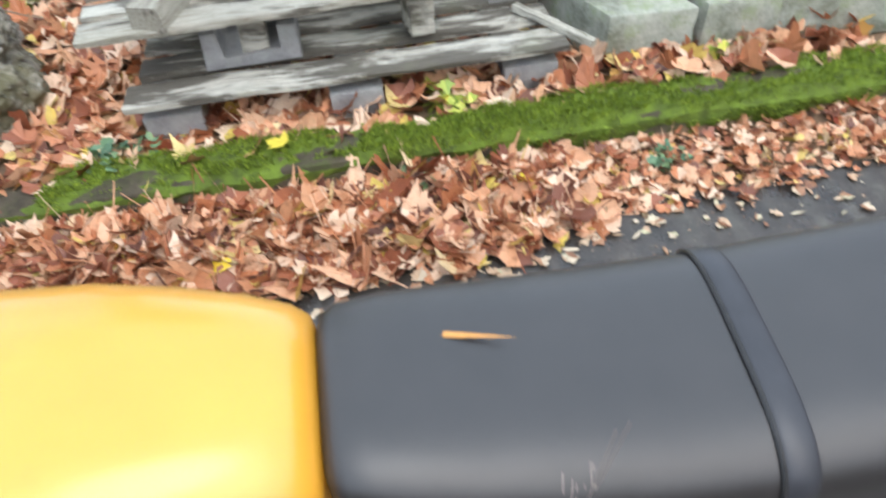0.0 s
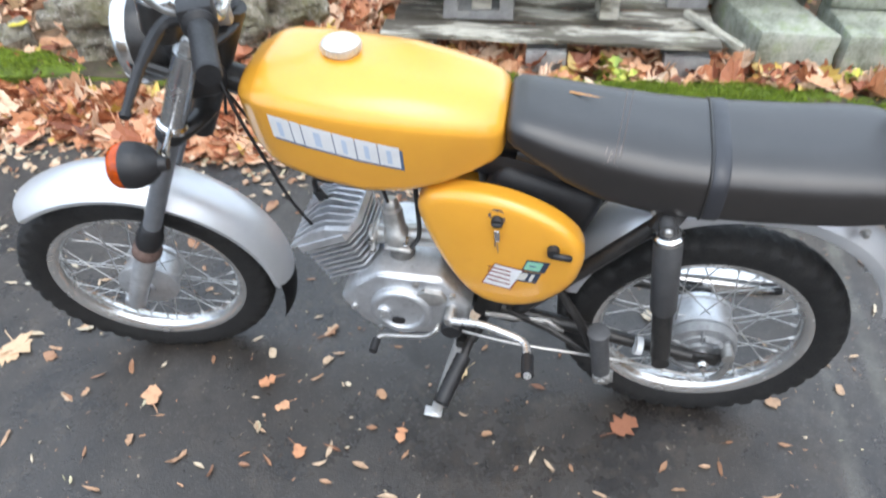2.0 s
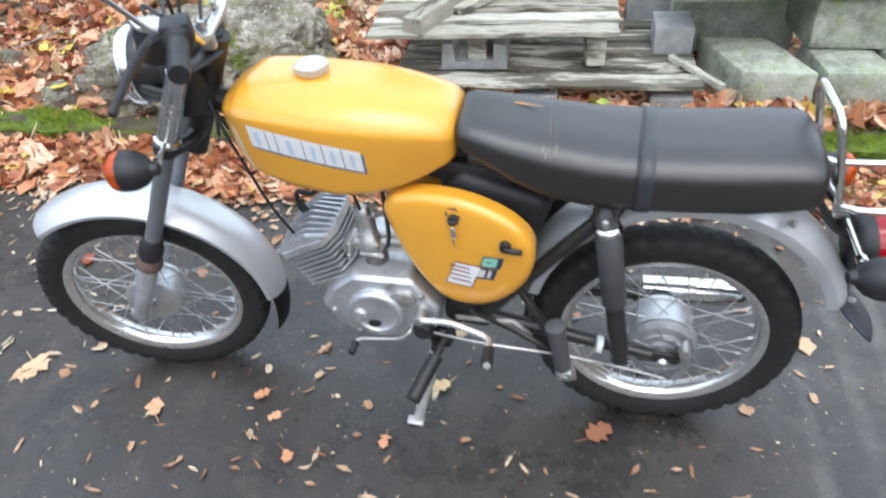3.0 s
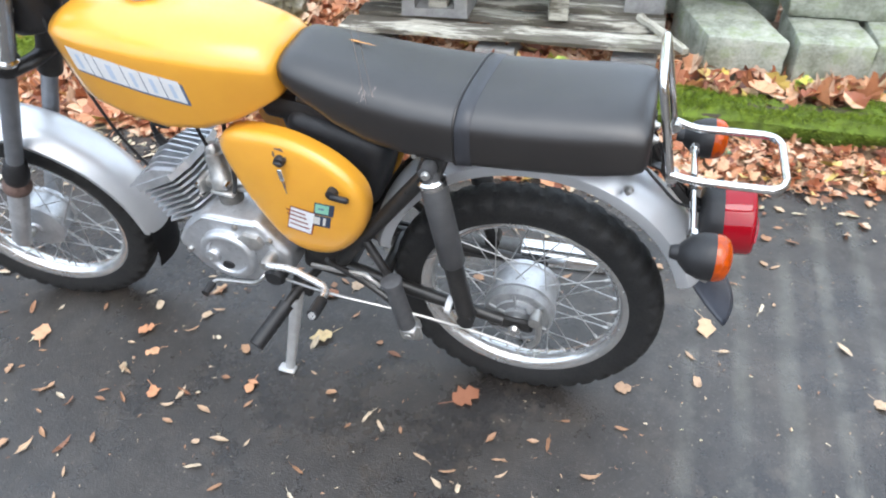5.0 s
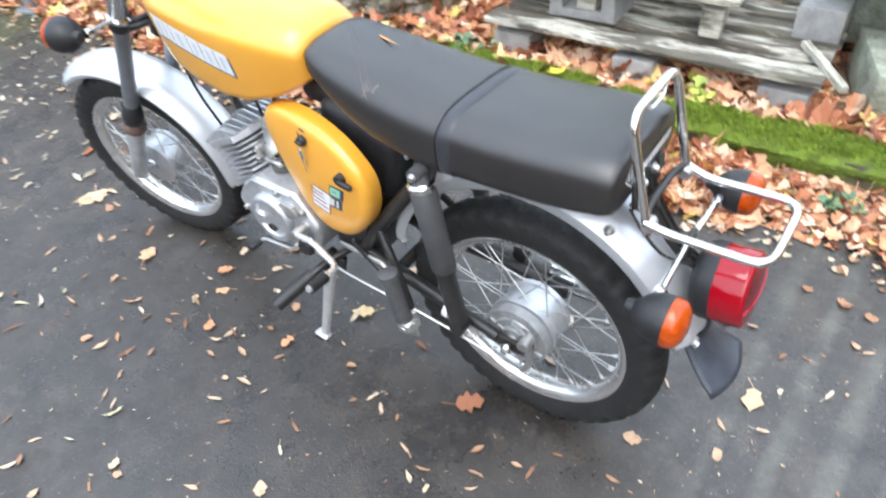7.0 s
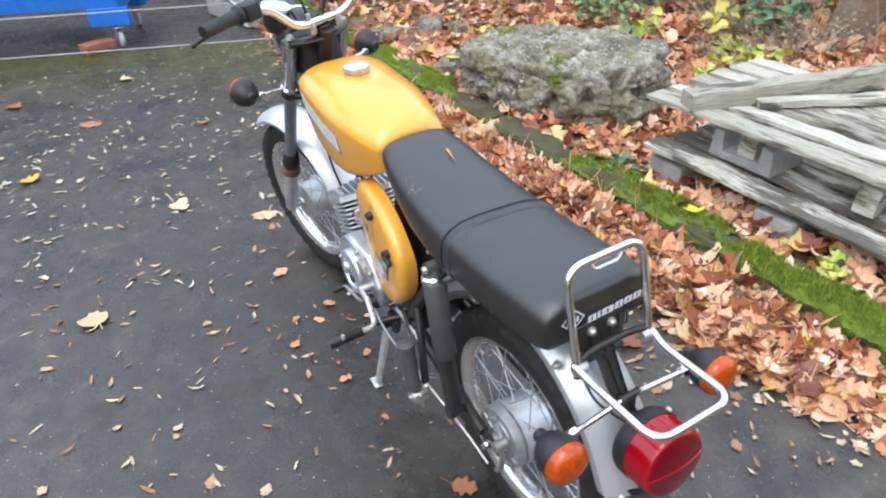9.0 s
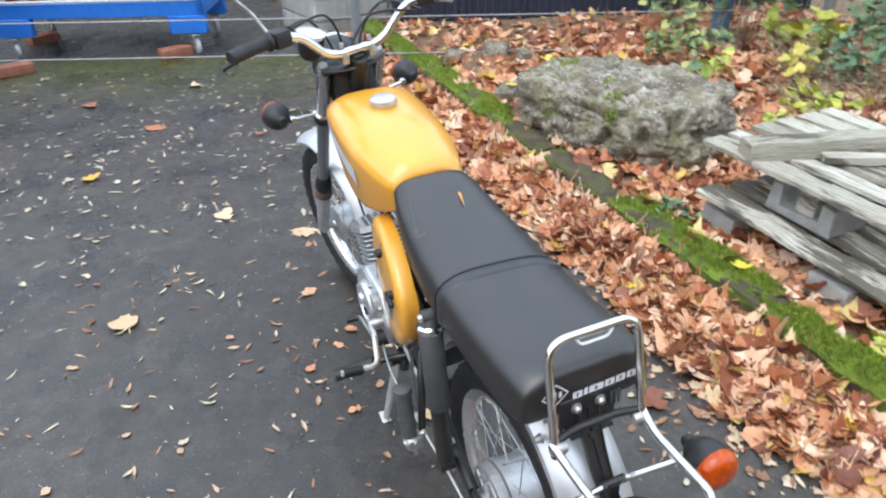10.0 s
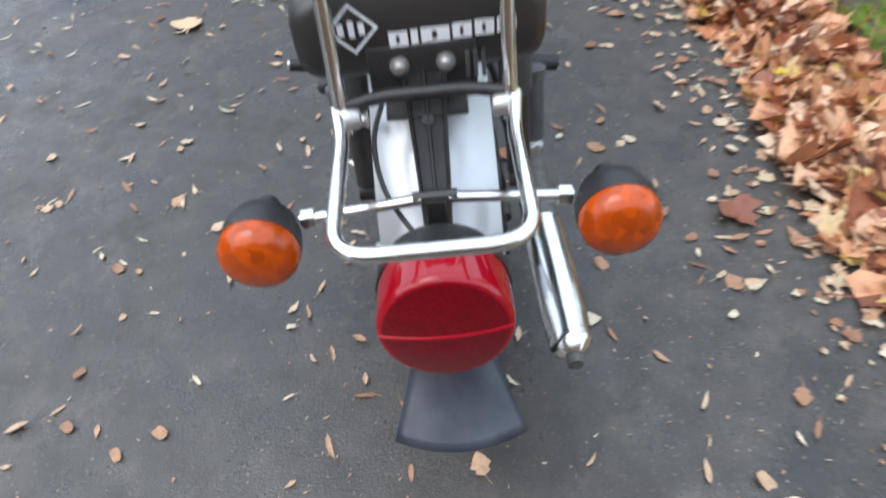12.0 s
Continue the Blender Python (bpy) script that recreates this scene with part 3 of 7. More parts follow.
    while made < 38000:
        x = rnd.triangular(-4.6, 3.2, 0.1)
        d = rnd.uniform(-0.075, 0.180)
        c = cover(x, d)
        if c < 0.02 + 0.25 * rnd.random():
            continue
        dy, z = crown(d)
        up = 0.024 * min(c, 0.9)
        p = Vector((x, kerb_y(x) + dy - (up if d < 0 else 0), z + (up if d >= 0 else 0)))
        tall = rnd.uniform(0.007, 0.020)
        a, w = rnd.uniform(0, 6.28), rnd.uniform(0.001, 0.0026)
        out = Vector((0, -1.0, 0.5)) if d < 0 else Vector((0, -0.2, 1))
        lean = (out + Vector((rnd.gauss(0, 0.5), rnd.gauss(0, 0.4), 0.1))) * tall
        q = Vector((math.cos(a), math.sin(a), 0)) * w
        bm.faces.new((bm.verts.new(p - q), bm.verts.new(p + q), bm.verts.new(p + lean)))
        made += 1
    moss = part("moss", bm, MOSS, kerb, "bright green moss blades", smooth=False)
    moss["kind"] = "stuff"


build_ground()
build_kerb()


def leaf_outline(kind):
    """Half outlines of a lobed maple leaf and of a slim leaflet, tip along +y."""
    if kind == "maple":
        return [(0.0, 0.0), (0.12, 0.01), (0.30, -0.04), (0.36, 0.08), (0.50, 0.18), (0.46, 0.30), (0.53, 0.47), (0.40, 0.52), (0.33, 0.58), (0.29, 0.74), (0.15, 0.82), (0.0, 0.98)]
    if kind == "oak":
        return [(0.0, 0.0), (0.15, 0.05), (0.31, 0.18), (0.30, 0.33), (0.39, 0.48), (0.31, 0.64), (0.25, 0.81), (0.10, 0.93), (0.0, 1.0)]
    return [(0.0, 0.0), (0.10, 0.18), (0.145, 0.42), (0.11, 0.72), (0.0, 1.0)]


def leaf_into(bm, kind, size, m, rnd, curl=0.3, stalk=True):
    """One leaf with a midrib fold, curled lobes and a thin stalk."""
    half = leaf_outline(kind)
    fold, cup, twist = rnd.uniform(-0.1, 0.35) * curl * 2, rnd.uniform(-0.6, 1.0) * curl, rnd.uniform(-0.5, 0.5) * curl
    skew = [rnd.uniform(0.55, 1.3) for _ in half]
    torn = rnd.random() < 0.35
    sway = rnd.uniform(-0.35, 0.35) if kind == "leaflet" else rnd.uniform(-0.12, 0.12)

    def put(x, y):
        z = abs(x) * fold + cup * (x * x + (y - 0.45) ** 2) + twist * x * (y - 0.4) + 0.03 * curl * math.sin(9 * x + 7 * y)
        return bm.verts.new(m @ (Vector((x + sway * y * y, y - 0.45, z)) * size))

    mid = [put(0, y * 0.98 + 0.01) for _, y in half] if kind == "leaflet" else None
    for s in (-1, 1):
        if mid:
            edge = [put(s * x * k, y) for (x, y), k in zip(half, skew)]
            for i in range(len(half) - 1):
                try:
                    bm.faces.new((mid[i], mid[i + 1], edge[i + 1], edge[i]))
                except ValueError:
                    pass
        else:
            a, b = put(0, 0.0), put(0, 0.45)
            lost = 0.62 if torn and s > 0 else 1.0
            edge = [put(s * x * k * lost, y * (0.9 + 0.12 * (k - 0.95))) for (x, y), k in zip(half[1:-1], skew)] + [put(0, half[-1][1] * (0.8 if torn else 0.96))]
            fan = [a] + edge
            for i in range(len(fan) - 1):
                bm.faces.new((b, fan[i], fan[i + 1]))
    if stalk:
        w = 0.016
        bend = rnd.uniform(-0.25, 0.25)
        q = [put(-w, 0.02), put(w, 0.02), put(w + bend, -0.45), put(bend - w, -0.45)]
        bm.faces.new(q)


def leaf_mesh(name, kind, size, seed, material, curl=0.3, stalk=True):
    bm = bmesh.new()
    leaf_into(bm, kind, size, Matrix(), random.Random(seed), curl, stalk)
    bmesh.ops.remove_doubles(bm, verts=bm.verts, dist=0.0005)
    bmesh.ops.recalc_face_normals(bm, faces=bm.faces)
    for f in bm.faces:
        f.smooth = True
    me = bpy.data.meshes.new(name)
    bm.to_mesh(me)
    bm.free()
    me.materials.append(material)
    return me


def drift_edge(x):
    """How far the drift reaches out from the kerb's foot."""
    return 0.273 + 0.05 * noise.noise(Vector((x * 1.7, 0, 0))) - 0.08 * max(0, min(1, (x - 0.6) / 0.9))


def litter_height(x, y):
    """Top of the leaf drift that lies against the kerb's foot."""
    d = kerb_y(x) - y
    if d < 0:
        return bank(x, y) + 0.015
    edge = drift_edge(x)
    return max(0.0, 0.040 * (1 - d / edge) ** 0.7) if d < edge else 0.0


def build_litter():
    drift = thing("leaf_drift", "drift of wet brown and orange fallen maple leaves along the kerb", "leaf litter", kind="stuff")
    bm = bmesh.new()
    sheet(bm, -6.0, 5.5, 230, 0, 1, 10, lambda x, y: 0)
    for v in bm.verts:
        d = v.co.y * 0.3
        x = v.co.x
        y = kerb_y(x) + 0.01 - d * (1.1 + 0.2 * noise.noise(Vector((x * 1.7, 0, 0))))
        v.co = Vector((x, y, max(-0.004, litter_height(x, y) * 0.75 + 0.012 * noise.noise(Vector((x * 14, y * 14, 0))) - 0.006)))
    part("leaf_bed", bm, SOIL, drift)
    rnd = random.Random(11)
    meshes = [leaf_mesh("leaf", rnd.choice(["maple", "maple", "oak"]), 0.1, 30 + i, LEAF, 0.95) for i in range(12)]
    # single leaves, nearest stretch of the drift
    for _ in range(290):
        x = rnd.uniform(-0.95, 1.45)
        y = kerb_y(x) - rnd.uniform(0.02, drift_edge(x))
        z = litter_height(x, y) + rnd.uniform(0.006, 0.022)
        ob = new("leaf", rnd.choice(meshes))
        ob.parent = drift
        k = rnd.uniform(0.6, 1.3) * (1.0 - 0.58 * max(0, min(1, (x - 0.5) / 0.5)))
        ob.matrix_basis = pose(x, y, z, rnd.gauss(8, 22), rnd.gauss(0, 22), rnd.uniform(0, 360)) @ Matrix.Scale(k, 4)
    bm = bmesh.new()
    made = 0
    while made < 9500:
        x = rnd.triangular(-4.6, 3.2, -0.1) if made % 8 else rnd.uniform(-6.0, 5.5)
        if rnd.random() < 0.52:
            d = abs(rnd.gauss(0, 0.18)) + 0.01
            if d > drift_edge(x) + 0.04:
                continue
            y = kerb_y(x) - d
            z = litter_height(x, y) + rnd.uniform(-0.012, 0.018)
        else:
            d = rnd.uniform(0.1, 1.0) if rnd.random() < 0.42 else rnd.uniform(0.5, 2.9)
            y = kerb_y(x) + d
            z = bank(x, y) + rnd.uniform(0.0, 0.022)
        tilt = 26 if z > 0.01 else 10
        m = pose(x, y, max(z, 0.004), rnd.gauss(0, tilt), rnd.gauss(0, tilt), rnd.uniform(0, 360))
        leaf_into(bm, rnd.choice(["maple", "maple", "oak", "oak", "leaflet"]), rnd.uniform(0.045, 0.14) * (1.0 - 0.56 * max(0, min(1, (x - 0.45) / 0.5))), m, rnd, 1.0, rnd.random() < 0.5)
        made += 1
    # the leafy bank between boulder, tree and pallets
    for _ in range(3600):
        x, y = rnd.uniform(-3.0, 0.3), rnd.uniform(1.95, 4.2)
        m = pose(x, y, bank(x, y) + rnd.uniform(0.0, 0.03), rnd.gauss(0, 20), rnd.gauss(0, 20), rnd.uniform(0, 360))
        leaf_into(bm, rnd.choice(["maple", "maple", "oak"]), rnd.uniform(0.06, 0.14), m, rnd, 0.9, False)
    # leaves caught between the kerb and the pallets
    for _ in range(240):
        x = rnd.uniform(-1.25, 0.75)
        y = kerb_y(x) + rnd.uniform(0.12, 0.46)
        m = pose(x, y, bank(x, y) + rnd.uniform(0.004, 0.035), rnd.gauss(0, 24), rnd.gauss(0, 24), rnd.uniform(0, 360))
        leaf_into(bm, rnd.choice(["maple", "maple", "oak"]), rnd.uniform(0.05, 0.12), m, rnd, 1.0, False)
    for _ in range(150):
        x, y = rnd.uniform(0.75, 1.75), rnd.uniform(1.27, 1.45)
        m = pose(x, y, bank(x, y) + rnd.uniform(0.01, 0.05), rnd.gauss(0, 30), rnd.gauss(0, 30), rnd.uniform(0, 360))
        leaf_into(bm, rnd.choice(["maple", "oak"]), rnd.uniform(0.06, 0.11), m, rnd, 1.0, False)
    rest = part("leaf_layer", bm, LITTER, drift, smooth=False)
    rest["kind"] = "stuff"


build_litter()


def board(bm, length, depth, thick, m, rnd, wear=0.002):
    """A plank along x with slightly uneven edges and split ends."""
    nx = 14
    rows = []
    for i in range(nx + 1):
        u = (i / nx - 0.5) * length
        if i in (0, nx):
            u += rnd.uniform(-0.006, 0.006)
        sag = 0.004 * math.sin(3.1 * i / nx) * rnd.uniform(-0.4, 1)
        ring = []
        for sy, sz in ((-1, -1), (-1, 0.6), (-0.94, 1), (0.94, 1), (1, 0.6), (1, -1)):
            ring.append(bm.verts.new(m @ Vector((u, sy * depth / 2 + rnd.uniform(-wear, wear), sz * thick / 2 + sag + rnd.uniform(-wear, wear) * 0.6))))
        rows.append(ring)
    bridge(bm, rows)
    bm.faces.new(rows[0][::-1])
    bm.faces.new(rows[-1])


def pallet(m, length, depth, boards, label, seed, feet, wood):
    """A wooden pallet: deck boards along x, cross boards below them, blocks and runners."""
    rnd = random.Random(seed)
    ob = thing("pallet", label, "pallet", m, group="weathered pallets")
    pitch = depth / boards
    for i in range(boards):
        bm = bmesh.new()
        wide = pitch - rnd.uniform(0.026, 0.058)
        board(bm, length * rnd.uniform(0.96, 1.0), wide, rnd.uniform(0.016, 0.023), pose(rnd.uniform(-0.01, 0.01), -depth / 2 + pitch * (i + 0.5), 0.0, 0, 0, rnd.uniform(-0.9, 0.9)), rnd, 0.004)
        part("board", bm, wood, ob)
    for u in (-0.5 * length + 0.16, 0.0, 0.5 * length - 0.16):
        bm = bmesh.new()
        board(bm, depth * 0.86, 0.09, 0.02, pose(u, 0.03, -0.0225, 0, 0, 90), rnd)
        part("cross_board", bm, wood, ob)
    for u, v in feet:
        bm = bmesh.new()
        box(bm, (0.075, 0.095, 0.10), pose(u + rnd.uniform(-0.01, 0.01), v, -0.083, 0, 0, rnd.uniform(-4, 4)), 0.004, 0.002)
        part("block", bm, wood, ob)
    return ob


def stone_block(name, size, m, material, label, category, seed, group="", bevel=0.012, rough=0.006, lean=None):
    """A squared stone with chipped edges and an uneven face."""
    rnd = random.Random(seed)
    bm = bmesh.new()
    bmesh.ops.create_cube(bm, size=1.0, matrix=Matrix.Diagonal((*size, 1)))
    bmesh.ops.bevel(bm, geom=bm.edges[:], offset=bevel, segments=2, affect="EDGES", profile=0.6)
    bmesh.ops.subdivide_edges(bm, edges=[e for e in bm.edges if e.calc_length() > 0.06], cuts=4, use_grid_fill=True)
    o = Vector((rnd.uniform(0, 50), rnd.uniform(0, 50), 0))
    for v in bm.verts:
        v.co += v.co.normalized() * rough * (noise.noise(v.co * 9 + o) + 0.7 * noise.noise(v.co * 30 + o))
    if lean is not None:
        bm.transform(lean)
    ob = part(name, bm, material)
    ob.matrix_world = m
    return tagged(ob, label, category, group)


def boulder():
    """A long lumpy boulder with pits and ledges."""
    bm = bmesh.new()
    bmesh.ops.create_icosphere(bm, subdivisions=6, radius=1.0)
    for v in bm.verts:
        c = v.co.copy()
        k = max(abs(c.x), abs(c.y), abs(c.z))
        v.co = c * (0.62 / k + 0.38)
        v.co = Vector((v.co.x * 0.53, v.co.y * 0.33, v.co.z * 0.195))
        q = v.co
        d = 0.060 * noise.noise(q * 2.6) + 0.045 * noise.noise(q * 6.3 + Vector((3, 1, 7))) + 0.024 * noise.noise(q * 15)
        pit = noise.noise(q * 10 + Vector((9, 2, 4)))
        d -= 0.22 * max(0, pit - 0.25)
        d -= 0.22 * max(0, 0.085 - abs(noise.noise(Vector((q.x * 4, q.y * 5, q.z * 9)) + Vector((1, 7, 3)))))
        d += 0.017 * noise.noise(q * 34) + 0.011 * noise.noise(q * 62) + -0.11 * max(0, 0.06 - abs(noise.noise(q * 17 + Vector((2, 8, 5)))))
        v.co += c.normalized() * d
    ob = part("boulder", bm, ROCK, angle=180)
    ob.matrix_world = pose(-1.235, 1.56, 0.195, 2, -3, 16)
    tagged(ob, "large grey lumpy boulder with lichen and moss patches behind the kerb", "boulder")
    # moss cushions on its crown
    rnd = random.Random(8)
    bm = bmesh.new()
    ob_m = ob.matrix_world
    verts = [v for v in ob.data.vertices if v.normal.z > -0.1]
    cushions = (((-0.24, -0.22, 0.17), 0.060), ((-0.19, -0.31, 0.07), 0.040), ((-0.02, -0.12, 0.21), 0.055), ((0.10, -0.20, 0.18), 0.060), ((0.15, -0.27, 0.11), 0.045), ((-0.42, 0.02, 0.19), 0.08))
    for v in verts:
        near = min((v.co - Vector(c)).length / r for c, r in cushions)
        if near + 0.55 * noise.noise(v.co * 14) > 0.85:
            continue
        p, nrm = ob_m @ v.co, (ob_m.to_3x3() @ v.normal).normalized()
        for _ in range(7):
            side = Vector((rnd.uniform(-1, 1), rnd.uniform(-1, 1), rnd.uniform(-1, 1))).normalized()
            s = side.cross(nrm) * 0.004
            c = p + side * 0.008
            bm.faces.new((bm.verts.new(c - s), bm.verts.new(c + s), bm.verts.new(c + nrm * rnd.uniform(0.006, 0.018) + side * 0.006)))
    inv = ob_m.inverted()
    for v in bm.verts:
        v.co = inv @ v.co
    tuft = part("moss_patch", bm, MOSS, ob, "green moss cushions", smooth=False)
    tuft["kind"] = "stuff"
    return ob


boulder()
pallet(pose(0.200, 1.69, 0.208, 0, 0, 1.5), 1.25, 0.74, 5, "weathered grey wooden pallet lying on paving stones", 3, ((-0.4, 0.25), (0.0, 0.25), (0.4, 0.25)), OLDWOOD)
pallet(pose(-0.016, 1.80, 0.372, -1.0, 1.0, 6.5), 1.01, 0.82, 6, "bleached grey pallet stacked on concrete blocks", 4, ((-0.06, -0.27), (0.40, -0.33), (-0.40, 0.3), (0.40, 0.3)), WOOD)


def loose_beam():
    rnd = random.Random(9)
    for n, (size, m) in enumerate(((0.95, pose(-0.15, 1.84, 0.420, 0, 0, 74)), (0.7, pose(0.02, 1.93, 0.402, 0, 0, 62)))):
        bm = bmesh.new()
        board(bm, size, 0.085 if n == 0 else 0.06, 0.07 if n == 0 else 0.025, Matrix(), rnd, 0.003)
        ob = part("beam", bm, WOOD)
        ob.matrix_world = m
        tagged(ob, "bleached squared timber lying across the upper pallet" if n == 0 else "thin loose plank lying across the upper pallet", "beam")
    bm = bmesh.new()
    board(bm, 0.30, 0.025, 0.02, Matrix(), rnd, 0.002)
    ob = part("batten", bm, WOOD)
    ob.matrix_world = pose(0.80, 1.46, 0.228, 0, 4, -52)
    tagged(ob, "thin broken wooden batten on the lower pallet", "batten")


loose_beam()


def channel_stone(m):
    """A short concrete channel, open on top, that props the upper pallet."""
    bm = bmesh.new()
    prof = [(-0.135, -0.055), (0.135, -0.055), (0.135, 0.045), (0.085, 0.052), (0.085, -0.018), (-0.075, -0.022), (-0.085, 0.055), (-0.125, 0.055)]
    rows = []
    for y in (-0.10, -0.094, 0.094, 0.10):
        k = 0.97 if abs(y) > 0.097 else 1.0
        rows.append([Vector((x * k, y, z * k)) for x, z in prof])
    loft(bm, rows)
    for v in bm.verts:
        v.co += Vector((1, 1, 1)) * 0.003 * noise.noise(v.co * 20)
    ob = part("channel_stone", bm, PAVER, angle=30)
    ob.matrix_world = m
    tagged(ob, "grey concrete channel stone propping the upper pallet", "channel stone")


channel_stone(pose(-0.065, 1.56, 0.274, 0, 0, 3))
_pav = "grey concrete paving stone propping a pallet"
for sx, sy, sz, x, y, z, r, seed in ((0.15, 0.2, 0.11, 0.72, 1.75, 0.27, 2, 2), (0.15, 0.2, 0.10, 0.21, 1.44, 0.115, 2, 3), (0.16, 0.2, 0.09, 0.72, 1.47, 0.115, 0, 4), (0.16, 0.2, 0.09, -0.30, 1.45, 0.115, 0, 5), (0.4, 0.22, 0.2, 0.30, 2.15, 0.23, 0, 6), (0.4, 0.22, 0.2, 0.74, 2.16, 0.23, 0, 7), (0.16, 0.2, 0.11, 0.36, 2.0, 0.27, 0, 8)):
    stone_block("paving_stone", (sx, sy, sz), pose(x, y, z, 0, 0, r), PAVER, _pav, "paving stone", seed, "propping stones", 0.006, 0.003)
_stn = "mossy greenish-grey squared concrete block beside the pallets"
for sx, sy, sz, x, y, z, r, skew, seed in ((0.262, 0.34, 0.17, 1.025, 1.595, 0.163, -2, -0.42, 21), (0.24, 0.30, 0.17, 1.352, 1.58, 0.163, 1, -0.12, 22), (0.42, 0.34, 0.18, 1.69, 1.60, 0.165, -3, -0.1, 23), (0.47, 0.36, 0.20, 1.43, 1.81, 0.352, 1, -0.1, 24), (1.15, 0.44, 0.10, 1.26, 1.80, 0.505, 2, 0.0, 25), (0.50, 0.20, 0.34, 0.98, 2.02, 0.28, 0, 0.0, 26)):
    lean = Matrix.Identity(4)
    lean[0][1] = skew
    stone_block("concrete_block", (sx, sy, sz), pose(x, y, z, 0, 0, r), CONCRETE, _stn, "concrete block", seed, "stacked concrete blocks", 0.016, 0.008, lean)

# ---- the moped ----
MOPED = thing("moped", "yellow vintage moped with black bench seat leaning on its stand", "moped", pose(0, 0.001, 0, 1.87, 0, 1.17))
AXLE_R, AXLE_F = Vector((0.609, 0, 0.278)), Vector((-0.607, 0, 0.278))
HEAD_POINT, HEAD_AXIS = Vector((-0.343, 0, 0.73)), Vector((0.460, 0, 0.888)).normalized()
STEER = Matrix.Translation(HEAD_POINT) @ Matrix.Rotation(radians(10.9), 4, HEAD_AXIS) @ Matrix.Translation(-HEAD_POINT)


def steered(name, bm, material, parent=MOPED, label="", smooth=True, angle=40):
    bm.transform(STEER)
    return part(name, bm, material, parent, label, smooth, angle)


def fork_x(z):
    return -0.379 - (0.749 - z) * 0.518


from mathutils.bvhtree import BVHTree


def decal(name, host, outline, way, material, lift=0.0006, label="", n=4):
    """A thin sticker: a four-cornered outline laid on the host's surface along the given way (a unit vector, into the surface)."""
    tree = BVHTree.FromPolygons([v.co for v in host.data.vertices], [tuple(p.vertices) for p in host.data.polygons])
    way = Vector(way)
    a, b, c, d = (Vector(v) for v in outline)
    bm = bmesh.new()
    rows = []
    for i in range(n + 1):
        u = i / n
        row = []
        for j in range(n + 1):
            v = j / n
            q = (a * (1 - u) + b * u) * (1 - v) + (d * (1 - u) + c * u) * v
            hit, nrm, _, _ = tree.ray_cast(q - way * 0.2, way)
            hit = hit or q
            row.append(bm.verts.new(hit - way * lift))
        rows.append(row)
    bridge(bm, rows, loop=False)
    return part(name, bm, material, host, label)


def wheel(name, m, hub_bm, hub_label, seed):
    """Hub with spokes, rim and treaded tyre; axle along y."""
    hub = part(name, hub_bm, ALLOY, MOPED, hub_label)
    hub.matrix_basis = m
    bm = bmesh.new()
    prof = [(0.199, -0.019), (0.214, -0.026), (0.232, -0.034), (0.250, -0.0365), (0.264, -0.033), (0.272, -0.024), (0.2765, -0.012), (0.278, 0.0)]
    prof = prof + [(r, -y) for r, y in prof[-2::-1]]
    rings, segs = [], 240
    for k in range(segs):
        a = 2 * math.pi * k / segs
        ring = []
        for j, (r, y) in enumerate(prof):
            row = abs(j - 7)
            lug = (k + 3 * (j % 2)) % 6 < 4 if row in (0, 1) else row < 4 and (k + 2) % 6 < 4
            y *= (1.045 if lug else 0.98) if row in (2, 3) else 1.0
            r += (0.0018 if row < 2 else 0.0026) if lug else (-0.0026 if row < 4 else 0)
            ring.append(bm.verts.new((r * math.cos(a), y, r * math.sin(a))))
        rings.append(ring)
    bridge(bm, rings, True)
    part("tyre", bm, RUBBER, hub, "black treaded rubber tyre")
    bm = bmesh.new()
    prof = [(0.2175, -0.0265), (0.2195, -0.0245), (0.2180, -0.0215), (0.207, -0.0205), (0.2, -0.015), (0.1945, -0.008), (0.1925, 0.0), (0.1945, 0.008), (0.2, 0.015), (0.207, 0.0205), (0.2180, 0.0215), (0.2195, 0.0245), (0.2175, 0.0265), (0.210, 0.0260), (0.202, 0.0225), (0.1955, 0.0170), (0.1905, 0.009), (0.1885, 0.0), (0.1905, -0.009), (0.1955, -0.0170), (0.202, -0.0225), (0.210, -0.0260)]
    lathe(bm, prof + prof[:1], None, 72, False)
    part("rim", bm, RIMMETAL, hub, "shiny alloy rim")
    # spokes: four kinds, laced crosswise
    kinds = []
    for side in (-1, 1):
        for lace in (-1, 1):
            bm = bmesh.new()
            a0 = radians(52 * lace)
            h = Vector((0.058 * math.cos(a0), side * (0.029 + 0.003 * lace), 0.058 * math.sin(a0)))
            e = Vector((0.192, side * 0.005, 0.0))
            tube(bm, [h, e], 0.00135, 5)
            n = (h - e).normalized()
            tube(bm, [e - n * 0.002, e + n * 0.012], 0.0030, 6)
            me = bpy.data.meshes.new("spoke")
            bm.to_mesh(me)
            bm.free()
            me.materials.append(SPOKE)
            kinds.append(me)
    for k in range(36):
        ob = new("spoke", kinds[k % 4])
        ob.parent = hub
        ob.matrix_basis = Matrix.Rotation(radians(k * 10 + (3 if k % 2 else 0)), 4, "Y")
    return hub


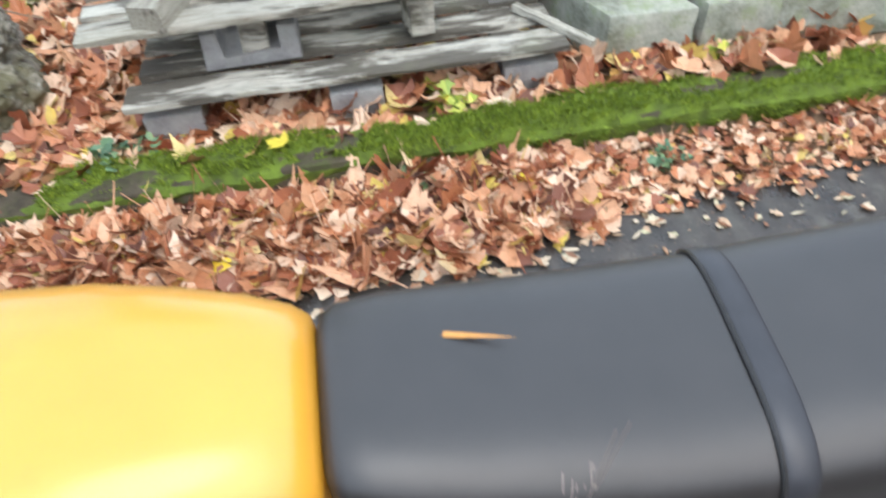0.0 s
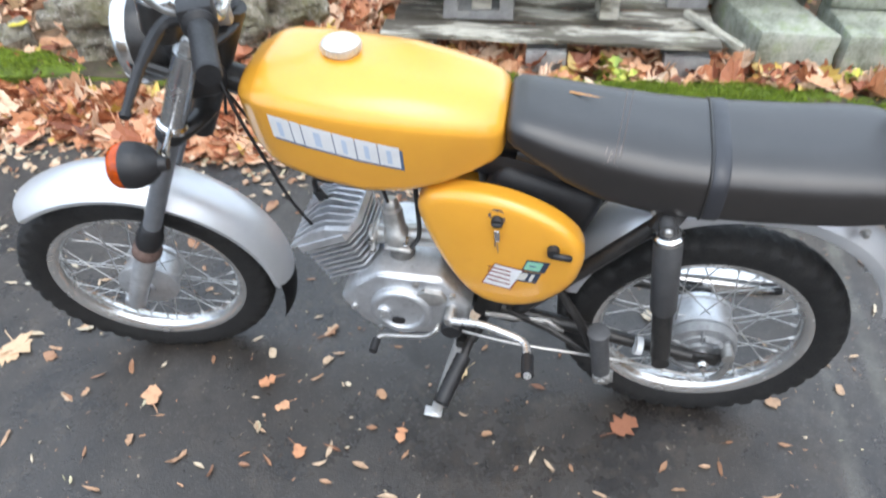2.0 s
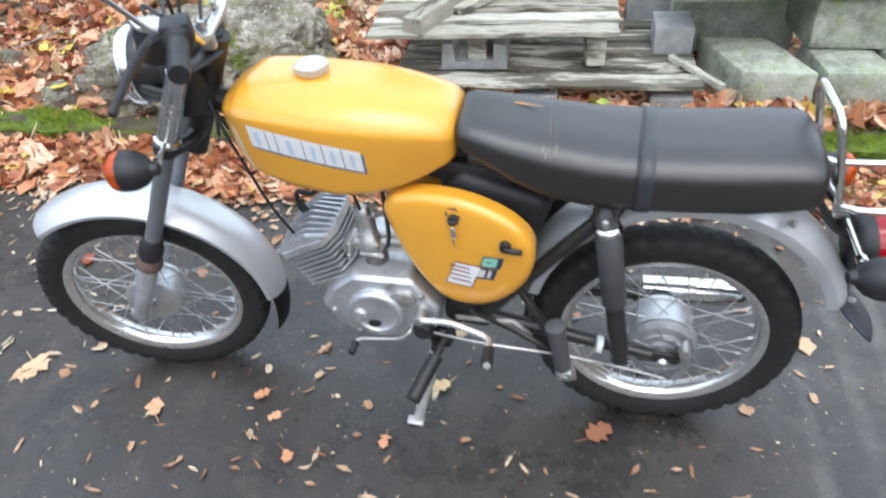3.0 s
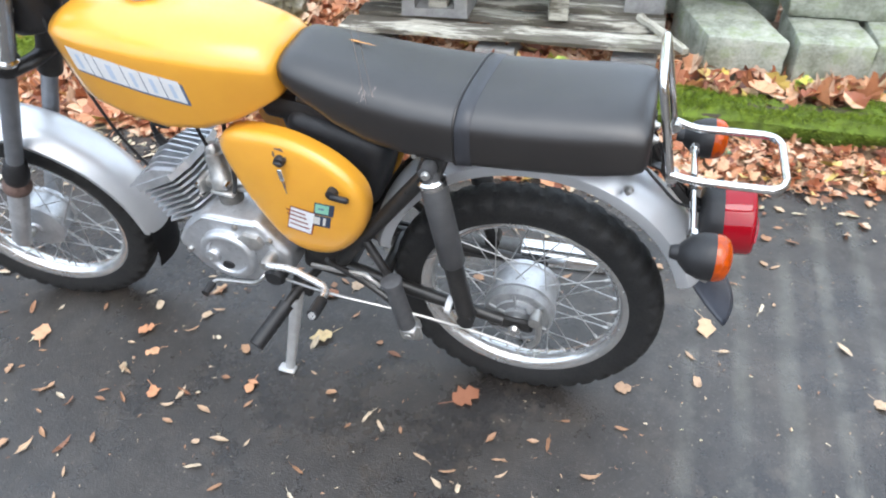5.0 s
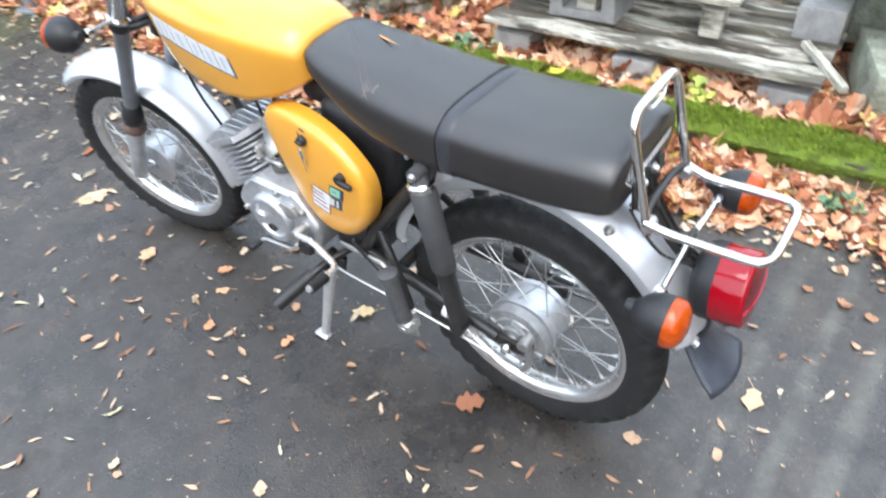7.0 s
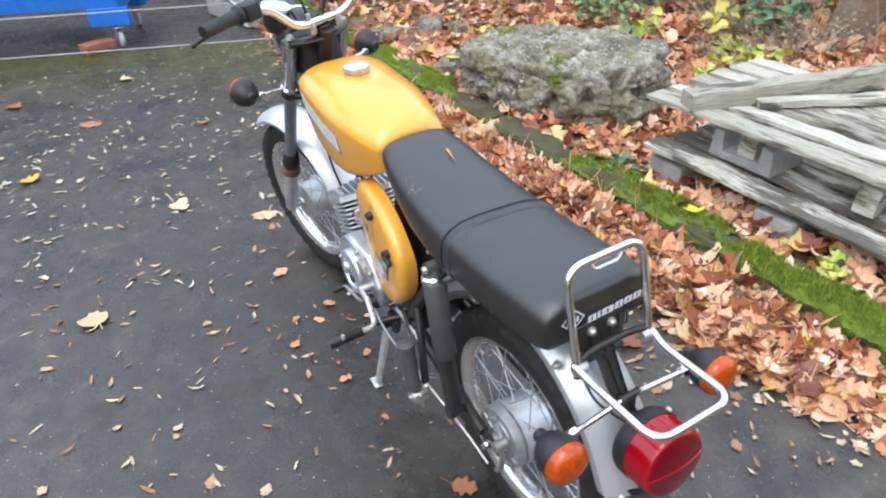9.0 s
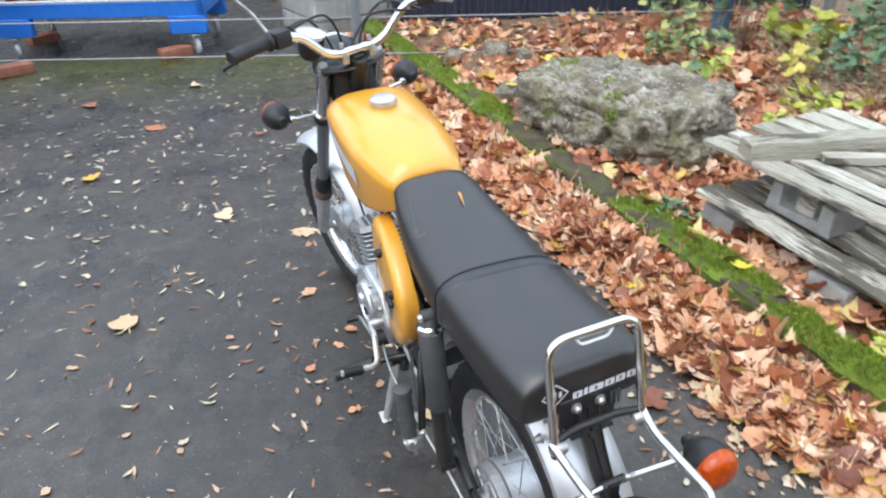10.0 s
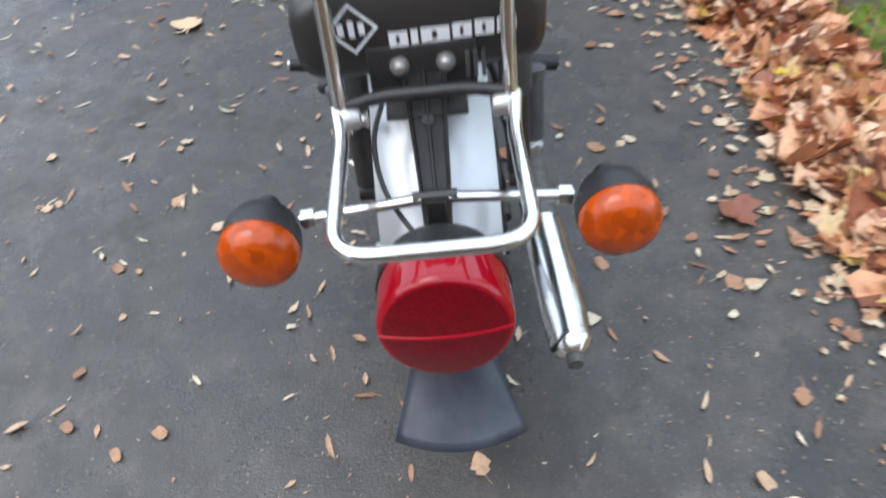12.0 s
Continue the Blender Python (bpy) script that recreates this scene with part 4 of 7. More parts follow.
def build_wheels():
    bm = bmesh.new()
    lathe(bm, [(0.0, -0.055), (0.018, -0.055), (0.020, -0.047), (0.060, -0.044), (0.073, -0.040), (0.0735, -0.030), (0.069, -0.028), (0.067, 0.020), (0.071, 0.022), (0.071, 0.032), (0.045, 0.036), (0.02, 0.05), (0.0, 0.05)])
    rear = wheel("rear_wheel", Matrix.Translation(AXLE_R), bm, "spoked rear wheel with grey alloy drum hub", 1)
    bm = bmesh.new()
    lathe(bm, [(0.0, -0.082), (0.012, -0.082), (0.014, -0.074), (0.026, -0.072), (0.029, -0.065), (0.041, -0.064), (0.043, -0.067), (0.047, -0.067), (0.049, -0.063), (0.062, -0.061), (0.064, -0.065), (0.069, -0.064), (0.071, -0.0545), (0.071, -0.044)])
    tube(bm, [(0.0, -0.07, 0.045), (0.02, -0.078, 0.05), (0.045, -0.08, 0.02)], 0.006, 8)
    part("brake_plate", bm, DULLALLOY, rear, "dull grey cast brake plate")
    bm = bmesh.new()
    tube(bm, [(0.026, -0.066, 0), (0.064, -0.063, 0)], 0.0032, 6)
    first = part("rib", bm, DULLALLOY, rear)
    for k in range(6):
        rib = first if k == 0 else new("rib", first.data)
        rib.parent = rear
        rib.matrix_basis = Matrix.Rotation(radians(60 * k + 22), 4, "Y")
    bm = bmesh.new()
    tube(bm, [(0, -0.11, 0), (0, -0.08, 0)], 0.0075, 6)
    tube(bm, [(0, -0.1, 0), (0, -0.094, 0)], 0.013, 14)
    part("axle_nut", bm, CHROME, rear, "bright axle nut")
    bm = bmesh.new()
    tube(bm, curve_points([(0.04, -0.09, 0.038), (0.048, -0.092, 0.01), (0.045, -0.092, -0.03), (0.03, -0.092, -0.052)]), 0.0065, 8)
    tube(bm, [(0.04, -0.105, 0.035), (0.04, -0.075, 0.035)], 0.012, 10)
    part("brake_arm", bm, STEEL, rear, "zinc plated brake lever arm")
    bm = bmesh.new()
    lathe(bm, [(0.0, -0.05), (0.016, -0.05), (0.018, -0.043), (0.058, -0.04), (0.066, -0.036), (0.067, -0.028), (0.062, -0.026), (0.060, 0.024), (0.066, 0.027), (0.066, 0.036), (0.02, 0.045), (0.0, 0.05)])
    front = wheel("front_wheel", STEER @ Matrix.Translation(AXLE_F), bm, "spoked front wheel with grey alloy drum hub", 2)
    bm = bmesh.new()
    tube(bm, [(0, -0.085, 0), (0, 0.085, 0)], 0.0075, 8)
    part("axle", bm, STEEL, front)


def arc_guard(bm, centre, r, half, crown, a0, a1, thick=0.0025, segs=40, skirt=0.008):
    """A mudguard: an arched strip swept about y from a0 to a1 degrees, rolled at its edges."""
    prof = []
    for k in range(13):
        u = -1 + 2 * k / 12
        prof.append((r + crown * (1 - abs(u) ** 2.6), u * half))
    prof = [(prof[0][0] - skirt, prof[0][1] + 0.001)] + prof + [(prof[-1][0] - skirt, prof[-1][1] - 0.001)]
    inner = [(q - thick, y * 0.975) for q, y in prof[::-1]]
    ring = prof + inner
    rows = []
    for i in range(segs + 1):
        a = radians(a0 + (a1 - a0) * i / segs)
        k = 1.0
        if i < 2 or i > segs - 2:
            k = 0.93 if i in (0, segs) else 0.985
        rows.append([bm.verts.new(Vector(centre) + Vector((q * math.cos(a), y * k, q * math.sin(a)))) for q, y in ring])
    bridge(bm, rows)
    bm.faces.new(rows[0])
    bm.faces.new(rows[-1][::-1])
    return bm


def build_guards():
    bm = arc_guard(bmesh.new(), (0.622, 0, 0.350), 0.300, 0.062, 0.026, 15, 168, skirt=0.018)
    rear = part("rear_mudguard", bm, SILVER, MOPED, "silver painted rear mudguard")
    bm = bmesh.new()
    rows = []
    for i in range(13):
        u = i / 12
        y = 0.043 + 0.028 * max(0, u - 0.12) ** 1.35 / 0.88 ** 1.35
        row = []
        for k in range(15):
            v = k / 7 - 1
            reach = u * (0.97 + 0.035 * (1 - v * v) * u)
            row.append(bm.verts.new((0.910 + 0.046 * reach + 0.032 * reach * reach + 0.030 * (1 - v * v) * (1 - 0.55 * u), v * y, 0.438 - 0.078 * reach)))
        rows.append(row)
    bridge(bm, rows, loop=False)
    flap = part("mudflap", bm, FLAP, rear, "grey rubber mudflap")
    mod = bmesh.new()
    mod.from_mesh(flap.data)
    bmesh.ops.solidify(mod, geom=mod.faces[:], thickness=0.004)
    mod.to_mesh(flap.data)
    mod.free()
    bm = bmesh.new()
    loft(bm, [[Vector((0.908 + 0.030 * (1 - v * v) + dx, v * 0.045, z)) for v, dx, z in [(k / 6 - 1, 0.004, z0) for k in range(13)] + [(k / 6 - 1, 0.0, z0) for k in range(12, -1, -1)]] for z0 in (0.446, 0.418)])
    part("collar", bm, BLACK, flap, "black collar")
    for y in (-0.045, 0.045):
        bm = bmesh.new()
        tube(bm, [(0.93, y, 0.446), (0.938, y, 0.442)], 0.006, 8)
        part("bolt", bm, STEEL, rear)
    for x, z in ((0.782, 0.632), (0.60, 0.672)):
        bm = bmesh.new()
        lathe(bm, [(0.0, -0.012), (0.005, -0.011), (0.0075, -0.006), (0.0085, 0.0), (0.0105, 0.001), (0.0105, 0.004)], pose(x, -0.064, z) @ Matrix.Scale(0.8, 4), 14)
        part("bolt", bm, STEEL, rear, "domed zinc bolt")
    bm = arc_guard(bmesh.new(), (AXLE_F.x + 0.010, 0, AXLE_F.z + 0.012), 0.294, 0.062, 0.026, -2, 125)
    front = steered("front_mudguard", bm, SILVER, label="silver painted front mudguard")
    bm = bmesh.new()
    rows = []
    for i in range(7):
        u = i / 6
        a = radians(-1 - 21 * u)
        r = 0.318 + 0.006 * u
        rows.append([bm.verts.new((AXLE_F.x + 0.010 + (r - 0.02 * abs(k / 4 - 1) ** 2) * math.cos(a), (k / 4 - 1) * (0.056 + 0.006 * u), AXLE_F.z + 0.012 + r * math.sin(a))) for k in range(9)])
    bridge(bm, rows, loop=False)
    bmesh.ops.solidify(bm, geom=bm.faces[:], thickness=0.004)
    steered("mudflap", bm, PLASTIC, front, "black rubber mudflap")
    for s in (-1, 1):
        bm = bmesh.new()
        tube(bm, [(fork_x(0.50), s * 0.072, 0.50), (fork_x(0.54) - 0.01, s * 0.06, 0.56)], 0.006, 8)
        steered("guard_stay", bm, STEEL, front)


def build_fork():
    for s in (-1, 1):
        y = s * 0.079
        bm = bmesh.new()
        tube(bm, [(fork_x(0.262), y, 0.262), (fork_x(0.275), y, 0.275), (fork_x(0.30), y, 0.30), (fork_x(0.44), y, 0.44), (fork_x(0.445), y, 0.445)], [0.012, 0.019, 0.0205, 0.0225, 0.019], 18)
        box(bm, (0.045, 0.022, 0.034), pose(fork_x(0.278), y, 0.280, 0, 27, 0), 0.006)
        leg = steered("fork_leg", bm, ALLOY, label="grey cast fork leg")
        bm = bmesh.new()
        tube(bm, [(fork_x(z), y, z) for z in (0.440, 0.449, 0.463, 0.476)], [0.021, 0.029, 0.029, 0.023], 18)
        steered("clamp", bm, RUST, leg, "rust-brown rubber ring")
        bm = bmesh.new()
        tube(bm, [(fork_x(z), y, z) for z in (0.474, 0.486, 0.5, 0.508, 0.525, 0.53)], [0.024, 0.0265, 0.0265, 0.023, 0.0225, 0.018], 18)
        steered("dust_cap", bm, PLASTIC, leg, "black dust cap")
        bm = bmesh.new()
        tube(bm, [(fork_x(z), y, z) for z in (0.52, 0.735, 0.75, 0.775)], [0.0175, 0.0175, 0.0175, 0.0175], 18)
        steered("slider_tube", bm, FORKGREY, leg, "dark grey fork tube")
        bm = bmesh.new()
        tube(bm, [(fork_x(z), y, z) for z in (0.752, 0.758, 0.768, 0.772)], [0.023, 0.025, 0.025, 0.022], 18)
        steered("ring", bm, PLASTIC, leg)
        bm = bmesh.new()
        tube(bm, [(fork_x(z), y, z) for z in (0.771, 0.775, 0.781, 0.785)], [0.022, 0.0255, 0.0255, 0.0215], 18)
        steered("ring", bm, CHROME, leg, "chrome ring")
        bm = bmesh.new()
        tube(bm, [(fork_x(z), y, z) for z in (0.784, 0.915)], 0.0205, 18)
        steered("sleeve", bm, FORKSILVER, leg, "grey sleeve tube")
        bm = bmesh.new()
        tube(bm, [(fork_x(z), y, z) for z in (0.905, 0.92, 0.932, 0.936)], [0.014, 0.014, 0.013, 0.008], 6)
        steered("cap_nut", bm, STEEL, leg)
    for name, z, r in (("upper_yoke", 0.918, 0.009), ("lower_yoke", 0.752, 0.012)):
        bm = bmesh.new()
        rows = []
        for k in range(-8, 9):
            c = Vector((fork_x(z) + 0.006 + 0.04 * (1 - (k / 8) ** 2), 0.088 * k / 8, z))
            wide = 0.024 - 0.004 * abs(k) / 8
            rows.append([c + Vector((wide * math.cos(q), 0, r * math.sin(q))) for q in (2 * math.pi * j / 12 for j in range(12))])
        loft(bm, rows)
        steered(name, bm, BLACK, label="black " + name.replace("_", " "))
    bm = bmesh.new()
    tube(bm, [HEAD_POINT - HEAD_AXIS * 0.03, HEAD_POINT + HEAD_AXIS * 0.24], 0.024, 16)
    steered("steering_stem", bm, BLACK, label="black steering stem")


def build_controls():
    z0 = 0.961
    bar = [(-0.235, 0.0, z0), (-0.235, 0.072, z0), (-0.224, 0.143, 1.036), (-0.203, 0.205, 1.048), (-0.170, 0.320, 1.047)]
    bm = bmesh.new()
    line = rounded([(x, -y, z) for x, y, z in bar[:0:-1]] + bar, 0.045, 6)
    tube(bm, line, 0.011, 14)
    rail = steered("handlebar", bm, CHROME, label="chrome high-rise handlebar")
    for s in (-1, 1):
        a, b = Vector((-0.200, s * 0.221, 1.048)), Vector((-0.168, s * 0.324, 1.048))
        bm = bmesh.new()
        pts, radii = [], []
        for k in range(21):
            pts.append(a.lerp(b, k / 20))
            radii.append(0.0142 + (0.0016 if k % 2 else 0.0) + (0.006 if k in (0, 1) else 0))
        tube(bm, pts, radii, 16)
        steered("grip", bm, PLASTIC, rail, "black ribbed rubber grip")
        bm = bmesh.new()
        box(bm, (0.045, 0.045, 0.04), pose(-0.210, s * 0.194, 1.046, 0, 0, -s * 16), 0.008, segs=2)
        steered("switch_box", bm, PLASTIC, rail, "black switch housing")
        bm = bmesh.new()
        tube(bm, curve_points([(-0.228, s * 0.188, 1.040), (-0.258, s * 0.196, 1.032), (-0.276, s * 0.245, 1.016), (-0.284, s * 0.295, 1.000), (-0.286, s * 0.322, 0.992)], 4), [0.010] * 4 + [0.0085] * 4 + [0.007] * 4 + [0.006] * 3 + [0.0078, 0.006], 8)
        steered("brake_lever", bm, PLASTIC if s < 0 else STEEL, rail, "black clutch lever" if s < 0 else "grey brake lever")
        bm = bmesh.new()
        box(bm, (0.028, 0.022, 0.034), pose(-0.237, s * 0.038, 0.951), 0.007, segs=2)
        tube(bm, [(-0.237, s * 0.038, 0.974), (-0.237, s * 0.038, 0.986)], 0.006, 6)
        steered("bar_clamp", bm, STEEL, rail, "grey handlebar clamp")
    # mirror on a bent stalk
    bm = bmesh.new()
    tube(bm, curve_points([(-0.224, -0.198, 1.048), (-0.243, -0.210, 1.062), (-0.262, -0.226, 1.100), (-0.278, -0.262, 1.150), (-0.306, -0.284, 1.180), (-0.335, -0.282, 1.205), (-0.330, -0.262, 1.222)], 5), 0.0042, 8)
    stalk = steered("mirror", bm, STEEL, label="grey steel mirror stalk with pale mirror head")
    face = pose(-0.272, -0.246, 1.190, -38, 0, -20) @ Matrix.Diagonal((1.1, 1, 0.85, 1))
    bm = bmesh.new()
    lathe(bm, [(0.0, 0.014), (0.03, 0.012), (0.041, 0.005), (0.043, -0.002), (0.040, -0.004)], face, 28)
    steered("mirror_shell", bm, SHOCKGREY, stalk, "grey mirror shell")
    bm = bmesh.new()
    lathe(bm, [(0.0, -0.0036), (0.040, -0.0034), (0.040, -0.001), (0.0, -0.001)], face, 28)
    steered("mirror_glass", bm, MIRROR, stalk, "mirror glass")
    # headlamp: axis along x
    bm = bmesh.new()
    lathe(bm, [(0.070, -0.004), (0.071, 0.006), (0.069, 0.03), (0.060, 0.06), (0.040, 0.078), (0.0, 0.084)], pose(-0.395, 0, 0.895, 0, 0, -90), 32)
    lamp = steered("headlamp", bm, BLACK, label="black round headlamp with chrome ring")
    bm = bmesh.new()
    lathe(bm, [(0.066, -0.012), (0.0715, -0.011), (0.0745, -0.004), (0.0742, 0.006), (0.071, 0.011), (0.069, 0.008), (0.0665, -0.006), (0.066, -0.012)], pose(-0.395, 0, 0.895, 0, 0, -90), 36, False)
    steered("lamp_ring", bm, CHROME, lamp, "chrome headlamp ring")
    bm = bmesh.new()
    lathe(bm, [(0.0, -0.026), (0.03, -0.023), (0.052, -0.016), (0.067, -0.008)], pose(-0.395, 0, 0.895, 0, 0, -90), 32, False)
    steered("lamp_glass", bm, GLASS, lamp, "clear ribbed glass")
    for s in (-1, 1):
        bm = bmesh.new()
        tube(bm, [(-0.372, s * 0.066, 0.885), (fork_x(0.87), s * 0.079, 0.87)], 0.009, 8)
        steered("lamp_bracket", bm, BLACK, lamp)
    bm = bmesh.new()
    box(bm, (0.080, 0.118, 0.125), pose(-0.312, 0, 0.866, 0, -6, 0), 0.022, segs=3)
    steered("wiring_cover", bm, PLASTIC, label="black wiring cover behind the headlamp")
    up = pose(-0.296, -0.086, 1.008, -12, 14, 0) @ pose(0, 0, 0, 90, 0, 0)
    bm = bmesh.new()
    lathe(bm, [(0.0, -0.062), (0.022, -0.06), (0.031, -0.045), (0.034, -0.008), (0.034, 0.0)], up, 28)
    clock = steered("speedometer", bm, BLACK, label="round speedometer with chrome bezel")
    bm = bmesh.new()
    lathe(bm, [(0.030, -0.004), (0.036, -0.003), (0.0375, 0.002), (0.036, 0.006), (0.031, 0.007), (0.030, -0.004)], up, 30, False)
    steered("bezel", bm, CHROME, clock, "chrome bezel")
    bm = bmesh.new()
    lathe(bm, [(0.0, 0.0015), (0.031, 0.0015), (0.031, 0.003), (0.0, 0.003)], up, 28)
    steered("dial", bm, WHITE, clock, "pale dial")
    bm = bmesh.new()
    lathe(bm, [(0.0, -0.02), (0.02, -0.02), (0.026, -0.014), (0.021, -0.009), (0.026, -0.003), (0.021, 0.002), (0.025, 0.008), (0.018, 0.014), (0.0, 0.014)], pose(-0.248, 0.0, 0.948, 90, 0, 0), 20)
    steered("ignition_lock", bm, PLASTIC, label="black ignition lock")
    # cables
    for k, pts in enumerate(([(-0.215, -0.165, 1.040), (-0.29, -0.10, 1.03), (-0.315, -0.045, 0.95), (-0.285, -0.03, 0.84), (-0.215, -0.035, 0.72), (-0.12, -0.04, 0.66), (-0.02, -0.035, 0.63)], [(-0.215, -0.16, 1.036), (-0.27, -0.06, 1.04), (-0.29, -0.02, 0.93), (-0.255, -0.05, 0.80), (-0.215, -0.06, 0.68), (-0.19, -0.06, 0.60), (-0.16, -0.05, 0.52)], [(-0.215, 0.165, 1.040), (-0.295, 0.09, 1.05), (-0.315, 0.03, 0.96), (-0.30, 0.03, 0.82), (-0.33, 0.05, 0.70)], [(-0.225, 0.15, 1.036), (-0.255, 0.05, 1.035), (-0.25, -0.01, 0.97), (-0.255, -0.02, 0.93)])):
        bm = bmesh.new()
        tube(bm, curve_points(pts, 7), 0.0032, 7)
        part("cable", bm, PLASTIC, MOPED, "black control cable")


def indicator(at, face, name_label, steer=False, rod=None):
    """A round direction indicator: black cup, orange lens towards face (+1 backwards, -1 ahead), and a chrome rod."""
    m = pose(*at, 0, 0, -90 if face > 0 else 90)
    make = steered if steer else part
    bm = bmesh.new()
    lathe(bm, [(0.0, -0.058), (0.0095, -0.0575), (0.0115, -0.052), (0.0125, -0.046), (0.0185, -0.041), (0.029, -0.030), (0.0352, -0.014), (0.0365, -0.002), (0.0365, 0.004)], m, 28)
    cup = make("indicator", bm, PLASTIC, MOPED, name_label)
    bm = bmesh.new()
    lathe(bm, [(0.0358, 0.004), (0.0362, 0.008), (0.0350, 0.016), (0.0312, 0.0225), (0.022, 0.0275), (0.011, 0.030), (0.0, 0.031)], m, 30, False)
    make("lens", bm, ORANGE, cup, "orange plastic lens")
    bm = bmesh.new()
    tube(bm, rod, 0.0055, 10)
    a, b = Vector(rod[0]), Vector(rod[1])
    tube(bm, [a + (b - a) * 0.02, a + (b - a).normalized() * 0.014], 0.0095, 6)
    make("rod", bm, CHROME, cup, "chrome rod")


def build_lights():
    for s in (-1, 1):
        indicator((-0.390, s * 0.200, 0.803), -1, "front direction indicator, black with orange lens", True, [(-0.350, s * 0.178, 0.794), (fork_x(0.775), s * 0.080, 0.778)])
        indicator((0.912, s * 0.158, 0.600), 1, "rear direction indicator, black with orange lens", False, [(0.886, s * 0.124, 0.602), (0.884, s * 0.012, 0.612)])
    # tail lamp: a round barrel, black base and red lens with a ridge across its face
    seat_m = pose(0.905, 0, 0.545, 0, -6, 0) @ pose(0, 0, 0, 0, 0, -90)
    bm = bmesh.new()
    lathe(bm, [(0.0, 0.0), (0.045, 0.001), (0.057, 0.008), (0.0615, 0.018), (0.0620, 0.036)], seat_m, 40)
    base = part("tail_lamp", bm, PLASTIC, MOPED, "round tail lamp with black base and red lens", angle=50)
    bm = bmesh.new()
    lathe(bm, [(0.0605, 0.036), (0.0605, 0.076), (0.0595, 0.081), (0.0570, 0.084), (0.0545, 0.0845)], seat_m, 44, False)
    part("lens", bm, RED, base, "red plastic lens", angle=50)
    # the face takes a darker red than the barrel round it
    bm = bmesh.new()
    lathe(bm, [(0.0545, 0.0845), (0.0400, 0.088), (0.0200, 0.0905), (0.0, 0.0915)], seat_m, 44, False)
    part("lens_face", bm, CRIMSON, base, "darker crimson lens face", angle=50)
    bm = bmesh.new()
    rows = []
    for k in range(17):
        y = -0.058 + 0.116 * k / 16
        x = 0.084 + 0.0075 * (1 - (y / 0.058) ** 2)
        rows.append([seat_m @ Vector((-y, x + d, h)) for d, h in ((-0.004, -0.0022), (0.0022, -0.0012), (0.0022, 0.0012), (-0.004, 0.0022))])
    loft(bm, rows)
    part("lens_rib", bm, RED, base)
    bm = bmesh.new()
    spine = curve_points([(0.806, 0, 0.692), (0.822, 0, 0.657), (0.850, 0, 0.614), (0.878, 0, 0.582), (0.906, 0, 0.566)], 5)
    box(bm, (0.012, 0.022, 0.04), pose(0.884, 0, 0.594), 0.003)
    wide = [0.021 - 0.009 * (i / (len(spine) - 1)) ** 0.8 for i in range(len(spine))]
    loft(bm, [[p + Vector((0.004 * a, y * w, 0.006 * a)) for y, a in ((-1, -0.6), (-1, 0.6), (-0.82, 1.1), (-0.74, 0.3), (-0.12, 0.3), (-0.06, 1.0), (0.06, 1.0), (0.12, 0.3), (0.74, 0.3), (0.82, 1.1), (1, 0.6), (1, -0.6))] for p, w in zip(spine, wide)])
    tube(bm, [(0.883, -0.02, 0.612), (0.883, 0.02, 0.612)], 0.0065, 8)
    lathe(bm, [(0.0, -0.004), (0.006, -0.003), (0.007, 0.003)], pose(0.826, 0.0, 0.655, 0, 0, 90) @ pose(0, 0, 0, -35, 0, 0), 12)
    part("lamp_bracket", bm, BLACK, MOPED, "black lamp bracket over the mudguard")
    bm = bmesh.new()
    tube(bm, curve_points([(0.80, -0.04, 0.665), (0.83, -0.052, 0.640), (0.862, -0.046, 0.605), (0.90, -0.02, 0.580)], 6), 0.0025, 6)
    part("wire", bm, PLASTIC, MOPED)


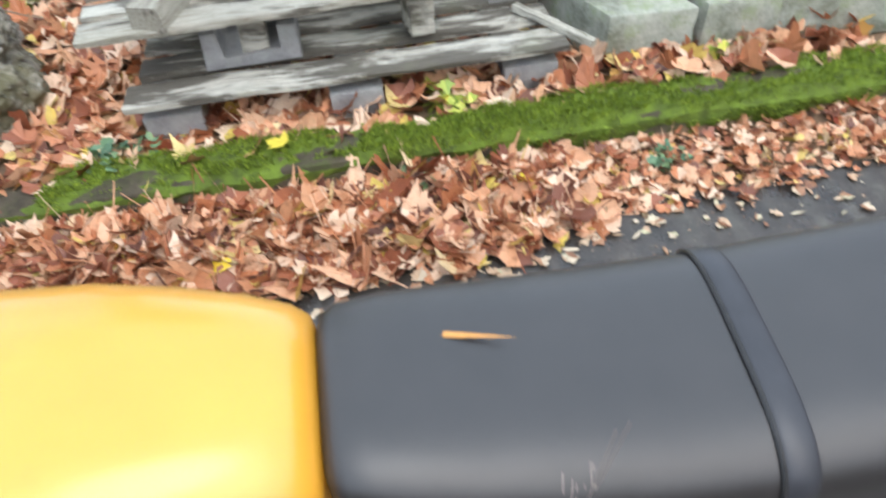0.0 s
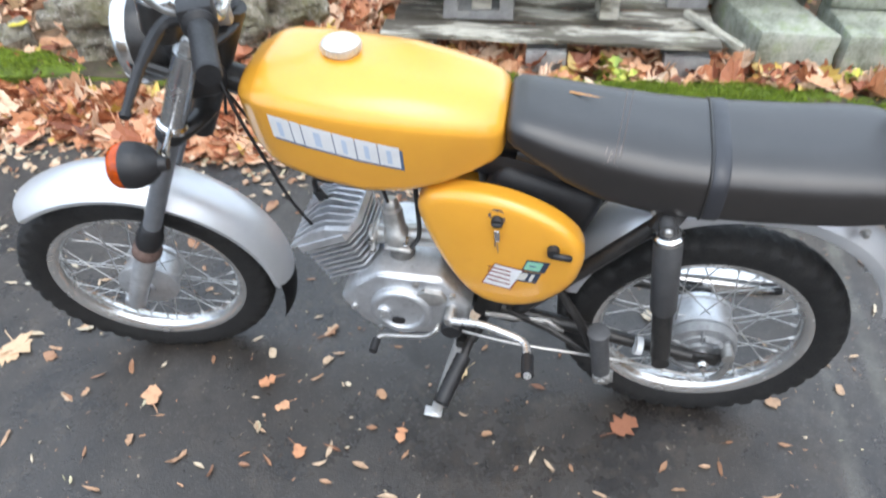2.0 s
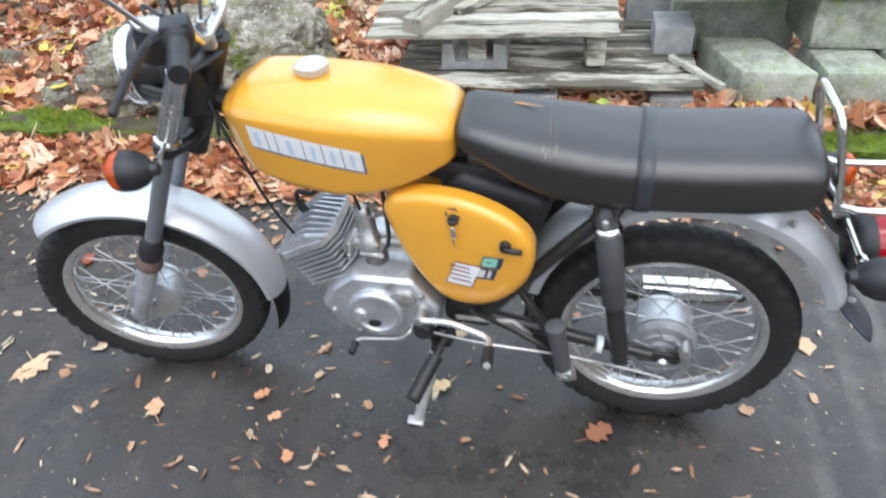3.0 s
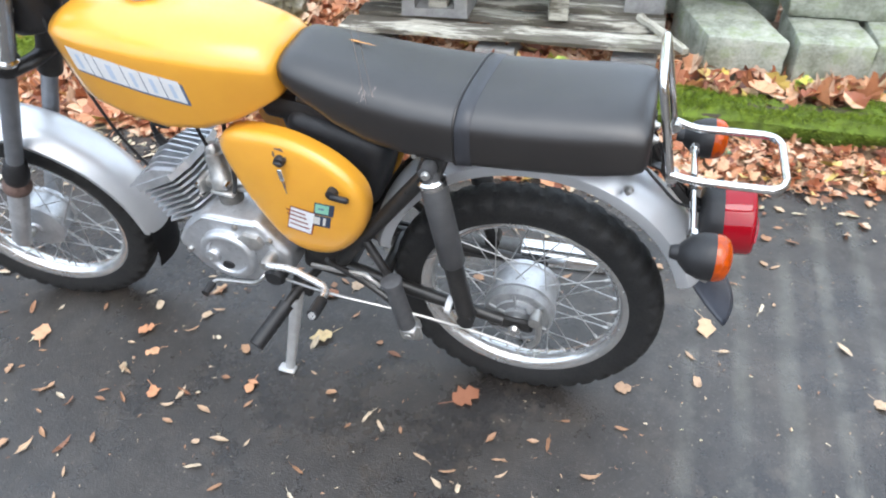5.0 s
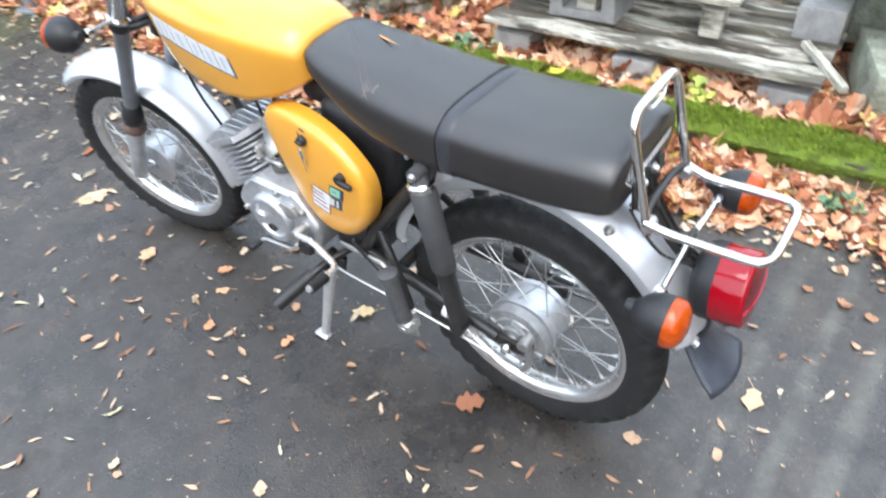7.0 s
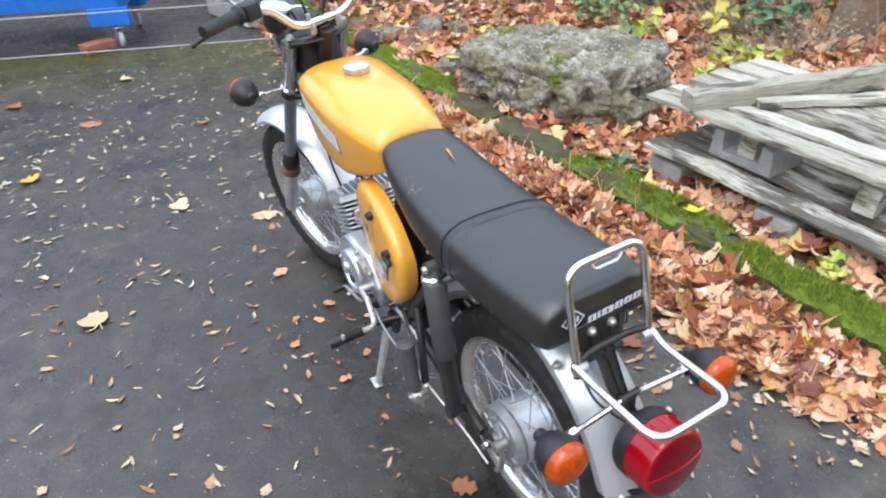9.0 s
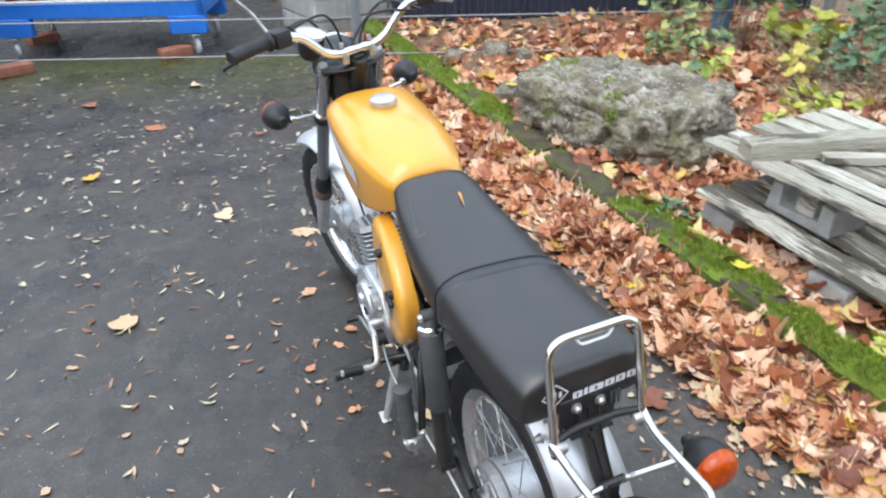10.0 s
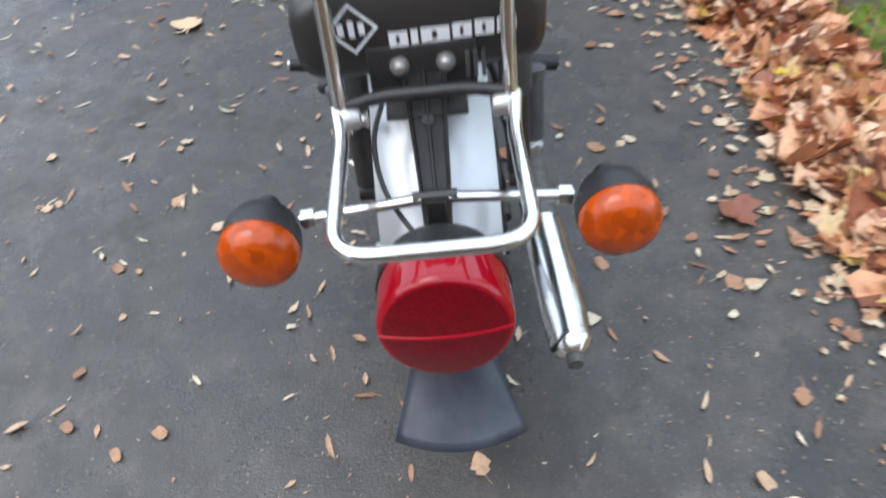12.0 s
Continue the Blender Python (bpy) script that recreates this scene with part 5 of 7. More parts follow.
def build_tank():
    """Fuel tank: sections along x; crown, shoulder crease and tucked-in belly."""
    #      x      crown  shoulder belly  half
    rows = [(-0.228, 0.836, 0.828, 0.768, 0.044), (-0.226, 0.847, 0.833, 0.759, 0.064), (-0.219, 0.856, 0.836, 0.748, 0.082), (-0.206, 0.863, 0.838, 0.735, 0.096), (-0.196, 0.868, 0.839, 0.726, 0.103), (-0.186, 0.873, 0.839, 0.717, 0.110), (-0.165, 0.875, 0.838, 0.704, 0.116), (-0.11, 0.875, 0.830, 0.681, 0.120), (-0.03, 0.870, 0.819, 0.665, 0.122), (0.04, 0.864, 0.812, 0.669, 0.119), (0.10, 0.853, 0.803, 0.688, 0.110), (0.15, 0.842, 0.795, 0.712, 0.098), (0.182, 0.832, 0.789, 0.730, 0.087), (0.195, 0.820, 0.788, 0.740, 0.077), (0.200, 0.806, 0.788, 0.752, 0.060)]
    sections = []
    for x, top, mid, low, w in rows:
        half = []
        for u, drop in ((0.0, 0.0), (0.14, 0.0), (0.28, 0.01), (0.40, 0.035), (0.50, 0.08), (0.60, 0.15), (0.70, 0.25), (0.79, 0.37), (0.865, 0.50), (0.92, 0.62), (0.955, 0.74), (0.98, 0.85), (0.995, 0.94), (1.0, 1.0)):
            half.append((w * u, top + (mid - top) * drop))
        for k in range(1, 7):
            u = k / 6
            half.append((w * (1 - 0.15 * u ** 1.4), mid + (low - mid) * u * 0.93))
        half.append((w * 0.72, low))
        ring = [Vector((x, -y, z)) for y, z in half] + [Vector((x, y, z)) for y, z in half[:0:-1]]
        sections.append(ring)
    bm = loft(bmesh.new(), sections)
    bmesh.ops.subdivide_edges(bm, edges=bm.edges[:], cuts=1, smooth=0.6, use_grid_fill=True)
    tank = part("fuel_tank", bm, PAINT, MOPED, "yellow painted fuel tank with white and navy lettering blocks", angle=60)
    bm = bmesh.new()
    m = pose(-0.068, 0, 0.879, 90, 0, 0) @ pose(0, 0, 0, 0, 0, 0)
    lathe(bm, [(0.0, 0.0135), (0.022, 0.0135), (0.027, 0.0125), (0.0310, 0.0095), (0.0318, 0.006), (0.0318, -0.002), (0.027, -0.004), (0.026, -0.012)], m, 30)
    cap = part("filler_cap", bm, CAPMETAL, tank, "bright metal filler cap")
    bm = bmesh.new()
    for k in range(24):
        a = radians(15 * k)
        box(bm, (0.0035, 0.007, 0.0025), pose(-0.068, 0, 0.879) @ Matrix.Rotation(a, 4, "Z") @ Matrix.Translation((0.0315, 0, 0.0025)) @ pose(0, 0, 0, 90, 0, 0))
    part("knurl", bm, CAPMETAL, cap)
    # lettering blocks: navy shadow under white blocks, both sides
    for s in (-1, 1):
        way = (0, -s, 0)
        def q(x, up):
            return (x + 0.004, s * 0.15, 0.804 - 0.235 * (x + 0.163) + up)
        tall, x0 = 0.0225, -0.166
        for wide in (0.034, 0.0165, 0.048, 0.034, 0.034, 0.034):
            x1 = x0 + wide

            def block(u0, u1, z0, z1):
                return [q(u0, z0), q(u1, z0), q(u1, z1), q(u0, z1)]

            decal("lettering_shadow", tank, block(x0 + 0.002, x1 + 0.0035, -tall - 0.0045, tall - 0.005), way, NAVYSHADE, 0.0006)
            decal("lettering_block", tank, block(x0, x1 - 0.0012, -tall, tall), way, WHITE, 0.0011)
            if wide > 0.02:
                decal("lettering_core", tank, block(x0 + wide * 0.36, x0 + wide * 0.58, -tall + 0.006, tall - 0.010), way, ICE, 0.0015)
            x0 = x1 + 0.0006


def seat_ring(x, low, top, w, grow=0.0):
    out = []
    mid = (low + top) / 2
    for k in range(40):
        a = 2 * math.pi * (k + 0.5) / 40
        c, s = math.cos(a), math.sin(a)
        n = 2 / 3.6 if s > 0 else 2 / 9.0
        taper = 1.0 - 0.07 * max(0, s)
        out.append(Vector((x, (w + grow) * taper * math.copysign(abs(c) ** n, c), mid + ((top - low) / 2 + grow) * math.copysign(abs(s) ** (2 / 4.0), s) + (0.006 * (1 - c * c) if s > 0 else 0))))
    return out


SEAT = [(0.199, 0.780, 0.798, 0.058), (0.203, 0.769, 0.806, 0.073), (0.216, 0.760, 0.810, 0.083), (0.25, 0.740, 0.806, 0.092), (0.30, 0.709, 0.797, 0.101), (0.36, 0.683, 0.788, 0.108), (0.44, 0.670, 0.777, 0.114), (0.515, 0.668, 0.771, 0.116), (0.60, 0.669, 0.771, 0.117), (0.68, 0.672, 0.773, 0.117), (0.745, 0.678, 0.776, 0.116), (0.782, 0.684, 0.775, 0.113), (0.797, 0.690, 0.771, 0.109), (0.803, 0.699, 0.764, 0.101)]


def build_seat():
    bm = loft(bmesh.new(), [seat_ring(*r) for r in SEAT])
    bmesh.ops.subdivide_edges(bm, edges=[e for e in bm.edges if e.calc_length() < 0.12], cuts=1, smooth=0.7, use_grid_fill=True)
    for v in bm.verts:
        v.co.z += 0.0012 * noise.noise(v.co * 22)
    seat = part("bench_seat", bm, VINYL, MOPED, "black vinyl bench seat with grey strap and small scratches", angle=60)
    bm = bmesh.new()
    outer = []
    for x in (0.520, 0.523, 0.543, 0.546):
        grow = 0.0020 if 0.521 < x < 0.545 else 0.0004
        outer.append([v + Vector((0.075 * v.y - 0.001, 0, 0)) for v in seat_ring(x, 0.668, 0.771, 0.116, grow)])
    loft(bm, outer, caps=False)
    part("seat_strap", bm, STRAP, seat, "grey-black vinyl strap across the seat", angle=80)
    bm = bmesh.new()
    pts = [v + Vector((0.075 * v.y - 0.001, 0, 0)) for v in seat_ring(0.5185, 0.668, 0.771, 0.116, 0.0012)]
    tube(bm, pts, 0.0022, 6, closed=True)
    part("piping", bm, BLACK, seat)
    for x, z in ((0.44, 0.681), (0.66, 0.684)):
        bm = bmesh.new()
        lathe(bm, [(0.0, -0.004), (0.004, -0.003), (0.0048, 0.0), (0.0048, 0.004)], pose(x, -0.108, z), 10)
        part("bolt", bm, STEEL, seat)
    # badge on the seat's back: pale diamond frame and a row of plain bars
    way = (-1, 0, 0)
    d = 0.023
    c = Vector((0.83, -0.056, 0.739))
    corners = [c + Vector((0, -d, 0)), c + Vector((0, 0, -d)), c + Vector((0, d, 0)), c + Vector((0, 0, d))]
    for i in range(4):
        a, b = corners[i], corners[(i + 1) % 4]
        decal("badge_edge", seat, [a, b, c + (b - c) * 0.84, c + (a - c) * 0.84], way, WHITE, 0.0015, n=2)
    for u, tall in ((-0.42, 0.0055), (-0.02, 0.0075), (0.36, 0.0055)):
        q = c + Vector((0, u * d, 0))
        decal("badge_bar", seat, [q + Vector((0, -0.0026, -tall)), q + Vector((0, 0.0026, -tall)), q + Vector((0, 0.0026, tall)), q + Vector((0, -0.0026, tall))], way, WHITE, 0.0015, n=2)
    # a row of plain pale bars
    y = -0.026
    for wide in (0.0165, 0.0062, 0.0245, 0.0165, 0.0165, 0.0165):
        z = 0.726 + 0.045 * (y + 0.026)

        def patch(y0, y1, z0, z1):
            return [(0.83, y0, z + z0), (0.83, y1, z + z0), (0.83, y1, z + z1), (0.83, y0, z + z1)]

        decal("lettering_bar", seat, patch(y, y + wide, -0.0068, 0.0068), way, WHITE, 0.0015, n=2)
        if wide > 0.01:
            decal("lettering_gap", seat, patch(y + wide * 0.38, y + wide * 0.56, -0.0036, 0.0036), way, VINYL, 0.0021, n=1)
        y += wide + 0.0026
    rnd = random.Random(3)
    for k in range(6):
        x, y = 0.352 + 0.0045 * k + rnd.uniform(-0.002, 0.002), -0.082 - 0.02 * rnd.random()
        n = rnd.uniform(0.006, 0.016)
        decal("scratch", seat, [(x, y - n, 0.9), (x + 0.0008, y - n, 0.9), (x + 0.0018 + 0.003, y + n, 0.9), (x + 0.0010 + 0.003, y + n, 0.9)], (0, 0, -1), SCUFF, 0.0006, n=2)


def build_side_covers():
    line = [(0.054, 0.632), (0.064, 0.657), (0.083, 0.673), (0.131, 0.683), (0.2, 0.682), (0.258, 0.668), (0.307, 0.643), (0.338, 0.608), (0.346, 0.566), (0.334, 0.512), (0.300, 0.463), (0.258, 0.430), (0.212, 0.417), (0.168, 0.423), (0.134, 0.451), (0.098, 0.508), (0.069, 0.576)]
    line = [(p.x, p.z) for p in curve_points([(x, 0, z) for x, z in line], 3, True)]
    for s in (-1, 1):
        bm = plate(bmesh.new(), line, s * 0.088, s * 0.130, 0.018, 0.006)
        for v in bm.verts:
            v.co.y -= s * 0.13 * max(-0.02, 0.30 - v.co.x)
        cover = part("side_cover", bm, PAINT, MOPED, "yellow teardrop side cover with stickers", angle=70)
        if s > 0:
            continue
        bm = bmesh.new()
        lathe(bm, [(0.012, 0.012), (0.0125, -0.002), (0.0105, -0.006), (0.0, -0.006)], pose(0.196, -0.1235, 0.645) @ Matrix.Scale(0.85, 4), 20)
        box(bm, (0.018, 0.007, 0.007), pose(0.196, -0.130, 0.645, 0, 8, 0), 0.002)
        knob = part("lock_knob", bm, PLASTIC, cover, "black round lock")
        bm = bmesh.new()
        box(bm, (0.009, 0.0016, 0.024), pose(0.197, -0.132, 0.622, 0, -3, 0), 0.001)
        tube(bm, [(0.197, -0.1325, 0.611), (0.200, -0.132, 0.582)], 0.0011, 5)
        part("key", bm, CHROME, knob, "small key with a dangling wire")
        bm = bmesh.new()
        lathe(bm, [(0.0, -0.008), (0.010, -0.007), (0.011, 0.008)], pose(0.292, -0.136, 0.600), 16)
        box(bm, (0.034, 0.010, 0.012), pose(0.307, -0.142, 0.595, 0, 8, 0), 0.003)
        part("latch", bm, PLASTIC, cover, "black latch knob")
        way = (0, 1, 0)
        for x0, z0, w, h in ((0.186, 0.664, 0.020, 0.004), (0.180, 0.650, 0.006, 0.010), (0.204, 0.646, 0.005, 0.008), (0.192, 0.588, 0.003, 0.014)):
            decal("worn_patch", cover, [(x0, -0.15, z0), (x0 + w, -0.15, z0 - 0.002), (x0 + w * 0.8, -0.15, z0 + h), (x0 + w * 0.1, -0.15, z0 + h * 0.8)], way, RUST, 0.0005, n=2)

        def slant(name, x0, x1, z0, z1, mat, lift, lean=0.38, drop=-0.10):
            """A sticker patch whose sides lean forward like italics."""
            def at(x, z):
                return (x + lean * (z - z0), -0.15, z + drop * (x - x0))
            decal(name, cover, [at(x0, z0), at(x1, z0), at(x1, z1), at(x0, z1)], way, mat, lift, n=2)

        slant("sticker", 0.170, 0.224, 0.484, 0.546, WINE, 0.0007)
        slant("sticker_bar", 0.173, 0.222, 0.487, 0.5435, WHITE, 0.0011)
        for z in (0.4985, 0.511, 0.5235, 0.534):
            slant("sticker_bar", 0.181, 0.2215, z, z + 0.0035, WINE, 0.0015, drop=-0.12)
        slant("sticker", 0.229, 0.268, 0.508, 0.537, NAVY, 0.0007, 0.3, 0.02)
        slant("sticker_bar", 0.234, 0.248, 0.513, 0.533, PALEBAR, 0.0011, 0.3, 0.02)
        slant("sticker_bar", 0.254, 0.260, 0.513, 0.533, PALEBAR, 0.0011, 0.3, 0.02)
        slant("sticker", 0.241, 0.281, 0.539, 0.568, NAVY, 0.0007, 0.3, 0.0)
        slant("sticker_bar", 0.2445, 0.272, 0.543, 0.565, MINT, 0.0011, 0.3, 0.0)
        slant("sticker_bar", 0.254, 0.265, 0.5525, 0.5565, NAVYSHADE, 0.0015, 0.3, 0.0)


def build_frame():
    bm = bmesh.new()
    tube(bm, [(-0.275, 0, 0.815), (-0.05, 0, 0.755), (0.20, 0, 0.725), (0.42, 0, 0.70)], 0.026, 12)
    tube(bm, rounded([(0.16, 0, 0.73), (0.19, 0, 0.52), (0.21, 0, 0.33)], 0.05), 0.022, 12)
    for s in (-1, 1):
        tube(bm, [(0.47, s * 0.088, 0.655), (0.31, s * 0.080, 0.455), (0.225, s * 0.062, 0.335)], 0.0145, 12)
        tube(bm, rounded([(0.22, s * 0.05, 0.735), (0.40, s * 0.075, 0.705), (0.70, s * 0.065, 0.705), (0.80, s * 0.05, 0.71)], 0.05), 0.012, 10)
        tube(bm, [(0.312, s * 0.085, 0.450), (0.358, s * 0.105, 0.385), (0.400, s * 0.125, 0.300)], 0.009, 10)
        tube(bm, [(0.215, s * 0.075, 0.36), (0.30, s * 0.095, 0.340), (0.395, s * 0.122, 0.302)], 0.007, 8)
        box(bm, (0.045, 0.014, 0.06), pose(0.468, s * 0.098, 0.662, 0, 20, 0), 0.005)
    tube(bm, [(0.455, -0.09, 0.66), (0.455, 0.09, 0.66)], 0.012, 10)
    box(bm, (0.09, 0.10, 0.07), pose(0.20, 0, 0.335, 0, 12, 0), 0.01)
    part("frame", bm, BLACK, MOPED, "black enamelled tubular frame")
    bm = bmesh.new()
    box(bm, (0.11, 0.135, 0.115), pose(0.205, 0, 0.362, 0, 12, 0), 0.02, segs=2)
    part("engine_mount", bm, BLACK, MOPED, "black pressed steel engine mount")
    bm = bmesh.new()
    tube(bm, [(0.175, -0.078, 0.345), (0.30, -0.088, 0.352), (0.330, -0.092, 0.330)], 0.006, 8)
    part("stand_spring", bm, STEEL, MOPED, "dull zinc return spring")
    bm = bmesh.new()
    for s in (-1, 1):
        tube(bm, [(0.205, s * 0.062, 0.352), (0.40, s * 0.078, 0.322), (0.585, s * 0.088, 0.290)], [0.015, 0.0145, 0.012], 12)
        box(bm, (0.09, 0.008, 0.034), pose(0.60, s * 0.087, 0.284, 0, 4, 0), 0.006)
    tube(bm, [(0.33, -0.07, 0.333), (0.33, 0.07, 0.333)], 0.013, 10)
    part("swing_arm", bm, BLACK, MOPED, "black swing arm")
    bm = bmesh.new()
    tube(bm, [(0.472, -0.099, 0.3205), (0.484, -0.099, 0.3185)], 0.0185, 14)
    part("cable_tie", bm, WHITE, MOPED, "pale plastic clip on the swing arm")
    bm = bmesh.new()
    box(bm, (0.20, 0.115, 0.165), pose(0.257, 0, 0.600, 0, 18, 0), 0.03, segs=3)
    # upper block added to close the dark gap under the seat nose
    box(bm, (0.17, 0.085, 0.05), pose(0.215, 0, 0.690, 0, 8, 0), 0.015, segs=2)
    part("air_box", bm, PLASTIC, MOPED, "black plastic box behind the side cover")
    bm = bmesh.new()
    tube(bm, curve_points([(0.12, -0.118, 0.335), (0.24, -0.135, 0.332), (0.40, -0.125, 0.305), (0.53, -0.108, 0.262), (0.62, -0.102, 0.232)], 5), 0.0032, 7)
    part("brake_rod", bm, STEEL, MOPED, "thin zinc brake rod")
    for s in (-1, 1):
        bm = bmesh.new()
        top, low = Vector((0.469, s * 0.117, 0.652)), Vector((0.519, s * 0.119, 0.316))
        d = (low - top)
        tube(bm, [top + d * k for k in (0.03, 0.05, 0.56, 0.58)], [0.018, 0.0235, 0.0235, 0.019], 20)
        shock = part("shock_absorber", bm, SHOCKGREY, MOPED, "grey-sleeved shock absorber")
        bm = bmesh.new()
        tube(bm, [top + d * k for k in (0.57, 0.96)], 0.0185, 18)
        tube(bm, [low + Vector((0, -0.016, 0)), low + Vector((0, 0.016, 0))], 0.0165, 14)
        part("lower_tube", bm, BLACK, shock, "black lower tube")
        bm = bmesh.new()
        tube(bm, [top + d * k for k in (0.010, 0.022, 0.045, 0.055)], [0.02, 0.0248, 0.0248, 0.0235], 20)
        part("ring", bm, CHROME, shock, "chrome ring")
        bm = bmesh.new()
        tube(bm, [top + d * -0.030, top + d * -0.018, top + d * 0.02], [0.0095, 0.0125, 0.0165], 14)
        tube(bm, [(top.x - 0.004, top.y - 0.013, top.z + 0.010), (top.x - 0.004, top.y + 0.013, top.z + 0.010)], 0.0135, 16)
        part("top_eye", bm, SHOCKGREY, shock, "dark top eye")
        bm = bmesh.new()
        lathe(bm, [(0.0, -0.021), (0.0055, -0.0205), (0.0075, -0.017), (0.0078, -0.013), (0.0105, -0.0125), (0.0105, 0.0)], pose(top.x - 0.004, top.y, top.z + 0.010), 14)
        part("bolt", bm, STEEL, shock, "domed zinc bolt")


def build_engine():
    axis, e, yv = Vector((-0.42, 0, 0.907)), Vector((0.907, 0, 0.42)), Vector((0, 1, 0))
    base = Vector((-0.095, 0, 0.428))

    def slab(bm, along_axis, thick, he, hy, cut=0.03, shift=0.0):
        out = []
        for q in (0, 1):
            ring = []
            for u, v in ((-1, -0.55), (-1, 0.55), (-0.7, 1), (0.7, 1), (1, 0.55), (1, -0.55), (0.7, -1), (-0.7, -1)):
                ring.append(base + axis * (along_axis + q * thick) + e * (u * he + shift) + yv * (v * hy))
            out.append(ring)
        loft(bm, out)

    bm = bmesh.new()
    corners = [(-0.116, 0.384), (-0.080, 0.436), (-0.026, 0.472), (0.094, 0.468), (0.150, 0.392), (0.142, 0.335), (0.088, 0.303), (0.02, 0.292), (-0.048, 0.300), (-0.078, 0.326)]
    loop = rounded([(x, 0, z) for x, z in corners[-1:] + corners + corners[:1]], 0.013, 4)[1:-1]
    outline = [(p.x, p.z) for p in loop]
    plate(bm, outline, -0.01, -0.110, 0.014, 0.004)
    plate(bm, outline, -0.01, 0.105, 0.014, 0.004)
    engine = part("engine", bm, ALLOY, MOPED, "grey cast alloy single-cylinder engine", angle=50)
    bm = bmesh.new()
    lathe(bm, [(0.063, 0.0), (0.062, -0.014), (0.058, -0.020), (0.050, -0.021), (0.046, -0.020), (0.043, -0.013), (0.0, -0.013)], pose(0.013, -0.108, 0.380), 40)
    cover = part("flywheel_cover", bm, ALLOY, engine, "round cast cover", angle=50)
    bm = bmesh.new()
    lathe(bm, [(0.0, -0.003), (0.0125, -0.003), (0.0125, 0.004)], pose(0.006, -0.1222, 0.352) @ Matrix.Diagonal((1.1, 1, 0.75, 1)), 20)
    part("plug", bm, PLASTIC, cover, "black plug")
    bm = bmesh.new()
    lathe(bm, [(0.0, -0.007), (0.015, -0.0065), (0.0175, -0.003), (0.018, 0.008)], pose(-0.024, -0.1225, 0.374), 24)
    part("boss", bm, ALLOY, cover, "round boss with a cast figure 3")
    figure = bpy.data.curves.new("cast_figure", "FONT")
    figure.body, figure.size, figure.extrude = "3", 0.026, 0.0008
    figure.align_x, figure.align_y = "CENTER", "CENTER"
    figure_ob = bpy.data.objects.new("cast_figure", figure)
    me = bpy.data.meshes.new_from_object(figure_ob)
    bpy.data.objects.remove(figure_ob)
    me.transform(pose(-0.024, -0.1302, 0.374, 90, 0, 0))
    me.materials.append(STEEL)
    new("cast_figure", me).parent = cover
    bm = bmesh.new()
    rib = [(-0.072, 0.430), (-0.028, 0.4655), (0.088, 0.4615)]
    for (x0, z0), (x1, z1) in zip(rib, rib[1:]):
        tube(bm, [(x0, -0.109, z0), (x1, -0.109, z1)], 0.0028, 6)
    part("rib", bm, ALLOY, engine)
    bm = bmesh.new()
    lathe(bm, [(0.0, -0.016), (0.018, -0.015), (0.022, -0.010), (0.022, 0.02)], pose(0.112, -0.118, 0.342), 18)
    part("shaft_boot", bm, PLASTIC, engine, "black rubber boot on the shaft")
    for x, z in ((-0.085, 0.37), (0.045, 0.455), (0.115, 0.43), (0.095, 0.345), (-0.035, 0.312)):
        bm = bmesh.new()
        lathe(bm, [(0.0, -0.005), (0.006, -0.0045), (0.007, 0.0), (0.007, 0.004)], pose(x, -0.1135, z), 10)
        part("screw", bm, STEEL, engine)
    bm = bmesh.new()
    plate(bm, [(0.043, 0.430), (0.062, 0.445), (0.094, 0.440), (0.104, 0.422), (0.09, 0.408), (0.06, 0.402)], -0.100, -0.121, 0.004)
    part("cover_flap", bm, STEEL, engine, "pale cast flap")
    # dark core colour stands in for the shade between the fins
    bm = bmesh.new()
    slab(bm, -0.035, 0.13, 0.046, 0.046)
    part("cylinder", bm, DIRTY_SHADE_ALLOY, engine)
    for k in range(7):
        bm = bmesh.new()
        slab(bm, 0.002 + 0.0125 * k, 0.0042, 0.064 + 0.001 * k, 0.082)
        part("cooling_fin", bm, FINS, engine, smooth=False)
    bm = bmesh.new()
    slab(bm, 0.089, 0.016, 0.073, 0.088)
    head = part("cylinder_head", bm, ALLOY, engine, "finned alloy cylinder head", smooth=False)
    for k in range(10):
        bm = bmesh.new()
        v = -0.079 + 0.0176 * k
        high = 0.034 - 0.014 * abs(v) / 0.08
        c = base + axis * 0.105 + yv * v
        pts = [c + e * u + axis * h for u, h in ((-0.070, 0), (-0.066, high * 0.25), (-0.005, high), (0.022, high), (0.066, high * 0.2), (0.070, 0))]
        half = 0.0065 if k == 0 else 0.0023
        loft(bm, [[p - yv * half for p in pts], [p + yv * half for p in pts]])
        part("head_fin", bm, FINS, head, smooth=False)
    bm = bmesh.new()
    a = base + axis * 0.11
    tube(bm, [a, a + axis * 0.05], [0.010, 0.009], 10)
    tube(bm, curve_points([a + axis * 0.05, a + axis * 0.075 + e * 0.015, a + axis * 0.06 + e * 0.05, (-0.10, -0.01, 0.70)], 5), 0.0055, 8)
    part("spark_plug", bm, PLASTIC, head, "black plug cap and lead")
    # carburettor behind the cylinder
    bm = bmesh.new()
    tube(bm, [(-0.055, -0.030, 0.500), (0.085, -0.035, 0.512)], [0.019, 0.022], 14)
    lathe(bm, [(0.0, 0.085), (0.010, 0.085), (0.0145, 0.078), (0.0145, 0.066), (0.0195, 0.062), (0.020, 0.02), (0.024, 0.016), (0.024, -0.010)], pose(0.0, -0.045, 0.513, 82, -6, 0), 20)
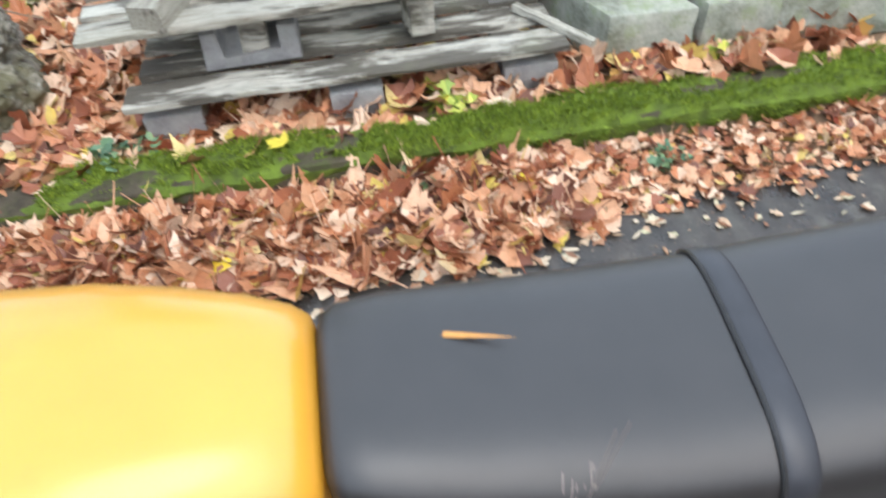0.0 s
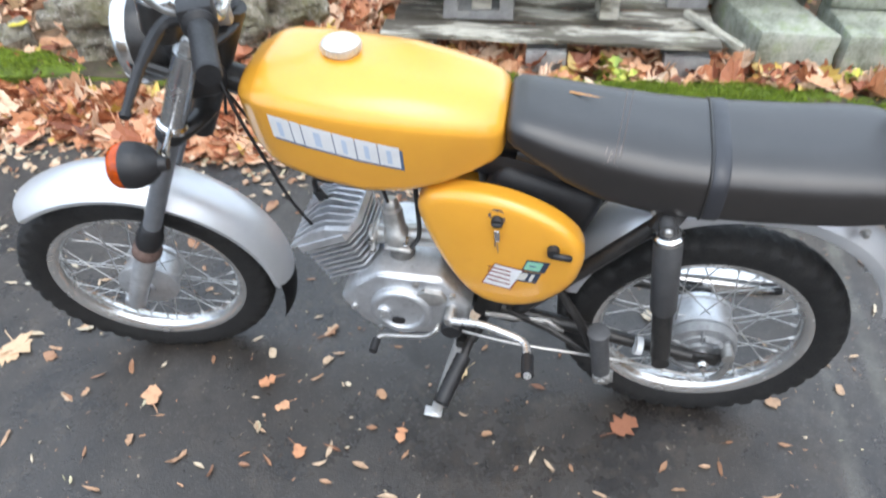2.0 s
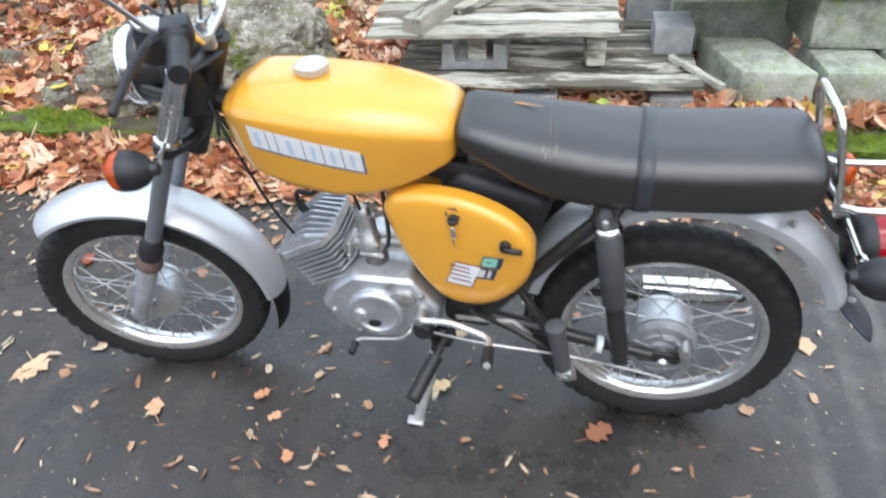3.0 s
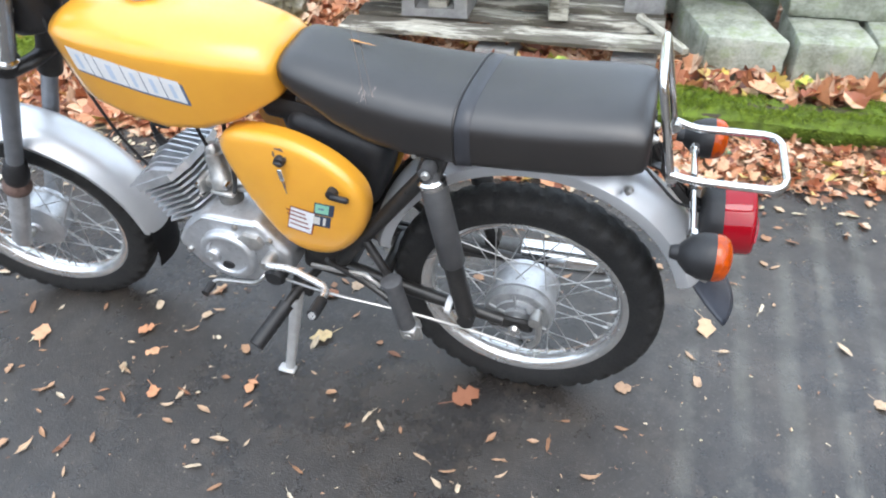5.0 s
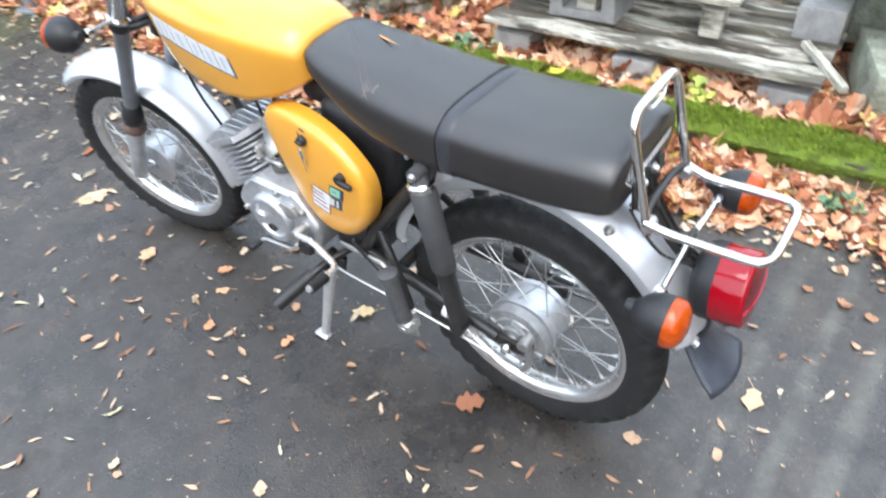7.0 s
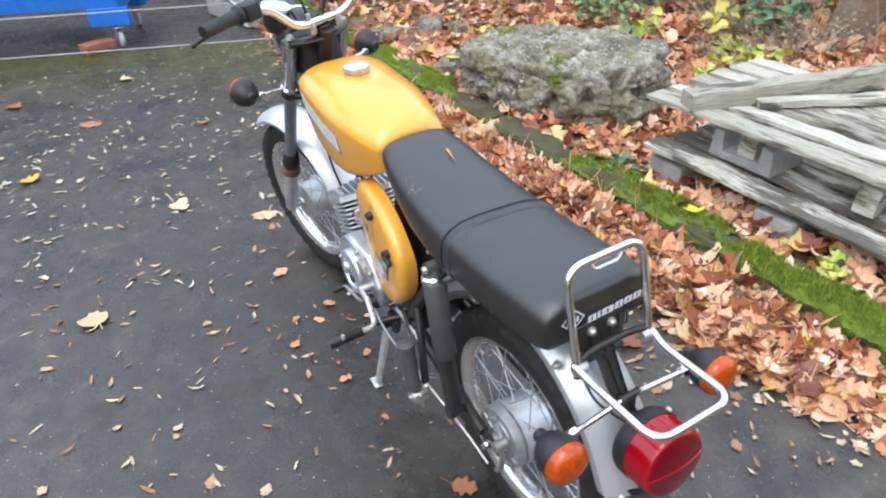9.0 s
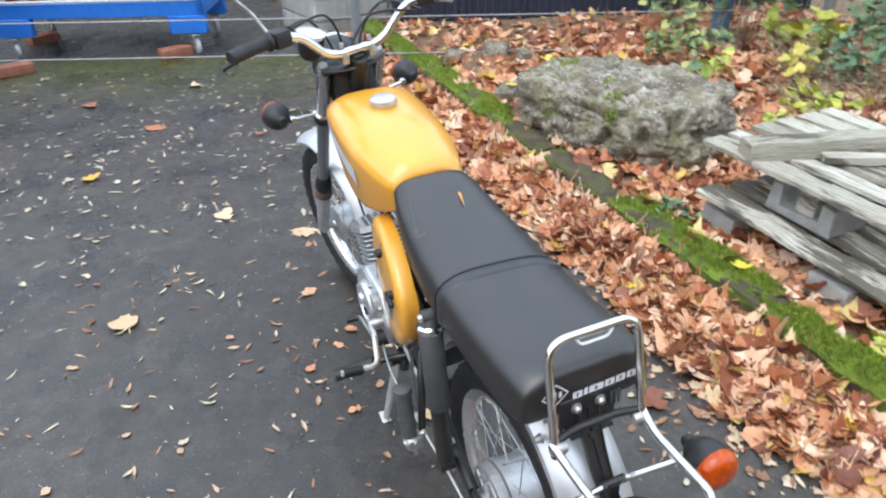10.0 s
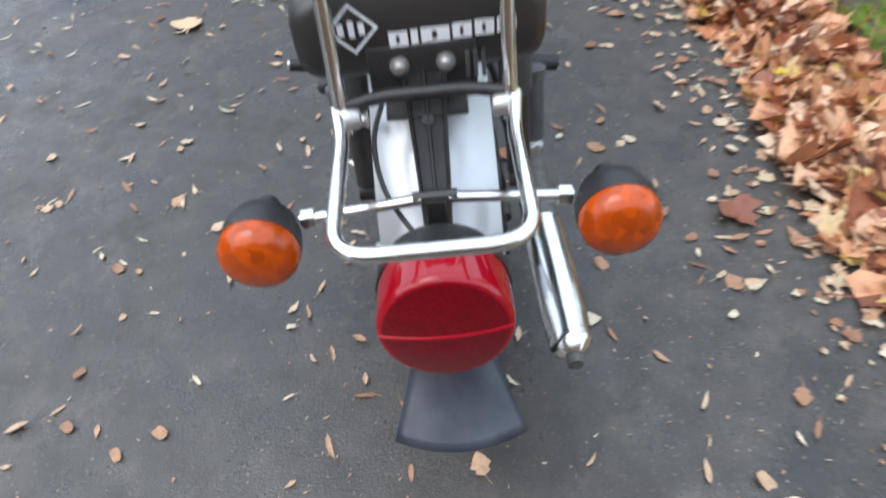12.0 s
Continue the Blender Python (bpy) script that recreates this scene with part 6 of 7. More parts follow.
    box(bm, (0.052, 0.052, 0.010), pose(0.005, -0.045, 0.498, 0, 4, 0), 0.003)
    box(bm, (0.010, 0.060, 0.046), pose(-0.045, -0.038, 0.500, 0, 6, 0), 0.003)
    carb = part("carburettor", bm, STEEL, MOPED, "grey zinc carburettor", angle=50)
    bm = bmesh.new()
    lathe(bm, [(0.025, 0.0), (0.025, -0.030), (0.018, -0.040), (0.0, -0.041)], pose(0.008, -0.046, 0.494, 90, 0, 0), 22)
    part("float_bowl", bm, DIRTY_SHADE_ALLOY, carb, "dark float bowl")
    for x, y, z in ((-0.046, -0.068, 0.515), (-0.046, -0.066, 0.488), (0.022, -0.068, 0.52)):
        bm = bmesh.new()
        lathe(bm, [(0.0, -0.006), (0.005, -0.005), (0.006, 0.0), (0.006, 0.01)], pose(x, y, z), 8)
        part("screw", bm, CHROME, carb, "bright screw")
    bm = bmesh.new()
    tube(bm, curve_points([(-0.010, -0.045, 0.598), (-0.018, -0.046, 0.64), (-0.03, -0.04, 0.69)], 5), 0.0035, 7)
    tube(bm, curve_points([(0.03, -0.06, 0.50), (0.05, -0.07, 0.55), (0.045, -0.05, 0.63), (0.04, -0.03, 0.70)], 5), 0.0045, 7)
    part("fuel_hose", bm, PLASTIC, carb, "black hose and throttle cable")
    bm = bmesh.new()
    tube(bm, curve_points([(0.085, -0.035, 0.512), (0.13, -0.03, 0.535), (0.19, -0.01, 0.575)], 4), 0.024, 12)
    part("intake_hose", bm, PLASTIC, MOPED)
    # exhaust on the far side
    bm = bmesh.new()
    tube(bm, curve_points([(-0.06, 0.03, 0.44), (-0.12, 0.06, 0.40), (-0.13, 0.10, 0.33), (-0.04, 0.125, 0.285), (0.10, 0.135, 0.268), (0.24, 0.145, 0.262)], 6), 0.0145, 12)
    pipe = part("exhaust_pipe", bm, CHROME, MOPED, "chrome exhaust pipe")
    bm = bmesh.new()
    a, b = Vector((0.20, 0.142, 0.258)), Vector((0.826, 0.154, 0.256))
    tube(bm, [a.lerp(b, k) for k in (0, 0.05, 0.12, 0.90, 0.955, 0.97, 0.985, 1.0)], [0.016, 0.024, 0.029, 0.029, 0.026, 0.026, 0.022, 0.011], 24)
    part("silencer", bm, DIRTY_SHADE_ALLOY, pipe, "dark alloy silencer front", angle=35)
    bm = bmesh.new()
    tube(bm, [a.lerp(b, k) for k in (0.60, 0.605, 0.90, 0.955, 0.97, 0.985, 1.0)], [0.029, 0.0318, 0.0318, 0.029, 0.030, 0.025, 0.013], 24)
    part("silencer_sleeve", bm, CHROME, pipe, "chrome silencer end", angle=35)
    bm = bmesh.new()
    tube(bm, [b - Vector((0.02, 0, 0)), b + Vector((0.014, 0, 0))], 0.0105, 14)
    part("tail_pipe", bm, DIRTY_SHADE_ALLOY, pipe, "sooty tail pipe")


def build_pedals():
    bm = bmesh.new()
    tube(bm, rounded([(0.112, -0.118, 0.392), (0.112, -0.142, 0.392), (0.175, -0.150, 0.404), (0.262, -0.172, 0.392), (0.268, -0.258, 0.408)], 0.022), 0.0072, 10)
    kick = part("kick_starter", bm, SATIN, MOPED, "chrome kick starter lever")
    bm = bmesh.new()
    lathe(bm, [(0.0, -0.030), (0.010, -0.029), (0.0125, -0.02), (0.0125, 0.01)], pose(0.112, -0.117, 0.390), 18)
    part("clamp_boss", bm, STEEL, kick, "dull zinc clamp boss")
    bm = bmesh.new()
    tube(bm, [(0.2655, -0.210, 0.399), (0.2675, -0.254, 0.4065)], 0.0115, 12)
    part("rubber_sleeve", bm, PLASTIC, kick, "grey-black rubber sleeve")
    bm = bmesh.new()
    tube(bm, rounded([(0.084, -0.105, 0.336), (0.082, -0.124, 0.334), (0.062, -0.128, 0.314), (-0.030, -0.130, 0.306), (-0.040, -0.134, 0.302), (-0.042, -0.160, 0.300)], 0.014), 0.0046, 10)
    gear = part("gear_lever", bm, STEEL, MOPED, "zinc gear lever")
    bm = bmesh.new()
    tube(bm, [(-0.041, -0.138, 0.301), (-0.043, -0.168, 0.299)], 0.0082, 12)
    part("rubber_sleeve", bm, PLASTIC, gear)
    for s in (-1, 1):
        bm = bmesh.new()
        tube(bm, [(0.175, s * 0.05, 0.31), (0.148, s * 0.12, 0.300), (0.136, s * 0.16, 0.288)], 0.009, 10)
        peg = part("footrest", bm, BLACK, MOPED, "black rider's footrest")
        bm = bmesh.new()
        a, b = Vector((0.139, s * 0.150, 0.291)), Vector((0.106, s * 0.243, 0.258))
        tube(bm, [a.lerp(b, k / 14) for k in range(15)], [0.0165 - (0.0015 if k % 2 else 0) for k in range(15)], 14)
        part("rubber_sleeve", bm, PLASTIC, peg, "black ribbed footrest rubber")
        bm = bmesh.new()
        a, b = Vector((0.408, s * 0.158, 0.305)), Vector((0.388, s * 0.158, 0.430))
        tube(bm, [a.lerp(b, k) for k in (0, 0.02, 0.5, 0.86, 0.88, 0.9, 0.98, 1.0)], [0.015, 0.0175, 0.0175, 0.0175, 0.017, 0.0205, 0.0205, 0.016], 18)
        rear_peg = part("passenger_footrest", bm, PEGRUBBER, MOPED, "grey rubber passenger footrest folded up")
        bm = bmesh.new()
        box(bm, (0.034, 0.04, 0.030), pose(0.411, s * 0.150, 0.288, 0, -8, 0), 0.005)
        plate(bm, [(0.395, 0.318), (0.432, 0.300), (0.436, 0.268), (0.412, 0.258), (0.398, 0.280)], s * 0.150, s * 0.156, 0.002)
        tube(bm, [(0.408, s * 0.12, 0.298), (0.411, s * 0.172, 0.285)], 0.008, 8)
        part("hinge", bm, STEEL, rear_peg, "zinc hinge fork")
    # side stand with a flattened foot
    bm = bmesh.new()
    a, b = Vector((0.128, -0.088, 0.262)), Vector((0.066, -0.118, 0.012))
    rows = []
    for k in range(9):
        u = k / 8
        c = a.lerp(b, u)
        w, t = 0.0165 - 0.004 * u, 0.011 - 0.002 * u
        rows.append([c + Vector((math.cos(q) * w, math.sin(q) * t, 0)) for q in (2 * math.pi * j / 12 for j in range(12))])
    loft(bm, rows)
    box(bm, (0.042, 0.026, 0.008), pose(0.060, -0.121, 0.0085, -4, 6, 0), 0.003)
    stand = part("side_stand", bm, STANDMETAL, MOPED, "dull silver side stand")
    bm = bmesh.new()
    tube(bm, [(0.128, -0.105, 0.265), (0.128, -0.07, 0.265)], 0.012, 12)
    box(bm, (0.05, 0.02, 0.05), pose(0.14, -0.075, 0.275, 0, 20, 0), 0.005)
    part("pivot", bm, BLACK, stand)


def build_rack():
    bm = bmesh.new()
    w = 0.074
    hoop = rounded([(0.842, -w, 0.660), (0.836, -w, 0.690), (0.802, -w, 0.840), (0.802, w, 0.840), (0.836, w, 0.690), (0.842, w, 0.660)], 0.034, 7)
    tube(bm, hoop, 0.0068, 12)
    rail = part("grab_rail", bm, CHROME, MOPED, "chrome grab rail behind the seat")
    bm = bmesh.new()
    tube(bm, rounded([(0.8055, -0.030, 0.836), (0.8070, -0.022, 0.824), (0.8070, 0.022, 0.824), (0.8055, 0.030, 0.836)], 0.006), 0.0022, 8)
    part("tab", bm, WHITE, rail, "small pale wire loop")
    bm = bmesh.new()
    v = 0.074
    shelf = rounded([(0.836, -w - 0.004, 0.682), (0.872, -v + 0.001, 0.671), (1.006, -v, 0.672), (1.006, v, 0.672), (0.872, v - 0.001, 0.671), (0.836, w + 0.004, 0.682)], 0.034, 7)
    tube(bm, shelf, 0.0065, 12)
    rack = part("luggage_rack", bm, CHROME, MOPED, "chrome tubular rear carrier")
    for s in (-1, 1):
        bm = bmesh.new()
        lathe(bm, [(0.0, -0.012), (0.008, -0.012), (0.010, -0.008), (0.010, 0.008), (0.008, 0.012), (0.0, 0.012)], pose(0.842, s * 0.070, 0.676), 12)
        part("bolt", bm, STEEL, rack)
    bm = bmesh.new()
    tube(bm, [(0.838, -0.078, 0.684), (0.831, -0.05, 0.686), (0.829, -0.03, 0.687), (0.829, 0.03, 0.687), (0.831, 0.05, 0.686), (0.838, 0.078, 0.684)], 0.0062, 10)
    box(bm, (0.030, 0.075, 0.004), pose(0.812, 0, 0.664, 0, 20, 0), 0.001)
    box(bm, (0.004, 0.096, 0.050), pose(0.8055, 0.0, 0.694, 0, -6, 0), 0.001)
    brace = part("rear_bracket", bm, BLACK, MOPED, "black steel bracket with two bolts")
    for y in (0.040, 0.047, 0.054):
        bm = bmesh.new()
        box(bm, (0.003, 0.0035, 0.024), pose(0.809, y, 0.698, 0, -6, 0))
        part("stripe", bm, SHOCKGREY, brace, "grey stripe")
    for y in (-0.020, 0.021):
        bm = bmesh.new()
        lathe(bm, [(0.0, -0.007), (0.0045, -0.006), (0.0062, -0.003), (0.0066, 0.0), (0.0088, 0.0005), (0.0088, 0.003)], pose(0.8095, y, 0.702, 0, 0, 90), 14)
        part("bolt", bm, STEEL, brace, "domed zinc bolt")


RIMMETAL = surface("rim_alloy", (0.66, 0.66, 0.65), (0.76, 0.76, 0.75), (0.18, 0.30), metal=0.9, scale=20, fine=25, bump=0.0)
FORKSILVER = surface("fork_sleeve", (0.46, 0.47, 0.48), (0.54, 0.55, 0.56), (0.2, 0.30), fine=25, bump=0.0, metal=0.9, scale=30)
CAPMETAL = surface("cap_metal", (0.66, 0.65, 0.62), (0.76, 0.75, 0.72), (0.28, 0.42), metal=0.7, scale=60)
DULLALLOY = surface("dull_cast_alloy", (0.30, 0.31, 0.32), (0.44, 0.45, 0.46), (0.45, 0.62), metal=0.6, scale=45, fine=350, bump=0.3, dirt=((0.12, 0.11, 0.10), 0.45))
FINS = surface("fin_alloy", (0.52, 0.54, 0.57), (0.70, 0.72, 0.75), (0.32, 0.5), metal=0.8, scale=60, dirt=((0.2, 0.18, 0.16), 0.3))
# for dark or sooty parts, and for shade painted between the cooling fins
DIRTY_SHADE_ALLOY = surface("dirty_shade_alloy", (0.10, 0.095, 0.09), (0.18, 0.175, 0.165), (0.5, 0.7), metal=0.5, scale=60)
MIRROR = surface("mirror_silver", (0.88, 0.88, 0.88), (0.90, 0.90, 0.90), (0.02, 0.04), metal=1.0, bump=0)
SATIN = surface("satin_chrome", (0.82, 0.82, 0.82), (0.88, 0.88, 0.88), (0.24, 0.34), metal=0.75, scale=40, bump=0.0)
ICE = surface("ice_blue_sticker", (0.44, 0.54, 0.68), (0.54, 0.62, 0.73), (0.3, 0.45), scale=60, bump=0.02)
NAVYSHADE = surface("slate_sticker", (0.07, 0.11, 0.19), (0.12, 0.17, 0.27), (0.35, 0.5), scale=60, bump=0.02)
PALEBAR = surface("pale_bar", (0.55, 0.54, 0.50), (0.62, 0.61, 0.57), (0.4, 0.5), scale=40, bump=0.02)
SCUFF = surface("scuff", (0.24, 0.19, 0.17), (0.34, 0.28, 0.25), (0.6, 0.8), scale=200, bump=0.0)
PEGRUBBER = surface("grey_rubber", (0.055, 0.055, 0.058), (0.085, 0.085, 0.087), (0.45, 0.65), scale=60)
STANDMETAL = surface("stand_metal", (0.58, 0.58, 0.58), (0.70, 0.70, 0.69), (0.35, 0.5), metal=0.6, scale=60, dirt=((0.2, 0.15, 0.1), 0.3))

for build in (build_frame, build_wheels, build_guards, build_fork, build_controls, build_tank, build_seat, build_side_covers, build_engine, build_pedals, build_lights, build_rack):
    build()


# ---- loose leaves on the lane ----
def lane_leaves():
    """Single maple leaves where they lie, then a scatter of slim leaflets."""
    rnd = random.Random(21)
    kinds = {"brown": LEAF, "yellow": AMBER_LEAF, "pale": PALE_LEAF, "red": RED_LEAF}
    spots = (("pale", -0.70, -0.80, 0.15), ("pale", -1.31, -0.40, 0.14), ("pale", -1.06, -0.13, 0.12), ("brown", -0.62, -0.18, 0.10), ("pale", -1.04, -0.10, 0.11), ("red", 0.50, -0.085, 0.095), ("pale", 1.02, 0.27, 0.085), ("brown", 0.10, -0.005, 0.085), ("brown", 0.32, 0.62, 0.13), ("yellow", -1.96, -0.96, 0.12), ("red", -3.07, -1.0, 0.13), ("brown", -2.54, -0.63, 0.13), ("pale", -3.2, -0.35, 0.13), ("red", -2.2, -0.1, 0.08), ("brown", -0.36, -0.10, 0.07), ("brown", -0.30, -0.16, 0.06), ("brown", 0.0, -0.19, 0.055), ("red", 0.06, 0.14, 0.06), ("brown", -0.22, -0.27, 0.06), ("brown", -1.35, 0.05, 0.10), ("pale", -1.5, 0.25, 0.10), ("brown", -1.2, 0.35, 0.09))
    for kind, x, y, size in spots:
        ob = new("maple_leaf", leaf_mesh("maple_leaf", "maple" if size > 0.1 else "oak", size * 0.74, rnd.randint(0, 999), kinds[kind], 0.38))
        ob.matrix_world = pose(x, y, 0.006, rnd.gauss(0, 3), rnd.gauss(0, 3), rnd.uniform(0, 360))
        tagged(ob, {"brown": "curled brown maple leaf lying on the asphalt", "yellow": "amber yellow maple leaf lying on the asphalt", "pale": "pale tan maple leaf lying on the asphalt", "red": "rust-red fallen leaf lying on the asphalt"}[kind], "leaf", group="leaves on the lane")
    meshes = [leaf_mesh("leaflet", ("leaflet", "leaflet", "oak")[i % 3], rnd.uniform(0.032, 0.048), 70 + i, LEAFLET_ONE, 0.85, rnd.random() < 0.4) for i in range(10)]
    scatter = thing("leaflets", "scattered tan and brown leaflets on the damp asphalt", "leaves", kind="stuff")
    for _ in range(230):
        x, y = rnd.triangular(-1.3, 1.6, 0.2), rnd.uniform(-1.0, 0.72)
        ob = new("leaflet", rnd.choice(meshes))
        ob.parent = scatter
        ob.matrix_basis = pose(x, y, 0.004, rnd.gauss(0, 6), rnd.gauss(0, 6), rnd.uniform(0, 360)) @ Matrix.Scale(rnd.uniform(0.5, 1.05), 4)
    bm, far = bmesh.new(), bmesh.new()
    for k in range(2900):
        if k < 1400:
            x, y = rnd.triangular(-4.2, 0.4, -2.2), rnd.uniform(-2.6, 0.95)
            size = rnd.uniform(0.018, 0.054)
        else:
            x, y = rnd.uniform(-1.4, 1.8), rnd.uniform(-1.2, 0.85)
            size = rnd.uniform(0.003, 0.013)
        leaf_into(far if x < -1.0 else bm, "oak" if k % 5 == 0 else "leaflet", size, pose(x, y, 0.003, rnd.gauss(0, 6), rnd.gauss(0, 6), rnd.uniform(0, 360)) @ Matrix.Diagonal((rnd.uniform(0.45, 0.95), 1, 1, 1)), rnd, 0.9, False)
    for _ in range(1000):
        x = rnd.uniform(-3.5, 2.2)
        if x > 0.7 and rnd.random() < 0.55:
            continue
        y = kerb_y(x) - drift_edge(x) - rnd.triangular(-0.06, 0.28, 0.0)
        leaf_into(bm, rnd.choice(["leaflet", "oak", "maple"]), rnd.uniform(0.010, 0.046), pose(x, y, 0.004, rnd.gauss(0, 8), rnd.gauss(0, 8), rnd.uniform(0, 360)), rnd, 0.5, False)
    rest = part("leaflet_layer", far, CREAMLEAF, scatter, smooth=False)
    rest["kind"] = "stuff"
    rest = part("leaflet_layer", bm, LEAFLET, scatter, smooth=False)
    rest["kind"] = "stuff"
    # a stray slim leaf on the seat, yellow leaves on the kerb, sprigs
    ob = new("seat_leaf", leaf_mesh("seat_leaf", "leaflet", 0.056, 9, YELLOW_BROWN, 0.1, False))
    ob.matrix_world = pose(0.304, 0.007, 0.8040, 1, 4, 78) @ Matrix.Diagonal((0.36, 1.8, 1, 1))
    tagged(ob, "slim orange-brown leaf lying on the black seat", "leaf")
    for x, y, z, size in ((-0.013, 1.205, 0.130, 0.065), (-2.9, 1.12, 0.13, 0.06), (-0.15, 0.86, 0.05, 0.06), (0.62, 1.01, 0.06, 0.05), (-1.95, 1.32, 0.16, 0.08)):
        ob = new("yellow_leaf", leaf_mesh("yellow_leaf", "maple", size, rnd.randint(0, 999), YELLOW_LEAF, 0.3))
        ob.matrix_world = pose(x, y, z, rnd.gauss(-8, 8), rnd.gauss(0, 8), rnd.uniform(0, 360))
        tagged(ob, "bright yellow maple leaf by the mossy kerb", "leaf", group="yellow leaves")


PALE_LEAF = leaf_material("pale_leaf", [(0.0, (0.58, 0.38, 0.22)), (1.0, (0.68, 0.50, 0.34))], spots=0.3)
AMBER_LEAF = leaf_material("amber_leaf", [(0.0, (0.66, 0.34, 0.05)), (1.0, (0.66, 0.38, 0.06))], spots=0.4)
RED_LEAF = leaf_material("red_leaf", [(0.0, (0.30, 0.12, 0.065)), (1.0, (0.38, 0.17, 0.09))], spots=0.4)
YELLOW_BROWN = leaf_material("slim_leaf", [(0.0, (0.66, 0.30, 0.07)), (1.0, (0.66, 0.30, 0.07))], spots=0.2)
LEAFLET_ONE = leaf_material("single_leaflet", [(0.0, (0.20, 0.09, 0.05)), (0.4, (0.40, 0.22, 0.12)), (0.75, (0.54, 0.39, 0.26)), (1.0, (0.64, 0.56, 0.42))], spots=0.55)
lane_leaves()


# ---- plants behind the kerb ----
def plant(name, label, at, count, spread, size, seed, tall=0.3, kind="maple", material=None, category="shrub", root_at=0.15):
    rnd = random.Random(seed)
    ob = thing(name, label, category, pose(*at))
    bm = bmesh.new()
    leaves = bmesh.new()
    for _ in range(count):
        a, r = rnd.uniform(0, 6.28), spread * rnd.random() ** 0.6
        h = tall * rnd.uniform(0.35, 1.0)
        tip = Vector((r * math.cos(a), r * math.sin(a), h))
        root = Vector((root_at * tip.x + rnd.gauss(0, 0.02), root_at * tip.y + rnd.gauss(0, 0.02), -0.02))
        mid = root.lerp(tip, 0.6) + Vector((rnd.gauss(0, 0.02), rnd.gauss(0, 0.02), 0.08 * tall))
        line = curve_points([root, mid, tip], 3)
        tube(bm, line, [0.0016 * (1 - 0.6 * i / len(line)) * (1 + 0.6 * tall) for i in range(len(line))], 4)
        for q in range(rnd.randint(4, 7)):
            p = mid.lerp(tip, rnd.uniform(0.1, 1.05)) + Vector((rnd.gauss(0, size * 0.4), rnd.gauss(0, size * 0.4), rnd.gauss(0, size * 0.3)))
            m = Matrix.Translation(p) @ Euler((rnd.gauss(0.3, 0.5), rnd.gauss(0, 0.5), rnd.uniform(0, 6.28))).to_matrix().to_4x4()
            leaf_into(leaves, kind, size * rnd.uniform(0.6, 1.2), m, rnd, 0.35, False)
    part("stem", bm, TWIG, ob)
    crown = part("foliage", leaves, material or GREEN_LEAF, ob, smooth=False)
    crown["kind"] = "stuff"
    return ob


def build_plants():
    plant("bramble", "pale green bramble with toothed leaves behind the boulder", (-1.95, 2.45, 0.1), 26, 0.34, 0.075, 1, 0.30, "oak")
    plant("bramble", "green leafy bramble by the navy wall", (-2.55, 2.95, 0.1), 30, 0.40, 0.075, 2, 0.45, "oak")
    plant("ivy", "dark green ivy hanging behind the boulder", (-2.05, 3.15, 0.1), 44, 0.34, 0.075, 3, 1.0, "maple", IVY, root_at=0.9)
    plant("shrub", "yellow-green maple sapling with large leaves", (-1.42, 2.25, 0.08), 4, 0.13, 0.085, 4, 0.42, "maple", LIME)
    plant("shrub", "small lime green sapling among the dead leaves", (-0.95, 2.62, 0.08), 7, 0.22, 0.075, 5, 0.16, "maple", LIME)
    plant("shrub", "small lime green seedling on the leafy bank", (-1.20, 2.72, 0.08), 5, 0.16, 0.065, 15, 0.14, "oak", LIME)
    plant("shrub", "yellow leafed sapling on the bank", (-1.75, 3.35, 0.08), 8, 0.28, 0.11, 6, 0.45, "maple", LIME)
    plant("shrub", "green undergrowth near the tree trunk", (-1.42, 3.62, 0.1), 34, 0.30, 0.08, 7, 0.55, "oak", IVY)
    plant("shrub", "yellow and green thicket at the back", (-1.75, 4.6, 0.1), 80, 0.9, 0.10, 16, 1.0, "maple", LIME, root_at=0.9)
    plant("shrub", "tall green thicket behind the tree", (-0.3, 4.7, 0.1), 70, 0.9, 0.10, 17, 1.1, "oak", root_at=0.9)
    plant("dry_grass", "dry straw-coloured grass stalks on the bank", (-1.35, 3.05, 0.08), 130, 0.42, 0.024, 18, 0.32, "leaflet", STRAW, "grass")
    plant("dry_grass", "dry grass and thin stalks by the tree", (-0.95, 3.1, 0.08), 110, 0.40, 0.024, 19, 0.28, "leaflet", STRAW, "grass")
    plant("sprig", "small green sprig between pallet and kerb", (0.45, 1.32, 0.09), 8, 0.09, 0.045, 8, 0.05, "maple", LIME, "plant")
    plant("sprig", "small yellow-green sapling beside the concrete blocks", (1.31, 1.38, 0.09), 5, 0.05, 0.038, 9, 0.06, "maple", LIME, "plant")
    plant("sprig", "dark green seedling by the kerb", (-0.42, 1.27, 0.09), 9, 0.08, 0.045, 10, 0.05, "oak", IVY, "plant")
    plant("sprig", "bluish green seedling among the dead leaves", (0.36, 1.075, 0.03), 7, 0.04, 0.03, 11, 0.045, "oak", IVY, "plant")
    plant("sprig", "green seedling among the dead leaves", (1.02, 1.02, 0.03), 6, 0.045, 0.03, 12, 0.04, "oak", IVY, "plant")
    plant("shrub", "sapling with a few broad yellow leaves", (-1.36, 2.85, 0.08), 3, 0.14, 0.095, 20, 0.30, "maple", YELLOWING)
    plant("shrub", "low pale green seedling by the pallets", (-0.99, 2.30, 0.08), 6, 0.10, 0.06, 21, 0.10, "maple", LIME)
    plant("shrub", "dark green bush beside the tree trunk", (-1.22, 3.12, 0.08), 30, 0.24, 0.07, 22, 0.42, "oak", IVY)
